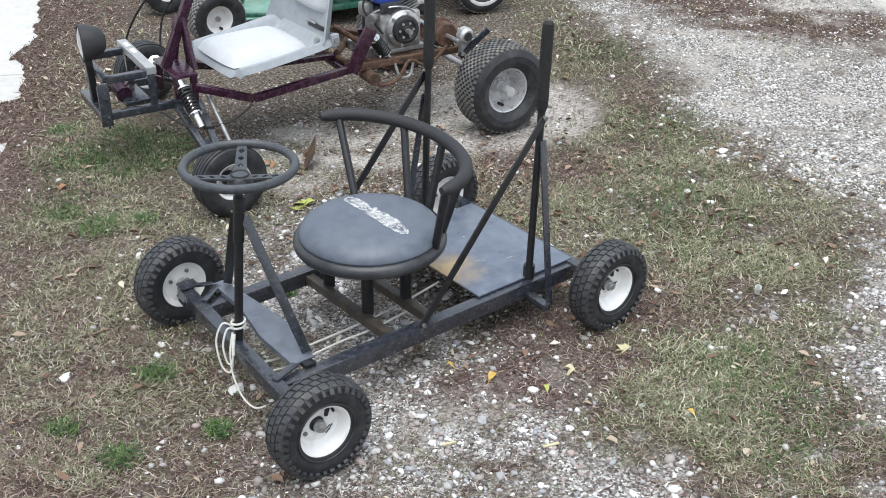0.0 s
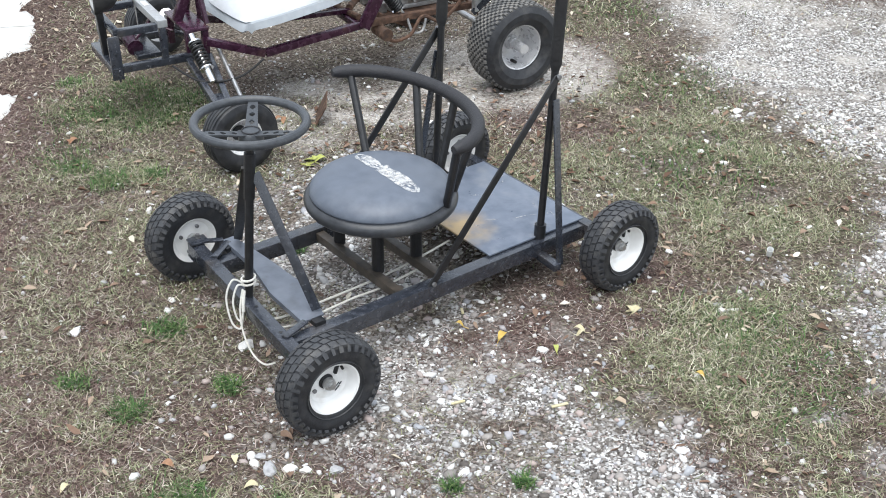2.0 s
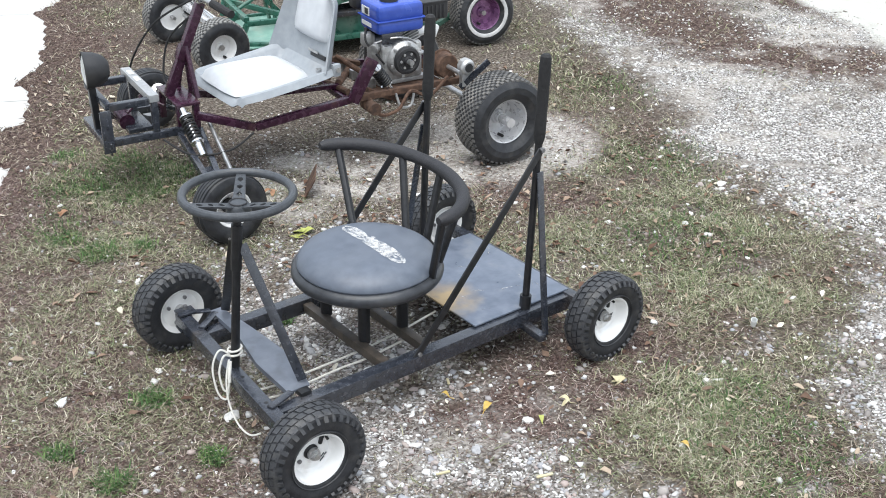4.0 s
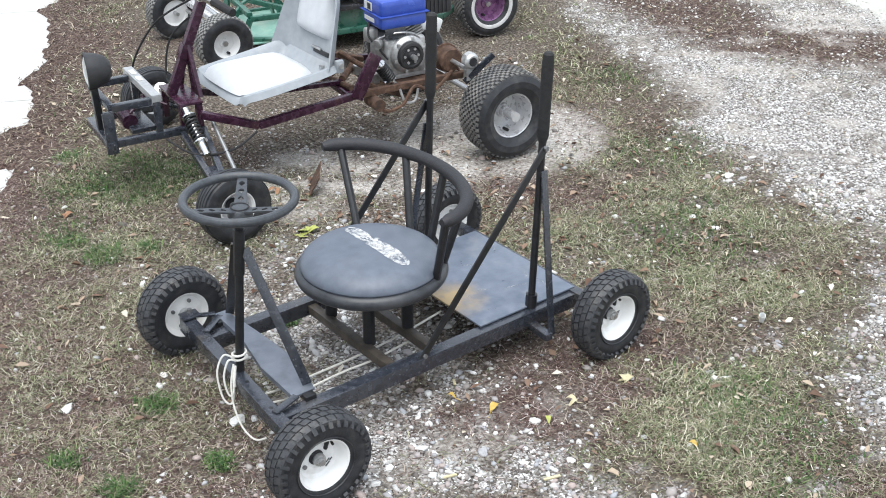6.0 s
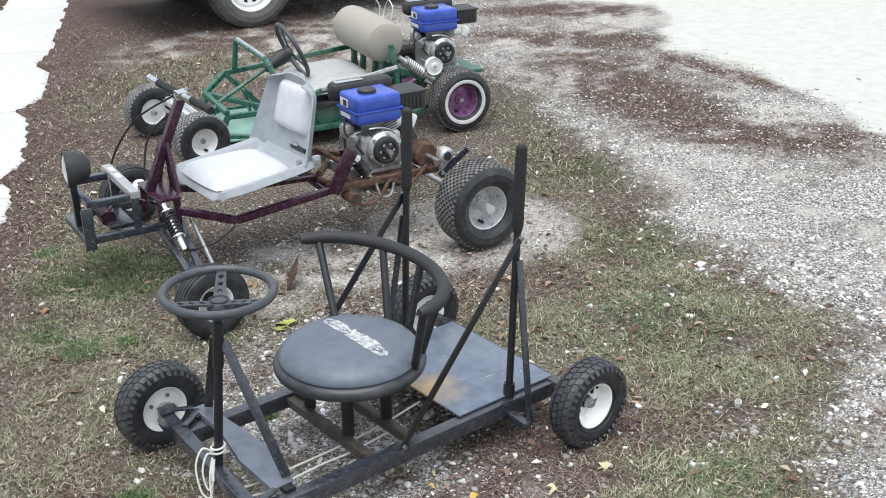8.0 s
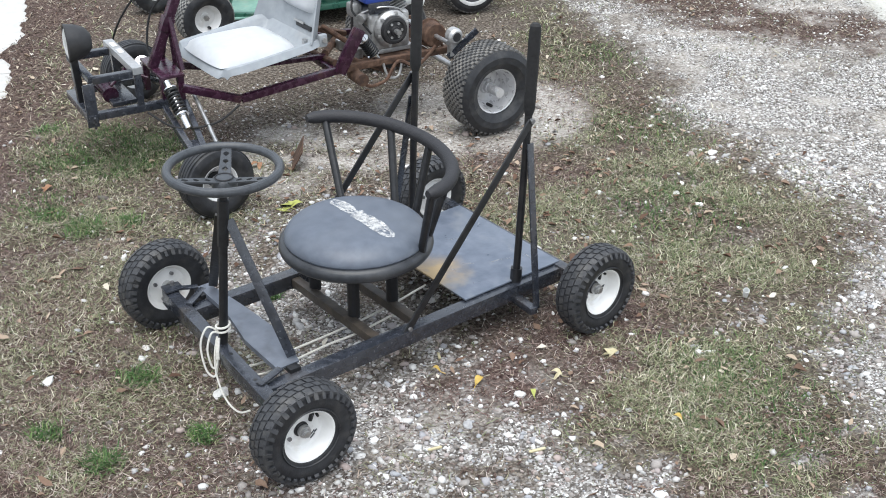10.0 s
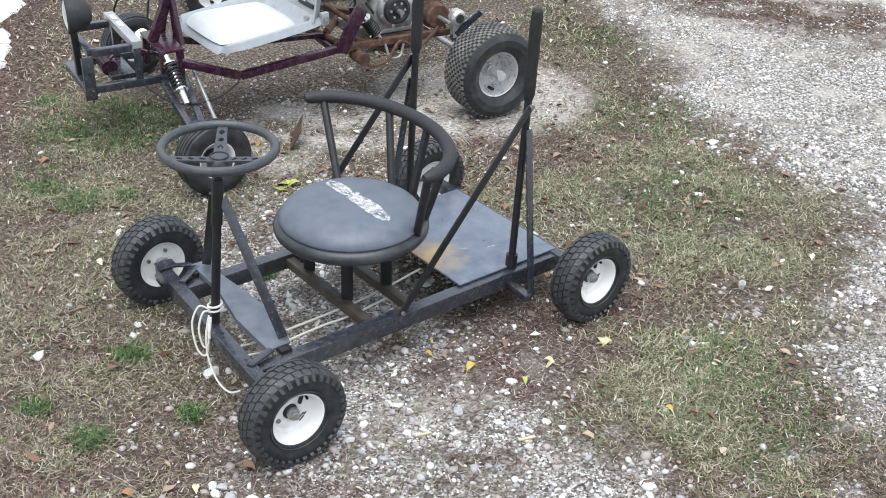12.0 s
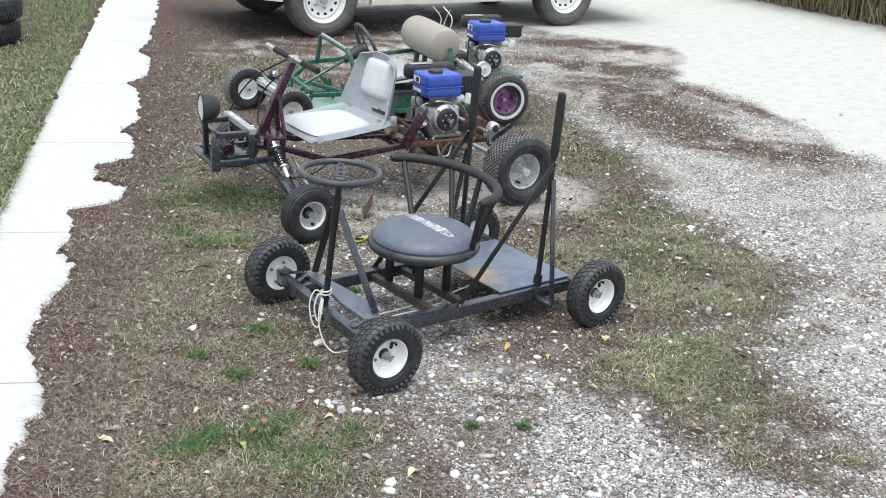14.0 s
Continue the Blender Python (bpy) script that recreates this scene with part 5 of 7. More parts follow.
    bm = box((1.27, c - 0.255, 0.345), (0.05, 0.03, 0.12), None, 0.006, Matrix.Translation((0, 0, 0)))
    lathe([(0.0, -0.024), (0.026, -0.024), (0.036, -0.012), (0.036, 0.02), (0.0, 0.02)], bm, 20, Matrix.Translation((1.27, c - 0.26, 0.375)))
    bearing = part("shaft_bearing", bm, ALLOY, k)
    # Black disc stands in for the dark hole of the bearing.
    part("bearing_hole_shade", lathe([(0.0, -0.0265), (0.019, -0.0265), (0.021, -0.022), (0.0, -0.022)], None, 18, Matrix.Translation((1.27, c - 0.26, 0.375))), PLASTIC, bearing)
    part("shaft_bracket", beam((1.24, c - 0.26, 0.28), (1.37, c - 0.29, 0.395), 0.03, 0.01, up=(0, 1, 0)), GREYBLACK, k)
    chain = [(1.215 + 0.045 * math.cos(a), c - 0.185, 0.365 + 0.045 * math.sin(a)) for a in (math.pi * (1.3 + 0.1 * j) for j in range(-4, 5))]
    part("drive_chain", tube(chain + [(1.33, c - 0.185, 0.22)], 0.006, seg=8), RUST, k)
    for a, b in (((0.80, c - 0.2, 0.33), (0.98, c - 0.19, 0.245)), ((0.70, c + 0.15, 0.40), (0.92, c + 0.10, 0.34))):
        part("engine_strut", beam(a, b, 0.034, 0.022), RUST, k)
    for a, b, r in (((0.72, c - 0.10, 0.34), (0.88, c + 0.12, 0.32), 0.016), ((0.78, c + 0.05, 0.41), (0.93, c - 0.12, 0.30), 0.012), ((0.74, c - 0.16, 0.30), (0.95, c - 0.05, 0.36), 0.010), ((0.70, c + 0.20, 0.30), (0.72, c - 0.20, 0.33), 0.014)):
        part("linkage_rod", tube([a, b], r, seg=10), RUST, k)
    for y in (-0.12, 0.02, 0.14):
        part("clevis", box((0.86, c + y, 0.325), (0.05, 0.035, 0.045), None, 0.006, None), ALLOY, k)
    part("slack_chain", tube(bezier([(0.80, c - 0.24, 0.30), (0.84, c - 0.26, 0.225), (0.93, c - 0.26, 0.235), (1.0, c - 0.24, 0.30), (1.1, c - 0.23, 0.26), (1.2, c - 0.22, 0.33)], 6), 0.008, seg=6), RUST, k)
    coil_shock(k, (0.84, c - 0.19, 0.43), (0.93, c - 0.20, 0.30), 0.024)
    part("strap", tube(bezier([(0.93, c - 0.235, 0.30), (0.95, c - 0.245, 0.24), (1.0, c - 0.24, 0.235), (1.02, c - 0.235, 0.29)], 6), 0.006, seg=6), ALLOY, k)
    # cables
    for p in ([(0.16, c + 0.05, 0.75), (0.02, c + 0.20, 0.62), (-0.06, c + 0.34, 0.40), (-0.02, c + 0.30, 0.30), (0.05, c + 0.15, 0.28)], [(0.165, c - 0.02, 0.73), (0.06, c + 0.12, 0.58), (0.02, c + 0.12, 0.42), (0.03, c + 0.05, 0.38)],
              [(-0.1, c - 0.2, 0.27), (-0.02, c - 0.30, 0.225), (0.12, c - 0.34, 0.23), (0.25, c - 0.28, 0.26)]):
        part("cable", tube(bezier(p, 8), 0.0045, seg=8), GRIP, k)
    return k


purple_kart()


def green_kart():
    k = thing("go_kart", pose(1.5, 3.25, 0, 0, 0, -13), "green tube-frame go-kart with taupe roll backrest and whitewall rear tyres", "go-kart")
    c = 0.33
    turf_wheel(k, pose(-0.025, -0.01, 0.145, 0, 0, 8), 0.150, 0.125, 0.072, WHITE, RUBBER, 36, 7, tread_mat=RUBBER_PALE)
    turf_wheel(k, pose(-0.13, 0.675, 0.145, 0, 0, 188), 0.150, 0.125, 0.072, WHITE, RUBBER, 36, 7, tread_mat=RUBBER_PALE)
    turf_wheel(k, pose(1.485, -0.055, 0.178, 0, 40, 0), 0.180, 0.155, 0.090, MAGENTA, RUBBER, 44, 9, whitewall=True)
    turf_wheel(k, pose(1.485, 0.72, 0.178, 0, 10, 180), 0.180, 0.155, 0.090, MAGENTA, RUBBER, 44, 9, whitewall=True)
    part("rear_axle", tube([(1.485, -0.08, 0.178), (1.485, 0.74, 0.178)], 0.013), STEEL, k)
    part("front_axle", tube([(-0.06, 0.62, 0.155), (0.0, 0.10, 0.155)], 0.012), STEEL, k)
    tubes = []
    for sg in (-1, 1):
        y = lambda v: c + sg * v
        top = [(0.30, y(0.30), 0.320)] if sg > 0 else [(0.48, y(0.30), 0.235), (0.66, y(0.33), 0.320)]
        tubes += [[(0.14, y(0.20), 0.15), (0.16, y(0.22), 0.235 if sg > 0 else 0.215), *top, (1.12, y(0.32), 0.385), (1.30, y(0.30), 0.30)],
                  [(0.05, y(0.20), 0.11), (0.30, y(0.30), 0.10), (1.25, y(0.30), 0.11), (1.55, y(0.22), 0.22)],
                  [top[0], (0.50, y(0.30), 0.11)], [(1.12, y(0.32), 0.385), (1.14, y(0.30), 0.11)], [(1.12, y(0.32), 0.385), (1.10, y(0.30), 0.52)]]
    tubes += [[(0.16, c - 0.22, 0.235), (0.16, c + 0.22, 0.235)], [(0.05, c - 0.20, 0.11), (0.05, c + 0.20, 0.11)], [(0.16, c + 0.22, 0.235), (0.62, c - 0.28, 0.16)], [(1.55, c - 0.22, 0.22), (1.55, c + 0.22, 0.22)],
              [(0.16, c - 0.05, 0.235), (0.05, c - 0.05, 0.11)], [(0.62, c - 0.3, 0.115), (0.62, c + 0.3, 0.115)]]
    for pts in tubes:
        for a, b in zip(pts, pts[1:]):
            part("frame_tube", beam(a, b, 0.028, 0.028), GREEN, k)
    part("side_trim", beam((0.66, c - 0.345, 0.333), (1.12, c - 0.338, 0.402), 0.010, 0.022), SILVER, k, "bare bright metal strip")
    hoop = [(0.36, c + 0.28, 0.33), (0.37, c + 0.25, 0.505), (0.375, c + 0.22, 0.520), (0.40, c - 0.20, 0.500), (0.405, c - 0.25, 0.475), (0.44, c - 0.30, 0.335)]
    part("dash_hoop", tube(hoop, 0.016, seg=12), GREEN, k)
    part("hoop_top", tube([(0.374, c + 0.22, 0.530), (0.398, c - 0.20, 0.511)], 0.010, seg=10), GALV, k, "paint worn to bare metal")
    part("floor_pan", box((0.62, c, 0.096), (1.06, 0.58, 0.008), None, 0.002), MINT, k, "faded mint-green floor pan")
    for x, y in ((0.42, 0.10), (0.46, -0.05), (0.40, 0.16)):
        part("pedal", beam((x, c + y, 0.11), (x - 0.03, c + y, 0.25), 0.05, 0.012, up=(1, 0, 0)), GREEN, k)
    part("front_beam", beam((0.02, c - 0.30, 0.20), (-0.05, c + 0.34, 0.20), 0.04, 0.03), SILVER, k)
    part("front_plate", beam((-0.03, c + 0.32, 0.225), (0.04, c + 0.02, 0.185), 0.06, 0.008), SILVER, k)
    coil_shock(k, (0.05, c + 0.18, 0.29), (-0.03, c + 0.30, 0.17), 0.02)
    part("tie_rod", tube([(0.03, c - 0.27, 0.22), (-0.02, c + 0.30, 0.23)], 0.008), CHROME, k)
    # steering
    part("column", tube([(0.18, c, 0.24), (0.60, c + 0.015, 0.465)], 0.011), GREEN, k)
    part("column_boot", tube([(0.46, c + 0.01, 0.39), (0.56, c + 0.015, 0.445), (0.60, c + 0.015, 0.466)], [0.022, 0.045, 0.035], seg=16), PLASTIC, k)
    w = steering_wheel(k, pose(0.630, c + 0.02, 0.478, 0, 66, 0), 0.162)
    # bench seat and roll
    part("seat_cushion", padded(0.83, c, 0.44, 0.56, 0.055, Matrix.Translation((0, 0, 0.235)) @ Matrix.Rotation(radians(-4), 4, "Y")), CANVAS2, k, "grey vinyl bench cushion", smooth=60)
    part("seat_board", box((0.83, c, 0.225), (0.46, 0.57, 0.03), None, 0.006), GREYBLACK, k)
    part("seat_riser", box((0.83, c, 0.155), (0.40, 0.5, 0.11), None, 0.006), GREEN, k)
    rprof = [(0.0, -0.272), (0.05, -0.271), (0.085, -0.264), (0.105, -0.252), (0.117, -0.228), (0.121, -0.19), (0.120, 0.0), (0.121, 0.18), (0.117, 0.23), (0.105, 0.255), (0.08, 0.268), (0.0, 0.272)]
    part("roll_backrest", lathe(rprof, None, 40, Matrix.Translation((1.09, c + 0.015, 0.525)) @ Matrix.Diagonal((1, 1.06, 1, 1))), CANVAS, k, "rolled taupe foam backrest")
    for y in (-0.22, -0.10, 0.08, 0.22):
        part("backrest_post", beam((1.06, c + y, 0.12), (1.10, c + y, 0.48), 0.03, 0.03), GREEN, k)
    part("backrest_bar", beam((1.10, c - 0.30, 0.43), (1.10, c + 0.30, 0.43), 0.028, 0.028), GREEN, k)
    engine(k, pose(1.475, c - 0.10, 0.300))
    part("engine_plate", box((1.46, c - 0.06, 0.292), (0.34, 0.34, 0.012), None, 0.003), GREEN, k)
    for x, y in ((1.32, -0.2), (1.32, 0.1), (1.6, -0.2), (1.6, 0.1)):
        part("engine_leg", beam((x, c + y, 0.12 if x < 1.5 else 0.2), (x, c + y, 0.286), 0.026, 0.026), GREEN, k)
    part("rear_plate", box((1.66, c - 0.02, 0.29), (0.10, 0.46, 0.02), None, 0.004), GREEN, k)
    coil_shock(k, (1.13, c - 0.335, 0.455), (1.34, c - 0.345, 0.30), 0.027, STEEL, STEEL, 9)
    part("pulley", lathe([(0.0, -0.016), (0.018, -0.018), (0.022, -0.010), (0.042, -0.010), (0.050, -0.016), (0.050, 0.016), (0.0, 0.016)], None, 32, Matrix.Translation((1.335, c - 0.36, 0.385))), WHITEPLASTIC, k, "white round pulley")
    part("pulley_pin", tube([(1.335, c - 0.39, 0.385), (1.335, c - 0.20, 0.385)], 0.008), STEEL, k)
    for p in ([(1.22, c + 0.2, 0.50), (1.27, c + 0.24, 0.62), (1.22, c + 0.29, 0.70)], [(1.25, c + 0.1, 0.50), (1.31, c + 0.14, 0.63), (1.27, c + 0.22, 0.71)], [(1.24, c + 0.16, 0.50), (1.29, c + 0.22, 0.60), (1.32, c + 0.20, 0.69)]):
        part("loose_wire", tube(bezier(p, 6), 0.004, seg=6), STEEL, k)
    return k


CANVAS2 = mat("grey_bench_vinyl", [(0.3, (0.33, 0.33, 0.33)), (0.7, (0.41, 0.41, 0.405))], 0.6, 0, 25, 0.15, 250, second=((0.26, 0.24, 0.22), 5, 0.55, 0.85, 0.5))
green_kart()


# ---- pickup truck and spare tyres ----
TRUCK = mat("cream_truck_paint", [(0.3, (0.60, 0.58, 0.52)), (0.7, (0.68, 0.66, 0.60))], 0.35, 0, 12, 0.05, second=((0.35, 0.30, 0.24), 3, 0.55, 0.85, 0.4))
GLASS = mat("dark_window_glass", [(0.3, (0.02, 0.022, 0.024)), (0.7, (0.03, 0.032, 0.034))], 0.06, 0, 10, 0.0, rough_var=0.02)


def truck_wheel(parent, m):
    w = new("wheel")
    w.parent, w.matrix_local = parent, m
    t = part("tyre", tyre_bm(0.345, 0.215, 0.205, 0.008, 64), RUBBER_OLD, w)
    tagged(part("tread", tread_bm(0.345, 0.215, 60, 5, 0.008, 0.8, 0.03, 0.8), RUBBER_OLD, w), kind="stuff")
    bm = lathe([(0.0, -0.05), (0.055, -0.05), (0.065, -0.02), (0.10, -0.015), (0.165, -0.04), (0.185, -0.02), (0.198, -0.07), (0.212, -0.078), (0.214, -0.070), (0.20, 0.0), (0.2, 0.07), (0.0, 0.07)], None, 48)
    rim = part("rim", bm, WHITE, w, "white painted steel wheel")
    for k in range(12):
        a = 2 * math.pi * k / 12
        part("vent_hole", tube([(0.142 * math.cos(a), -0.034, 0.142 * math.sin(a)), (0.142 * math.cos(a), -0.024, 0.142 * math.sin(a))], 0.016, seg=12), BLACK, w)
    for k in range(5):
        a = 2 * math.pi * k / 5 + 0.3
        part("lug_nut", tube([(0.083 * math.cos(a), -0.036, 0.083 * math.sin(a)), (0.083 * math.cos(a), -0.012, 0.083 * math.sin(a))], 0.011, seg=6), STEEL, w)
    part("hub_cap", lathe([(0.0, -0.075), (0.035, -0.072), (0.045, -0.06), (0.047, -0.03), (0.0, -0.03)], None, 24), ALLOY, w)
    return w


def side_panel(x0, x1, z0, z1, y, arches, thick=0.03):
    """A body side with round wheel cut-outs, as one outline pushed to depth."""
    bm = bmesh.new()
    pts = []
    x = x0
    for cx, cz, r in arches:
        a0 = math.asin(min(1, (cz - z0) / r))
        for j in range(17):
            a = math.pi + a0 - (math.pi + 2 * a0) * j / 16
            pts.append((cx + r * math.cos(a), cz + r * math.sin(a)))
    outline = [(x0, z0 + 0.04)] + pts + [(x1, z0 + 0.04), (x1, z1), (x0, z1)]
    f = bm.faces.new([bm.verts.new((px, y, pz)) for px, pz in outline])
    ex = bmesh.ops.extrude_face_region(bm, geom=[f])
    bmesh.ops.translate(bm, verts=[v for v in ex["geom"] if isinstance(v, bmesh.types.BMVert)], vec=(0, thick, 0))
    bmesh.ops.triangulate(bm, faces=[q for q in bm.faces if len(q.verts) > 4])
    return bm


def pickup():
    k = thing("pickup_truck", pose(3.41, 5.955, 0, 0, 0, -5.6), "cream pickup truck on white steel wheels parked across the drive", "truck")
    wb, tr = 2.74, 1.50
    for x in (0.0, wb):
        truck_wheel(k, pose(x, 0.08, 0.343, 0, 17, 0))
        truck_wheel(k, pose(x, tr - 0.08, 0.343, 0, 40, 180))
        part("axle", tube([(x, 0.15, 0.343), (x, tr - 0.15, 0.343)], 0.045), BLACK, k)
    for y, t in ((-0.03, 0.03), (tr, 0.03)):
        part("body_side", side_panel(-0.75, wb + 1.0, 0.34, 0.95, y, [(0.0, 0.40, 0.43), (wb, 0.40, 0.43)], t), TRUCK, k)
    part("sill", beam((0.46, -0.015, 0.32), (wb - 0.46, -0.015, 0.32), 0.05, 0.07), TRUCK, k)
    for y in (0.33, tr - 0.33):
        part("chassis_rail", beam((-0.7, y, 0.42), (wb + 0.95, y, 0.42), 0.07, 0.12), BLACK, k)
    part("floor", box((wb / 2 + 0.12, tr / 2, 0.52), (wb + 1.7, tr - 0.06, 0.04), None, 0.005), BLACK, k)
    part("bonnet", box((-0.33, tr / 2, 0.99), (0.84, tr + 0.02, 0.10), None, 0.03), TRUCK, k)
    part("front_panel", box((-0.76, tr / 2, 0.68), (0.05, tr, 0.58), None, 0.01), TRUCK, k)
    part("bumper", beam((-0.85, -0.04, 0.48), (-0.85, tr + 0.04, 0.48), 0.09, 0.15), CHROME, k)
    part("cab", box((0.85, tr / 2, 1.16), (1.50, tr, 0.44), None, 0.04), TRUCK, k)
    part("windows", box((0.88, tr / 2, 1.50), (1.30, tr - 0.06, 0.36), None, 0.06), GLASS, k)
    part("roof", box((0.92, tr / 2, 1.71), (1.26, tr - 0.06, 0.07), None, 0.03), TRUCK, k)
    part("tailgate", box((wb + 0.98, tr / 2, 0.66), (0.04, tr, 0.58), None, 0.01), TRUCK, k)
    part("rear_bumper", beam((wb + 1.06, 0.0, 0.46), (wb + 1.06, tr, 0.46), 0.09, 0.14), CHROME, k)
    return k


pickup()


def spare_tyre(x, y, z, turn):
    t = thing("spare_tyre", pose(x, y, z, 90, 0, turn), "worn black road tyre lying flat in a stack on the lawn", "tyre", "stacked tyres")
    c = part("carcass", tyre_bm(0.31, 0.19, 0.19, 0.006, 56), RUBBER, t)
    tagged(part("tread", tread_bm(0.31, 0.19, 56, 4, 0.006, 0.85, 0.04, 0.8), RUBBER, c), kind="stuff")


spare_tyre(0.60, 6.72, 0.105, 0)
spare_tyre(0.62, 6.70, 0.297, 40)


# ---- loose ground cover ----
def island_mat(name, stops, rough=0.85, bump=0.0, translucent=0.0):
    """A surface whose colour differs from piece to piece of a joined mesh."""
    m = bpy.data.materials.new(name)
    m.use_nodes = True
    n, l = m.node_tree.nodes, m.node_tree.links
    b = n["Principled BSDF"]
    b.inputs["Roughness"].default_value = rough
    b.inputs["Specular IOR Level"].default_value = 0.25
    geo = n.new("ShaderNodeNewGeometry")
    ramp = n.new("ShaderNodeValToRGB")
    ramp.color_ramp.interpolation = "LINEAR"
    for k, (p, c) in enumerate(stops):
        e = ramp.color_ramp.elements[k] if k < 2 else ramp.color_ramp.elements.new(p)
        e.position, e.color = p, (*c, 1)
    l.new(geo.outputs["Random Per Island"], ramp.inputs[0])
    co = n.new("ShaderNodeTexCoord")
    t = n.new("ShaderNodeTexNoise")
    t.inputs["Scale"].default_value, t.inputs["Detail"].default_value = 160, 4
    l.new(co.outputs["Object"], t.inputs["Vector"])
    r = n.new("ShaderNodeMapRange")
    r.inputs["To Min"].default_value, r.inputs["To Max"].default_value = 0.72, 1.22
    l.new(t.outputs["Fac"], r.inputs[0])
    mul = n.new("ShaderNodeMixRGB")
    mul.blend_type, mul.inputs[0].default_value = "MULTIPLY", 1.0
    l.new(ramp.outputs[0], mul.inputs[1])
    l.new(r.outputs[0], mul.inputs[2])
    l.new(mul.outputs[0], b.inputs["Base Color"])
    return m


def mesh_from(name, co, tris, material, label, category, smooth=False):
    me = bpy.data.meshes.new(name)
    me.vertices.add(len(co))
    me.vertices.foreach_set("co", np.ascontiguousarray(co, dtype=np.float32).ravel())
    me.loops.add(tris.size)
    me.loops.foreach_set("vertex_index", np.ascontiguousarray(tris, dtype=np.int32).ravel())
    me.polygons.add(len(tris))
    me.polygons.foreach_set("loop_start", np.arange(0, tris.size, 3, dtype=np.int32))
    me.update(calc_edges=True)
    if smooth:
        me.shade_smooth()
    me.materials.append(material)
    return tagged(new(name, me), label, category, kind="stuff")


rng = np.random.default_rng(7)


def scatter(n, chance, area=(-1.75, 4.6, -1.7, 5.4)):
    """Random ground places kept with a chance that depends on the ground there, thinner with distance."""
    x, y = rng.uniform(area[0], area[1], n), rng.uniform(area[2], area[3], n)
    inside, road, litter, grass, gravel, dust = zones(x, y)
    p = chance(x, y, road, litter, grass, gravel, dust) * ~inside
    d = np.hypot(x + 1.3, y + 2.2)
    p = p * np.clip((3.9 / np.maximum(d, 1.5)) ** 1.3, 0.12, 1.0)
    keep = rng.uniform(0, 1, n) < p
    x, y = x[keep], y[keep]
    inside, road, litter, grass, gravel, dust = zones(x, y)
    z = ground_height(x, y) + 0.006 * litter + 0.008 * grass
    return x, y, z


OCTA = (np.array([(1, 0, 0), (-1, 0, 0), (0, 1, 0), (0, -1, 0), (0, 0, 1), (0, 0, -1.0)]), np.array([(0, 2, 4), (2, 1, 4), (1, 3, 4), (3, 0, 4), (2, 0, 5), (1, 2, 5), (3, 1, 5), (0, 3, 5)]))
_f = (1 + 5 ** 0.5) / 2
ICO = (np.array([(-1, _f, 0), (1, _f, 0), (-1, -_f, 0), (1, -_f, 0), (0, -1, _f), (0, 1, _f), (0, -1, -_f), (0, 1, -_f), (_f, 0, -1), (_f, 0, 1), (-_f, 0, -1), (-_f, 0, 1)]) / (1 + _f * _f) ** 0.5,
       np.array([(0, 11, 5), (0, 5, 1), (0, 1, 7), (0, 7, 10), (0, 10, 11), (1, 5, 9), (5, 11, 4), (11, 10, 2), (10, 7, 6), (7, 1, 8), (3, 9, 4), (3, 4, 2), (3, 2, 6), (3, 6, 8), (3, 8, 9), (4, 9, 5), (2, 4, 11), (6, 2, 10), (8, 6, 7), (9, 8, 1)]))


def stones(name, n, sizes, shape, chance, material, label, sink=0.25, smooth=False, area=(-1.75, 4.6, -1.7, 5.4)):
    x, y, z = scatter(n, chance, area)
    k = len(x)
    v, f = shape
    r = np.clip(rng.lognormal(math.log(sizes[0]), sizes[1], k), sizes[2], sizes[3])
    co = v[None] * (1 + rng.uniform(-0.38, 0.30, (k, len(v), 1)))
    co = co * (r[:, None] * np.stack([rng.uniform(0.9, 1.5, k), rng.uniform(0.7, 1.1, k), rng.uniform(0.45, 0.8, k)], 1))[:, None]
    a = rng.uniform(0, 2 * math.pi, k)
    c, s = np.cos(a)[:, None], np.sin(a)[:, None]
    X, Y, Z = co[..., 0] * c - co[..., 1] * s, co[..., 0] * s + co[..., 1] * c, co[..., 2] + rng.uniform(-0.3, 0.3, (k, 1)) * co[..., 0]
    out = np.stack([X + x[:, None], Y + y[:, None], Z + (z + r * 0.6 * (0.5 - sink))[:, None]], -1).reshape(-1, 3)
    tris = (f[None] + (np.arange(k) * len(v))[:, None, None]).reshape(-1, 3)
    return mesh_from(name, out, tris, material, label, "gravel", smooth)


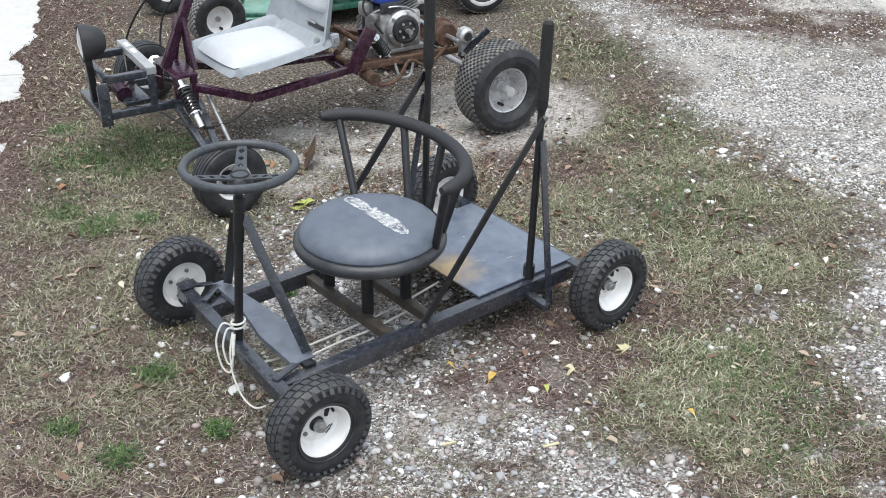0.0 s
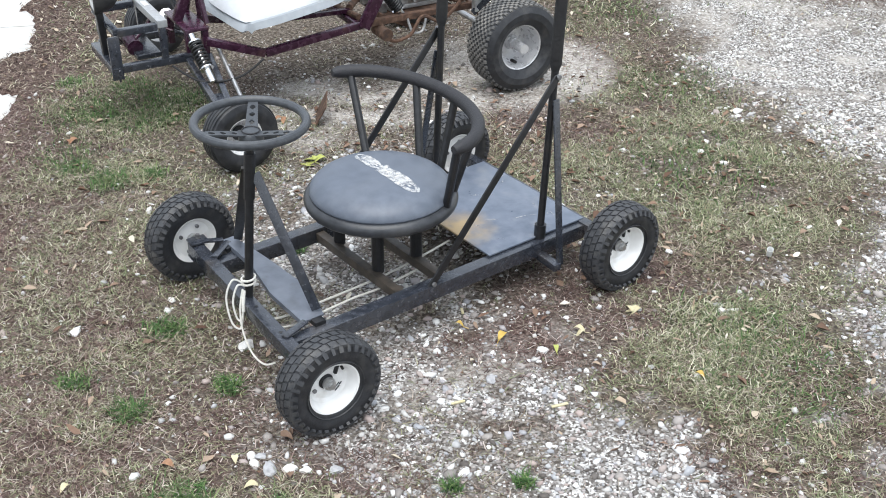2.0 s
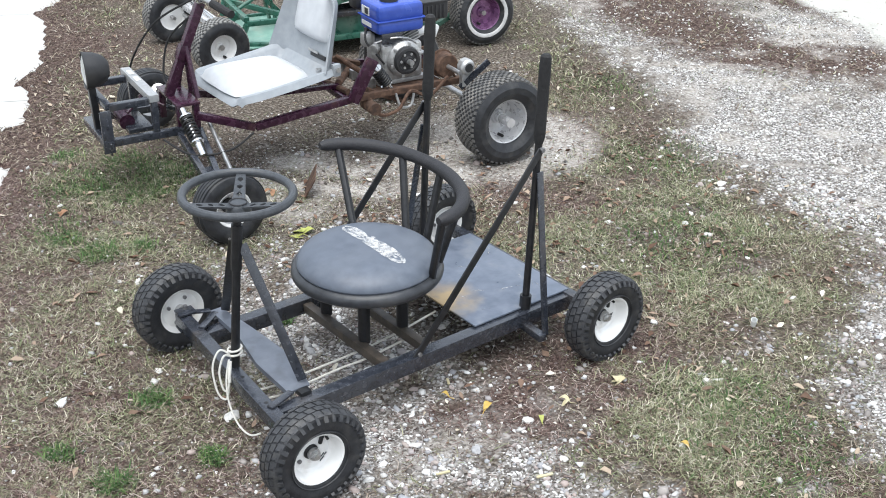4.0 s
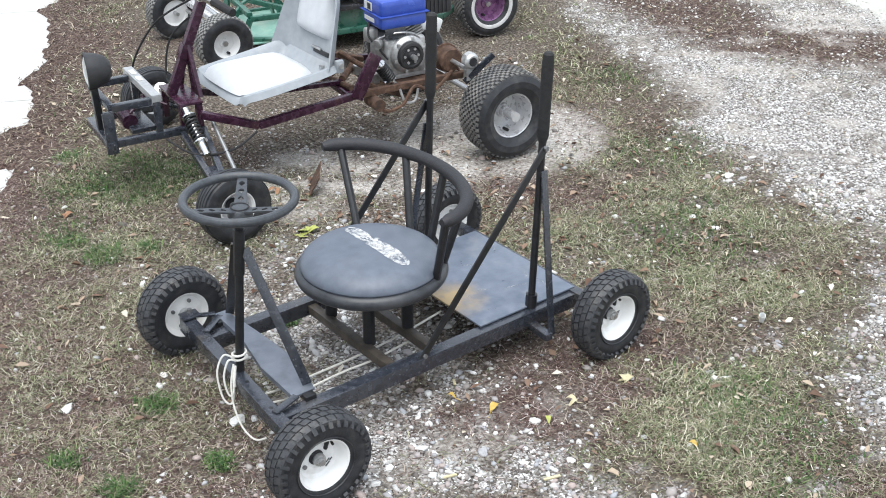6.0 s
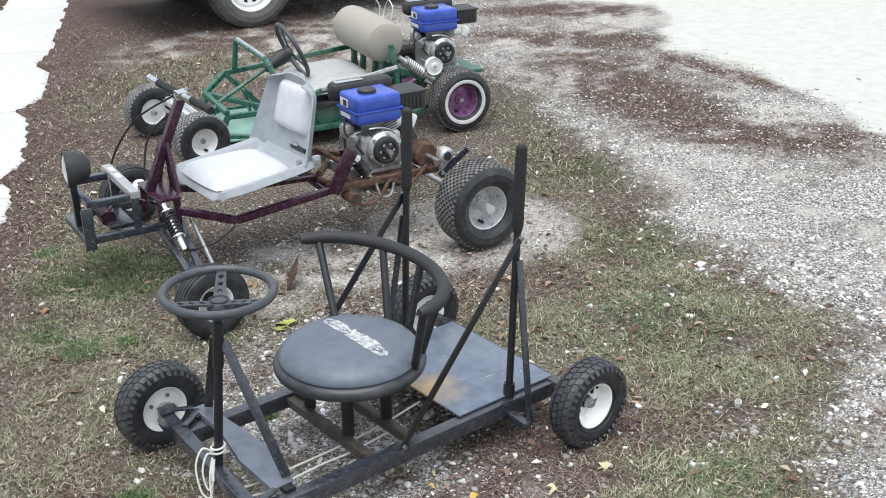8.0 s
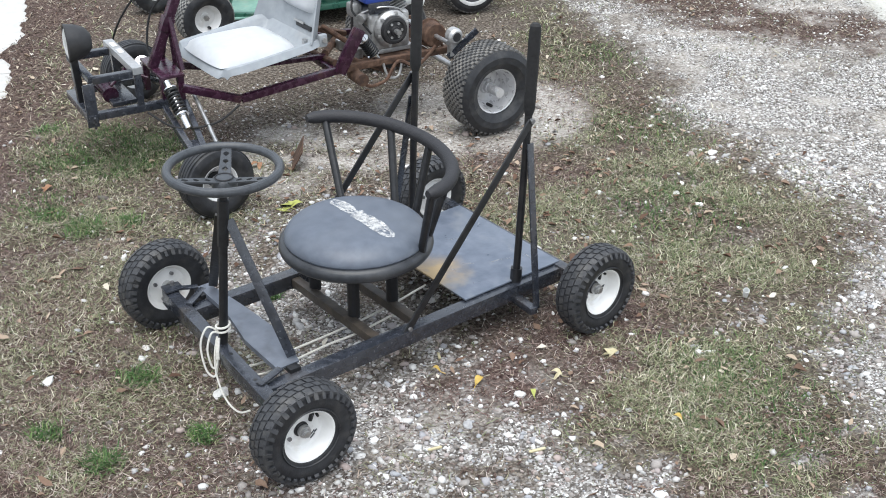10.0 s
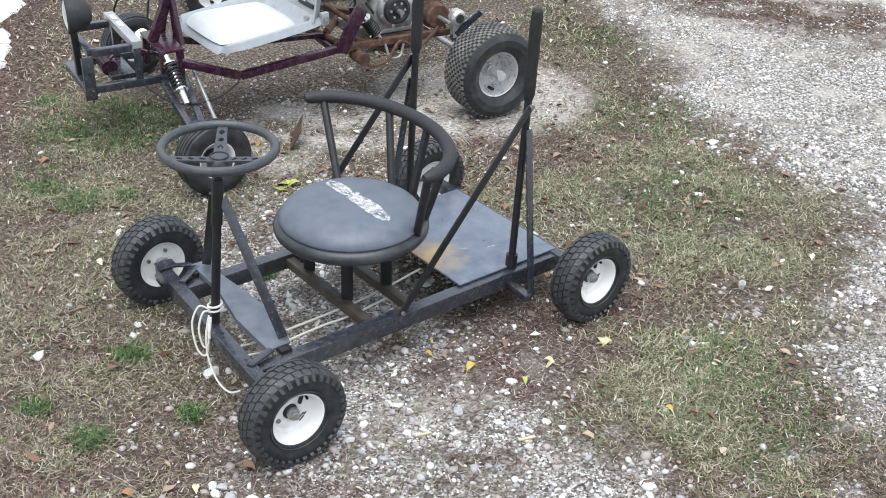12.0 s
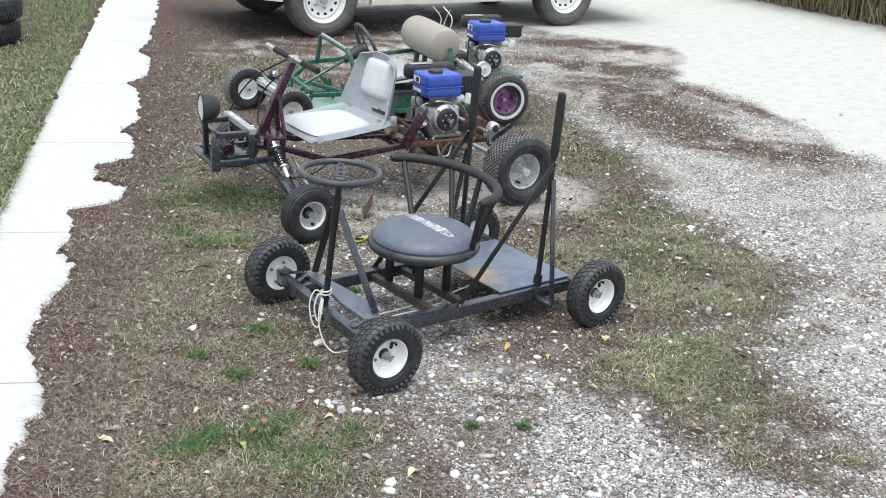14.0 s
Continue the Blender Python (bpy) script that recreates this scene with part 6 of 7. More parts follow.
def blades(name, x, y, z, length, width, lift, material, label, category="grass", curl=0.5):
    """Thin bent blades: a tapering strip of three triangles each, more or less flat on the ground."""
    k = len(x)
    a = rng.uniform(0, 2 * math.pi, k)
    L = length[0] * np.exp(rng.normal(0, length[1], k))
    up = np.clip(rng.normal(lift[0], lift[1], k), 0.02, 1.45)
    d = np.stack([np.cos(a), np.sin(a)], 1)
    side = np.stack([-np.sin(a), np.cos(a)], 1) * (width * rng.uniform(0.6, 1.5, k))[:, None]
    bend = rng.uniform(-curl, curl, k)[:, None] * side / (width + 1e-9) * L[:, None] * 0.5
    base = np.stack([x, y], 1)
    mid = base + d * (L * 0.5 * np.cos(up))[:, None] - bend * 0.15
    tip = base + d * (L * np.cos(up * 0.55))[:, None] + bend
    z1, z2 = z + L * 0.5 * np.sin(up) + 0.001, z + L * np.sin(up) * 0.72 + 0.002
    P = np.stack([np.concatenate([base - side / 2, z[:, None] - 0.001], 1), np.concatenate([base + side / 2, z[:, None] - 0.001], 1), np.concatenate([mid - side * 0.45, z1[:, None]], 1),
                  np.concatenate([mid + side * 0.45, z1[:, None]], 1), np.concatenate([tip, z2[:, None]], 1)], 1)
    tris = (np.array([(0, 1, 3), (0, 3, 2), (2, 3, 4)])[None] + (np.arange(k) * 5)[:, None, None]).reshape(-1, 3)
    return mesh_from(name, P.reshape(-1, 3), tris, material, label, category)


def leaf_flakes(name, x, y, z, size, material, label):
    """Small curled leaves: six-sided outline with a raised mid line."""
    k = len(x)
    t = np.array([(0, 0, 0.0), (0.30, 0.26, 1), (0.68, 0.24, 1), (1, 0, 0.4), (0.68, -0.24, 1), (0.30, -0.26, 1), (0.5, 0, 0.0)])
    tri = np.array([(0, 1, 6), (1, 2, 6), (2, 3, 6), (3, 4, 6), (4, 5, 6), (5, 0, 6)])
    L = np.clip(size[0] * np.exp(rng.normal(0, size[1], k)), 0.008, 0.042)
    curl = rng.uniform(0.02, 0.30, k)
    a, tilt, wide = rng.uniform(0, 2 * math.pi, k), rng.normal(0, 0.22, k), rng.uniform(0.30, 1.1, k)
    u = (t[None, :, 0] - 0.5 + rng.uniform(-0.10, 0.10, (k, 7))) * L[:, None]
    v = (t[None, :, 1] + rng.uniform(-0.10, 0.10, (k, 7))) * (L * wide)[:, None]
    w = t[None, :, 2] * (curl * L)[:, None] + u * tilt[:, None] + rng.uniform(-0.09, 0.09, (k, 7)) * L[:, None]
    c, s = np.cos(a)[:, None], np.sin(a)[:, None]
    P = np.stack([u * c - v * s + x[:, None], u * s + v * c + y[:, None], w + z[:, None] + 0.003 + 0.3 * np.abs(tilt * L)[:, None]], -1)
    tris = (tri[None] + (np.arange(k) * 7)[:, None, None]).reshape(-1, 3)
    return mesh_from(name, P.reshape(-1, 3), tris, material, label, "leaves")


PEBBLE = island_mat("pebble_mix", [(0.0, (0.085, 0.074, 0.066)), (0.14, (0.20, 0.182, 0.170)), (0.32, (0.35, 0.322, 0.302)), (0.42, (0.40, 0.325, 0.298)), (0.56, (0.345, 0.355, 0.378)), (0.72, (0.48, 0.468, 0.452)), (0.88, (0.68, 0.67, 0.655)), (1.0, (0.92, 0.915, 0.905))], 0.75)
STRAW = island_mat("dry_straw", [(0.0, (0.055, 0.038, 0.028)), (0.35, (0.155, 0.120, 0.098)), (0.65, (0.27, 0.232, 0.188)), (0.88, (0.41, 0.37, 0.31)), (1.0, (0.60, 0.565, 0.49))], 0.8)
OLIVE = island_mat("faded_grass", [(0.0, (0.050, 0.064, 0.028)), (0.25, (0.130, 0.162, 0.078)), (0.50, (0.250, 0.282, 0.150)), (0.66, (0.31, 0.285, 0.190)), (0.85, (0.46, 0.448, 0.31)), (1.0, (0.66, 0.63, 0.51))], 0.75)
THATCH = island_mat("brown_thatch", [(0.0, (0.036, 0.024, 0.017)), (0.22, (0.112, 0.078, 0.062)), (0.40, (0.205, 0.158, 0.118)), (0.58, (0.205, 0.232, 0.130)), (0.72, (0.255, 0.262, 0.155)), (0.85, (0.345, 0.272, 0.222)), (1.0, (0.54, 0.475, 0.415))], 0.8)
RUSSET = island_mat("russet_litter", [(0.0, (0.030, 0.016, 0.014)), (0.35, (0.092, 0.054, 0.048)), (0.65, (0.185, 0.122, 0.108)), (0.88, (0.31, 0.24, 0.212)), (1.0, (0.55, 0.48, 0.44))], 0.85)
FRESH = island_mat("fresh_grass", [(0.0, (0.020, 0.052, 0.013)), (0.4, (0.045, 0.105, 0.028)), (0.75, (0.088, 0.170, 0.050)), (1.0, (0.20, 0.25, 0.10))], 0.6)
LEAF = island_mat("dead_leaves", [(0.0, (0.10, 0.060, 0.040)), (0.25, (0.20, 0.130, 0.095)), (0.5, (0.33, 0.25, 0.185)), (0.75, (0.45, 0.37, 0.28)), (0.92, (0.58, 0.52, 0.42)), (1.0, (0.76, 0.72, 0.64))], 0.7)

near = (-2.0, 2.8, -1.9, 2.6)
far = (-1.75, 5.6, -1.7, 6.8)
DRIVE = island_mat("drive_stone_mix", [(0.0, (0.17, 0.145, 0.125)), (0.20, (0.36, 0.335, 0.305)), (0.5, (0.53, 0.505, 0.475)), (0.8, (0.68, 0.665, 0.64)), (1.0, (0.84, 0.83, 0.815))], 0.85)


def patches(x, y, size, seed, lo=0.25):
    """Cloudy patches that thin out one kind of cover and thicken the next."""
    return np.clip(0.55 + 1.3 * fbm(x, y, size, 3, seed), lo, 1)


ON_LEFT = lambda x, y: np.clip((0.45 - x + 0.25 * fbm(x, y, 3.0, 3, 12.0)) / 0.35, 0, 1)
stones("pebbles", 230000, (0.0060, 0.40, 0.0035, 0.018), ICO, lambda x, y, road, litter, grass, gravel, dust: (0.030 + 0.72 * gravel ** 1.4 * patches(x, y, 9, 31)) * (1 - 0.75 * litter) * (1 - 0.8 * grass) * (1 - road), PEBBLE, "angular and rounded pale gravel stones pressed into earth", area=near)
stones("fine_gravel", 270000, (0.0032, 0.35, 0.0018, 0.0058), OCTA, lambda x, y, road, litter, grass, gravel, dust: (0.06 + 0.36 * gravel) * (1 - 0.75 * litter) * (1 - 0.85 * grass) * (1 - road), PEBBLE, "fine pale gravel grit", area=near)
stones("driveway_gravel", 620000, (0.0058, 0.38, 0.0035, 0.013), OCTA, lambda x, y, road, litter, grass, gravel, dust: (0.01 + 0.9 * gravel) * patches(x, y, 4, 81, 0.55) * np.clip(1.25 - 0.22 * np.maximum(y - 1.2, 0), 0.25, 1) * (1 - 0.8 * litter) * (1 - 0.85 * grass) * (1 - road) * ((x > 2.3) | (y > 2.0)), DRIVE, "pale crushed gravel on the drive", area=far)
x, y, z = scatter(330000, lambda x, y, road, litter, grass, gravel, dust: np.clip(0.06 + 0.30 * grass + 0.06 * litter, 0, 1) * (1 - 0.8 * gravel) * (1 - road) * (1 - 0.7 * dust) * patches(x, y, 5, 41, 0.05), near)
blades("dry_straw", x, y, z + 0.002, (0.026, 0.5), 0.0017, (0.14, 0.14), STRAW, "dry tan straw lying on the ground", curl=0.9)
x, y, z = scatter(850000, lambda x, y, road, litter, grass, gravel, dust: np.clip(0.03 + 1.0 * grass, 0, 1) * (1 - road) * (1 - 0.7 * gravel) * patches(x, y, 4.5, 51, 0.05) * np.where(x < 0.1, 0.6, 1.0), near)
blades("thin_grass", x, y, z, (0.020, 0.45), 0.0022, (0.34, 0.28), OLIVE, "thin faded olive grass", curl=0.9)
x, y, z = scatter(900000, lambda x, y, road, litter, grass, gravel, dust: np.clip(0.46 * ON_LEFT(x, y) * (1 - 0.75 * litter) * patches(x, y, 3.6, 97, 0.05) + 0.42 * grass + 0.08 * (1 - gravel), 0, 1) * (1 - 0.85 * dust) * (1 - road) * (1 - 0.9 * gravel) * patches(x, y, 8, 91, 0.2), near)
blades("brown_thatch", x, y, z + 0.001, (0.023, 0.5), 0.0021, (0.17, 0.17), THATCH, "matted brown and olive dead grass", curl=1.0)
x, y, z = scatter(800000, lambda x, y, road, litter, grass, gravel, dust: np.clip(0.10 * (1 - gravel) * (1 - 0.85 * dust) + 0.9 * litter, 0, 1) * (1 - 0.35 * grass) * (1 - road) * (1 - 0.6 * gravel) * patches(x, y, 7, 61, 0.35), near)
blades("russet_litter", x, y, z + 0.001, (0.018, 0.5), 0.0022, (0.16, 0.18), RUSSET, "red-brown dead grass and needles", "litter", curl=0.9)
beyond = lambda x, y: (x > 2.8) | (y > 2.6) | (x < -2.0) | (y < -1.9)
x, y, z = scatter(330000, lambda x, y, road, litter, grass, gravel, dust: np.clip(0.05 + 0.5 * grass + 0.3 * litter, 0, 1) * (1 - 0.85 * gravel) * (1 - road) * (1 - 0.7 * dust) * beyond(x, y), far)
blades("dry_straw", x, y, z + 0.002, (0.024, 0.45), 0.0030, (0.14, 0.16), STRAW, "dry tan straw along the drive")
x, y, z = scatter(380000, lambda x, y, road, litter, grass, gravel, dust: np.clip(0.02 + 0.95 * grass, 0, 1) * (1 - road) * (1 - 0.7 * gravel) * beyond(x, y), far)
blades("thin_grass", x, y, z, (0.028, 0.40), 0.0042, (0.38, 0.30), OLIVE, "thin faded olive grass along the drive")
x, y, z = scatter(380000, lambda x, y, road, litter, grass, gravel, dust: np.clip(0.02 + 0.95 * litter, 0, 1) * (1 - 0.5 * grass) * (1 - road) * beyond(x, y), far)
blades("russet_litter", x, y, z + 0.001, (0.024, 0.45), 0.0042, (0.18, 0.2), island_mat("far_litter", [(0.0, (0.040, 0.027, 0.021)), (0.35, (0.105, 0.074, 0.056)), (0.65, (0.18, 0.138, 0.105)), (0.88, (0.29, 0.24, 0.185)), (1.0, (0.48, 0.42, 0.34))], 0.85), "brown dead grass along the path and drive", "litter")
x, y, z = scatter(60000, lambda x, y, road, litter, grass, gravel, dust: np.clip(0.035 + 0.07 * litter + 0.46 * grass * patches(x, y, 8, 71) * (x > 0.2), 0, 1) * np.where((x > 2.9) | (y > 2.2), 0.8, 1.0) * (1 - 0.9 * road) * (1 - 0.5 * gravel), far)
leaf_flakes("fallen_leaves", x, y, z + 0.005, (0.017, 0.5), LEAF, "small dry fallen leaves in tan and brown")


BROWNLEAF = island_mat("brown_leaves", [(0.0, (0.085, 0.046, 0.030)), (0.4, (0.165, 0.098, 0.068)), (0.75, (0.26, 0.175, 0.125)), (1.0, (0.40, 0.31, 0.235))], 0.7)
x, y, z = scatter(9000, lambda x, y, road, litter, grass, gravel, dust: np.clip(0.55 * blob(x, y, 1.1, 1.25, 0.9, 0.45, -10, 0.8) + 0.45 * blob(x, y, 1.8, 0.8, 0.9, 0.8, 0, 0.8) + 0.12 * litter, 0, 1) * (1 - road), near)
leaf_flakes("brown_leaves", x, y, z + 0.005, (0.025, 0.4), BROWNLEAF, "larger curled brown leaves")


def tufts(name, spots, label):
    """Upright green clumps at given spots: x, y, radius, blades."""
    X, Y = [], []
    for cx, cy, r, n in spots:
        n = int(n * 1.5)
        a, d = rng.uniform(0, 2 * math.pi, n), r * np.sqrt(rng.uniform(0, 1, n)) * rng.uniform(0.5, 1.1, n)
        X.append(cx + d * np.cos(a))
        Y.append(cy + d * np.sin(a))
    X, Y = np.concatenate(X), np.concatenate(Y)
    return blades(name, X, Y, ground_height(X, Y), (0.027, 0.35), 0.0030, (0.95, 0.30), FRESH, label)


tufts("green_tufts", [(0.094, 1.666, 0.10, 420), (0.248, 1.607, 0.06, 200), (0.021, 1.835, 0.09, 220), (-0.177, 0.652, 0.075, 330), (-0.432, 0.355, 0.065, 260), (-0.495, 0.575, 0.06, 160), (-0.16, 0.30, 0.05, 160),
                      (0.36, 2.604, 0.10, 260), (0.555, 2.421, 0.12, 420), (0.48, 2.069, 0.12, 380), (0.38, 0.838, 0.05, 120), (-0.849, -0.039, 0.10, 420), (-0.786, -0.034, 0.10, 420), (-0.513, -0.042, 0.11, 360),
                      (-0.55, -0.40, 0.12, 420), (-0.30, -0.215, 0.05, 120), (-0.341, -0.279, 0.05, 120), (0.085, -0.407, 0.03, 80), (0.241, -0.501, 0.03, 80), (0.62, 2.2, 0.16, 420), (-0.62, -0.22, 0.12, 300),
                      (0.45, 2.35, 0.3, 500), (-0.704, 0.004, 0.08, 300), (-0.616, -0.071, 0.09, 360), (-0.506, -0.069, 0.08, 320), (-0.443, -0.037, 0.05, 160), (-0.487, -0.299, 0.08, 260), (1.1, -0.6, 0.30, 900), (1.9, 0.45, 0.40, 900), (2.45, 1.05, 0.30, 450), (2.9, 1.9, 0.30, 450), (0.45, 2.2, 0.30, 1100), (0.25, 2.3, 0.20, 450), (0.7, 2.0, 0.2, 350), (1.25, -0.35, 0.2, 350), (0.05, 1.95, 0.2, 200)], "bright green clumps of grass")
# lawn beyond the path, tan grass beside the parked truck, and the reedy bank across the road
n = 45000
s_, o_ = rng.uniform(-2.5, 9.0, n), 0.06 - rng.exponential(0.5, n)
X, Y = PAVE_O[0] + PAVE_D[0] * s_ + PAVE_N[0] * o_, PAVE_O[1] + PAVE_D[1] * s_ + PAVE_N[1] * o_
blades("lawn", X, Y, ground_height(X, Y), (0.040, 0.35), 0.0045, (0.60, 0.3), island_mat("lawn_grass", [(0.0, (0.055, 0.105, 0.032)), (0.5, (0.125, 0.200, 0.068)), (0.8, (0.23, 0.275, 0.12)), (1.0, (0.42, 0.40, 0.25))], 0.75), "faded green lawn grass")
n = 3600
X, Y = rng.normal(2.4, 0.5, n), rng.normal(4.95, 0.4, n)
clear = ~zones(X, Y)[0]
X, Y = X[clear], Y[clear]
blades("tan_grass", X, Y, ground_height(X, Y), (0.050, 0.4), 0.0030, (0.65, 0.35), island_mat("tan_stems", [(0.0, (0.13, 0.10, 0.075)), (0.5, (0.25, 0.205, 0.155)), (1.0, (0.42, 0.37, 0.29))], 0.85), "taller tan dry grass")
n = 26000
X, Y = 9.75 + rng.exponential(0.9, n), rng.uniform(1.0, 16.0, n)
blades("reed_bank", X, Y, 0.25 * np.clip((X - 9.6) / 1.5, 0, 1), (0.50, 0.35), 0.014, (1.15, 0.25), island_mat("reed_stems", [(0.0, (0.12, 0.10, 0.06)), (0.5, (0.26, 0.22, 0.14)), (1.0, (0.42, 0.37, 0.26))], 0.85), "tall dry roadside grass")


# single leaves, stones and scraps that stand out
def flat_leaf(name, x, y, size, turn, colour_mat, label, lobes=1):
    bm = bmesh.new()
    for k in range(lobes):
        a = radians(turn + (k - (lobes - 1) / 2) * 52)
        L = size * (1.0 if k == (lobes - 1) // 2 else 0.8)
        d, sd = Vector((math.cos(a), math.sin(a), 0)), Vector((-math.sin(a), math.cos(a), 0))
        left, mid, right = [], [], []
        for j in range(7):
            t = j / 6
            w = 0.26 * L * math.sin(math.pi * min(1, t * 0.96 + 0.03)) ** 0.8
            zc = 0.012 + 0.10 * L * math.sin(math.pi * t) + 0.012 * math.sin(3 * t + k)
            mid.append(bm.verts.new(d * (L * t) + Vector((0, 0, zc))))
            left.append(bm.verts.new(d * (L * t) + sd * w + Vector((0, 0, zc + 0.12 * w))))
            right.append(bm.verts.new(d * (L * t) - sd * w + Vector((0, 0, zc + 0.05 * w))))
        for j in range(6):
            bm.faces.new((left[j], mid[j], mid[j + 1], left[j + 1]))
            bm.faces.new((mid[j], right[j], right[j + 1], mid[j + 1]))
    tube([(0, 0, 0.012), Vector((-0.5 * size * math.cos(radians(turn + 12)), -0.5 * size * math.sin(radians(turn + 12)), 0.007))], 0.0012, bm, 5)
    ob = part(name, bm, colour_mat, smooth=60)
    ob.location = (x, y, float(ground_height(np.array([x]), np.array([y]))[0]) - 0.004)
    return tagged(ob, label, "leaf")


def single_stone(x, y, r, material, label, seed):
    bm = bmesh.new()
    bmesh.ops.create_icosphere(bm, subdivisions=2, radius=1.0)
    rs = random.Random(seed)
    off = Vector((rs.uniform(0, 9), rs.uniform(0, 9), rs.uniform(0, 9)))
    for v in bm.verts:
        v.co *= 1 + 0.42 * noise.noise(v.co * 1.7 + off)
        v.co = Vector((v.co.x * r * 1.25, v.co.y * r * 0.9, v.co.z * r * 0.62))
    ob = part("stone", bm, material, smooth=22)
    ob.location, ob.rotation_euler = (x, y, r * 0.30), (0, 0, rs.uniform(0, 6))
    return tagged(ob, label, "stone")


LEAF_YELLOW = mat("yellow_leaf", [(0.3, (0.46, 0.30, 0.06)), (0.7, (0.58, 0.42, 0.12))], 0.7, 0, 60, 0.3)
LEAF_PALE = mat("pale_leaf", [(0.3, (0.48, 0.42, 0.25)), (0.7, (0.60, 0.55, 0.38))], 0.75, 0, 60, 0.3)
LEAF_BROWN = mat("brown_leaf", [(0.3, (0.26, 0.13, 0.07)), (0.7, (0.38, 0.22, 0.13))], 0.75, 0, 60, 0.3)
LEAF_GREEN = mat("yellow_green_leaf", [(0.3, (0.32, 0.36, 0.08)), (0.7, (0.45, 0.45, 0.14))], 0.65, 0, 60, 0.3)
CHALK = mat("white_stone", [(0.3, (0.56, 0.55, 0.52)), (0.7, (0.72, 0.71, 0.69))], 0.8, 0, 80, 0.4, second=((0.4, 0.37, 0.32), 30, 0.55, 0.8, 0.5))
GREYSTONE = mat("grey_stone", [(0.3, (0.30, 0.30, 0.31)), (0.7, (0.42, 0.42, 0.43))], 0.8, 0, 80, 0.4)
for x, y, size, turn, m, lab, lobes in ((0.589, 0.012, 0.045, 20, LEAF_YELLOW, "orange-yellow fallen leaf on gravel", 1), (1.011, -0.125, 0.055, 80, LEAF_PALE, "pale yellow lobed maple leaf on dry grass", 4), (0.686, -0.138, 0.030, 60, LEAF_GREEN, "small yellow-green leaf on gravel", 1),
                                       (0.826, -0.111, 0.040, 140, LEAF_PALE, "pale curled leaf on earth", 2), (0.553, 0.133, 0.030, 120, LEAF_YELLOW, "small yellow leaf under the kart", 1), (0.936, -0.486, 0.034, 100, LEAF_YELLOW, "small yellow leaf in grass", 1),
                                       (-1.049, 0.145, 0.060, 60, LEAF_PALE, "pale compound leaf on russet litter", 5), (-0.61, -0.061, 0.045, 10, LEAF_BROWN, "brown curled leaf in grass", 1), (-0.533, -0.039, 0.045, 70, LEAF_BROWN, "brown curled leaf by green tufts", 1),
                                       (-0.977, -0.104, 0.040, 30, LEAF_BROWN, "brown leaf on litter", 1), (-0.664, -0.141, 0.040, 90, LEAF_GREEN, "yellow-green leaf by green tufts", 1), (0.791, 1.349, 0.070, 100, LEAF_GREEN, "yellow-green weed leaves in gravel", 5),
                                       (-0.290, 0.031, 0.034, 250, LEAF_PALE, "pale yellow leaf at the gravel edge", 1), (-0.330, -0.092, 0.040, 330, LEAF_PALE, "pale yellow oval leaf on gravel", 1), (-0.703, 0.164, 0.034, 20, LEAF_PALE, "cream leaf on brown thatch", 1), (-0.455, 0.116, 0.042, 300, LEAF_BROWN, "pinkish brown leaf on thatch", 1),
                                       (-0.30, -0.56, 0.050, 20, LEAF_PALE, "pale yellow leaf among stones", 1), (0.10, 2.05, 0.05, 40, LEAF_BROWN, "rust-brown leaf in grass", 2), (0.9, 1.75, 0.05, 200, LEAF_BROWN, "brown leaf under the purple kart", 2)):
    flat_leaf("fallen_leaf", x, y, size, turn, m, lab, lobes)
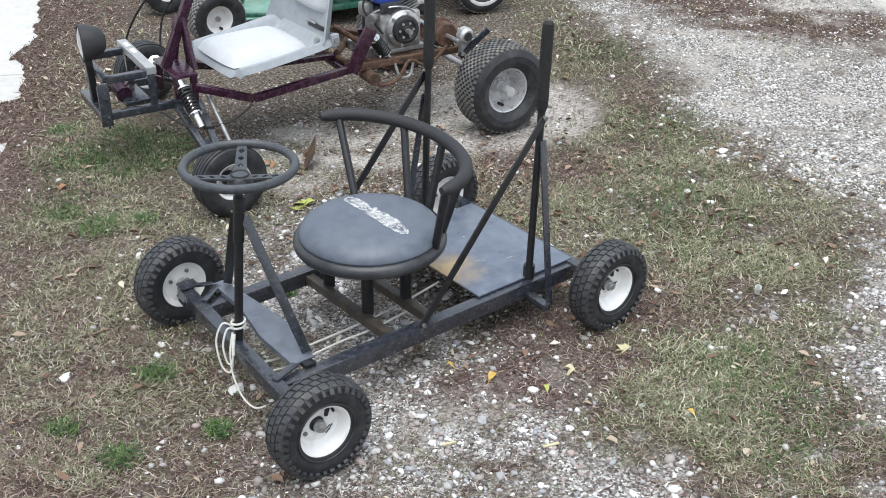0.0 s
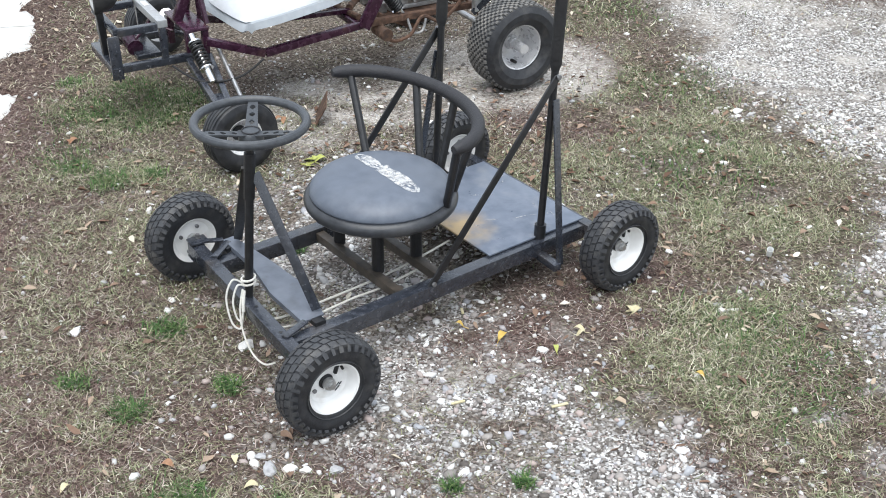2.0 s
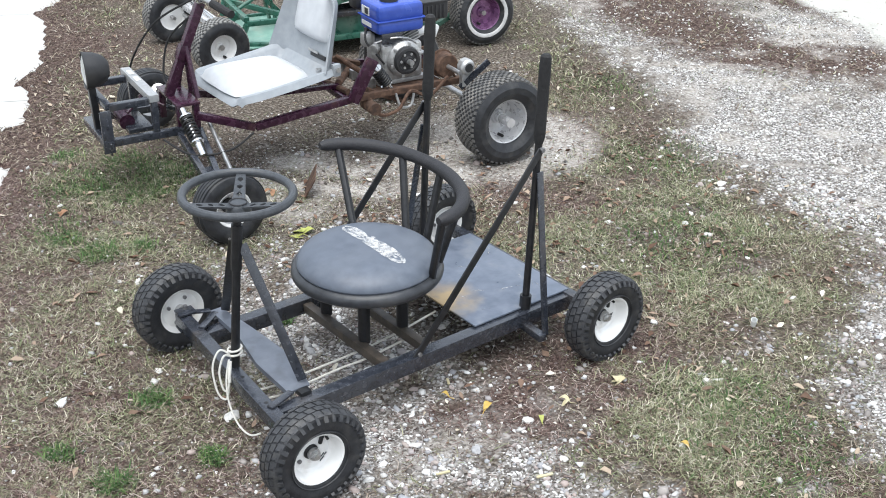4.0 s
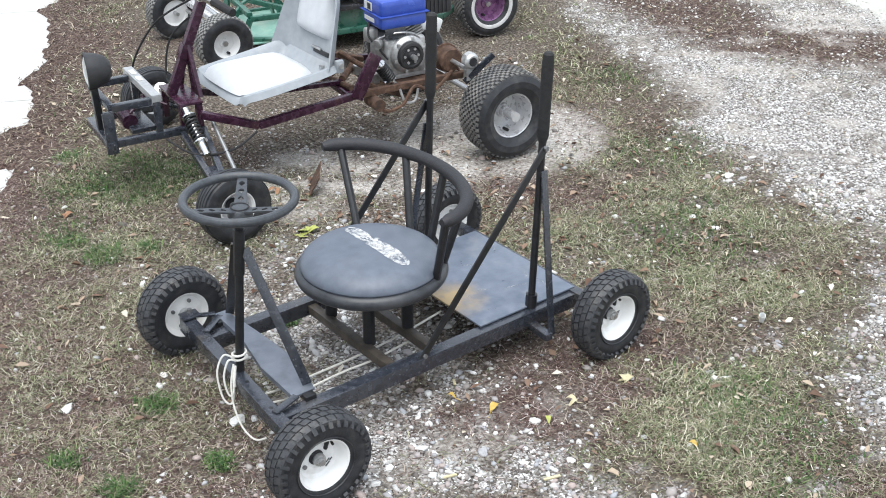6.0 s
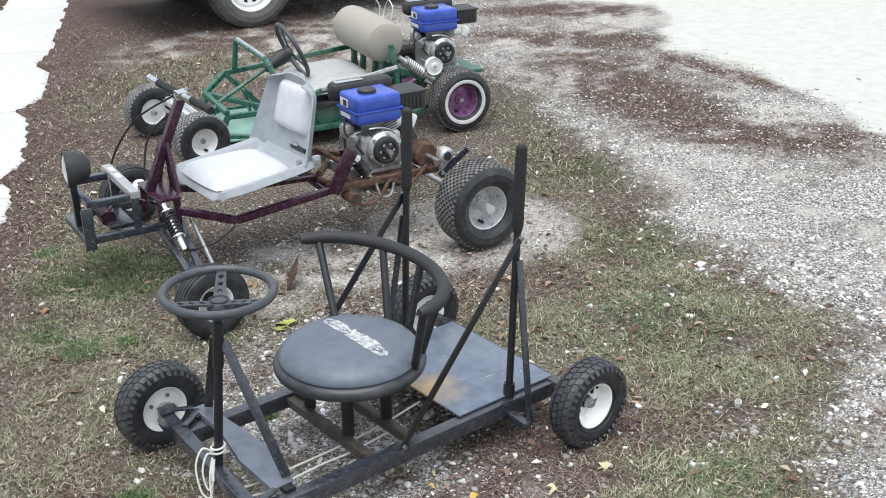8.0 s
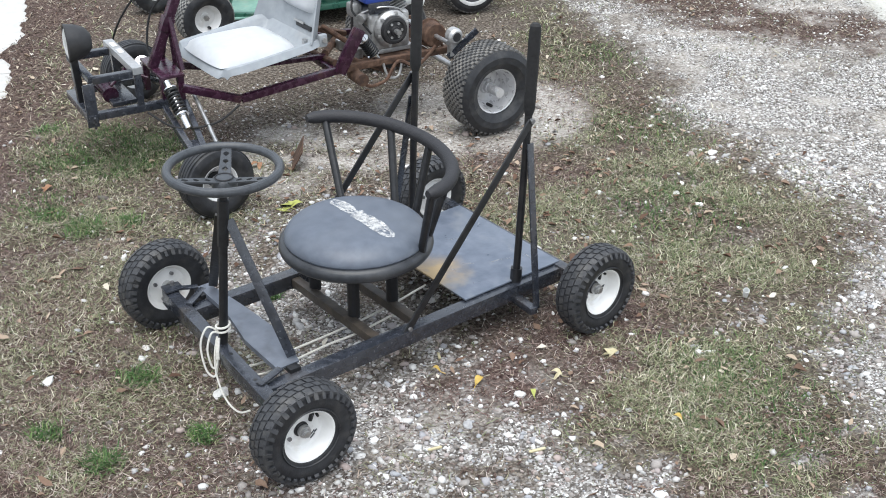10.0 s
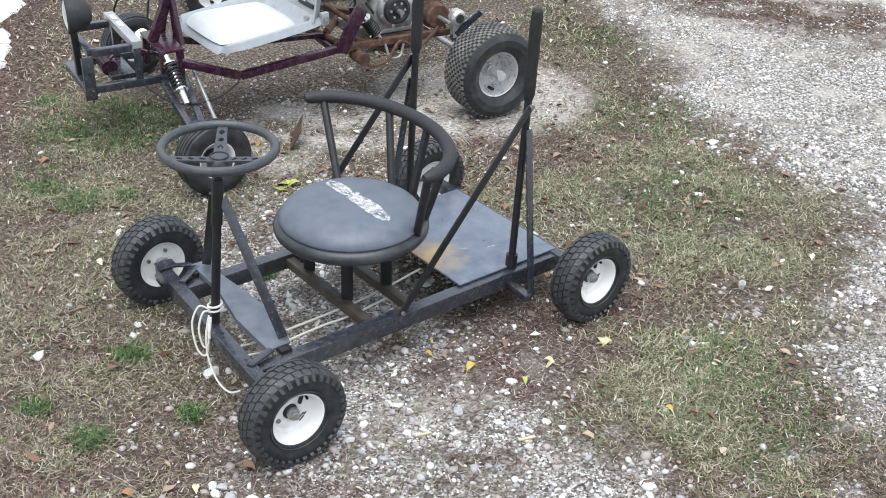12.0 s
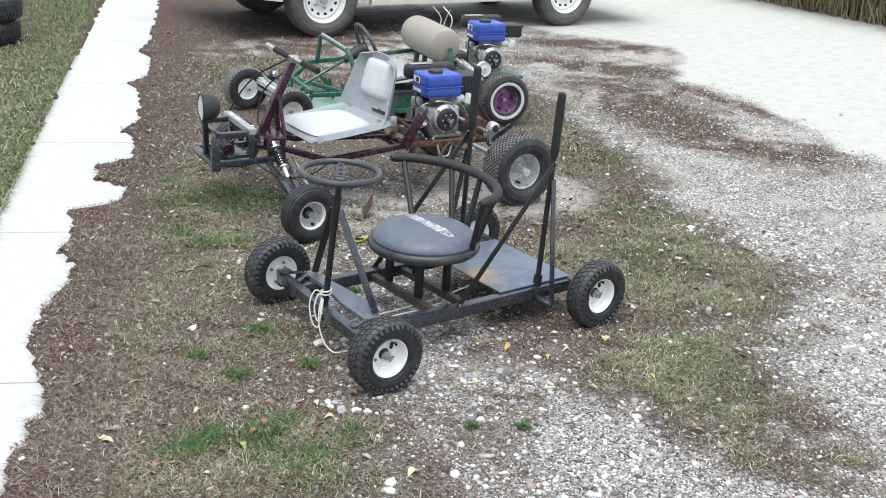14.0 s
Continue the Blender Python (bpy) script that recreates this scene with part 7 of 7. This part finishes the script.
for k, (x, y, r, m, lab) in enumerate(((0.661, -0.10, 0.015, CHALK, "white pebble on gravel"), (-0.084, 0.797, 0.014, CHALK, "white pebble in grass"), (-0.021, 0.442, 0.022, CHALK, "white broken stone under the front axle"), (-0.374, -0.563, 0.021, CHALK, "large pale stone at gravel edge"),
                                       (-0.162, -0.629, 0.019, CHALK, "pale angular stone on gravel"), (-0.40, -0.60, 0.018, CHALK, "small pale stone on gravel"), (1.807, 0.706, 0.018, CHALK, "white chip in grass"), (1.83, 0.69, 0.010, CHALK, "small white chip in grass"),
                                       (0.45, -0.12, 0.016, GREYSTONE, "blue-grey stone on gravel"), (1.26, -0.255, 0.014, GREYSTONE, "grey pebble in grass"), (2.05, 0.52, 0.014, CHALK, "white chip in grass"), (-0.20, -0.10, 0.016, CHALK, "pale stone near the front wheel"),
                                       (-0.24, -0.06, 0.014, GREYSTONE, "grey stone near the front wheel"), (0.62, -0.30, 0.012, CHALK, "white pebble on gravel"), (-0.17, -0.13, 0.013, CHALK, "white pebble near the front wheel"),
                                       (-0.254, 0.003, 0.014, CHALK, "white broken stone at gravel edge"), (-0.236, -0.012, 0.013, GREYSTONE, "grey stone at gravel edge"), (-0.262, -0.028, 0.013, CHALK, "white stone in a small cluster"), (-0.243, -0.074, 0.019, GREYSTONE, "flat blue-grey stone on gravel"),
                                       (2.464, 0.688, 0.020, CHALK, "large white chip at the drive edge"), (2.042, 0.399, 0.015, CHALK, "white chip in grass"), (-0.111, -0.175, 0.014, GREYSTONE, "grey pebble near the front wheel"))):
    single_stone(x, y, r, m, lab, k)
bm = tube([(0, 0, 0.010), (0.058, -0.030, 0.008)], 0.006, seg=8)
box((0.0, 0.0, 0.011), (0.016, 0.020, 0.016), bm, 0.004)
ob = tagged(part("bolt", bm, CHALK), "pale weathered bolt lying in grass", "bolt")
ob.location = (1.237, -0.286, 0.0)
bm = lathe([(0.0, 0.0), (0.008, 0.0), (0.011, 0.036), (0.0098, 0.036), (0.007, 0.003), (0.0, 0.003)], None, 14, Matrix.Rotation(radians(90), 4, "X"))
ob = tagged(part("plastic_cup", bm, WHITEPLASTIC), "tiny white plastic cup leaning in grass", "cup")
ob.location, ob.rotation_euler = (1.63, -0.153, 0.004), (0.25, -0.3, 0)
for x, y, turn, L in ((1.184, -0.217, 30, 0.035), (0.524, -0.327, -15, 0.05), (0.309, -0.149, 160, 0.04), (0.60, 0.20, 60, 0.03)):
    ob = tagged(part("wood_chip", box((0, 0, 0.006), (L, 0.008, 0.005), None, 0.001), LEAF_PALE), "pale splinter of wood on gravel", "wood chip")
    ob.location, ob.rotation_euler = (x, y, 0.002), (0.05, 0.04, radians(turn))
bm = loft([[(0, 0, 0.0), (0.0, 0.16, 0.0)], [(0.05, 0.0, 0.09), (0.05, 0.15, 0.10)]], 0.004)
ob = tagged(part("rusty_plate", bm, RUST), "rusty bent scrap plate by the purple kart", "scrap metal")
ob.location, ob.rotation_euler = (0.96, 1.62, 0.0), (0, 0, radians(-35))
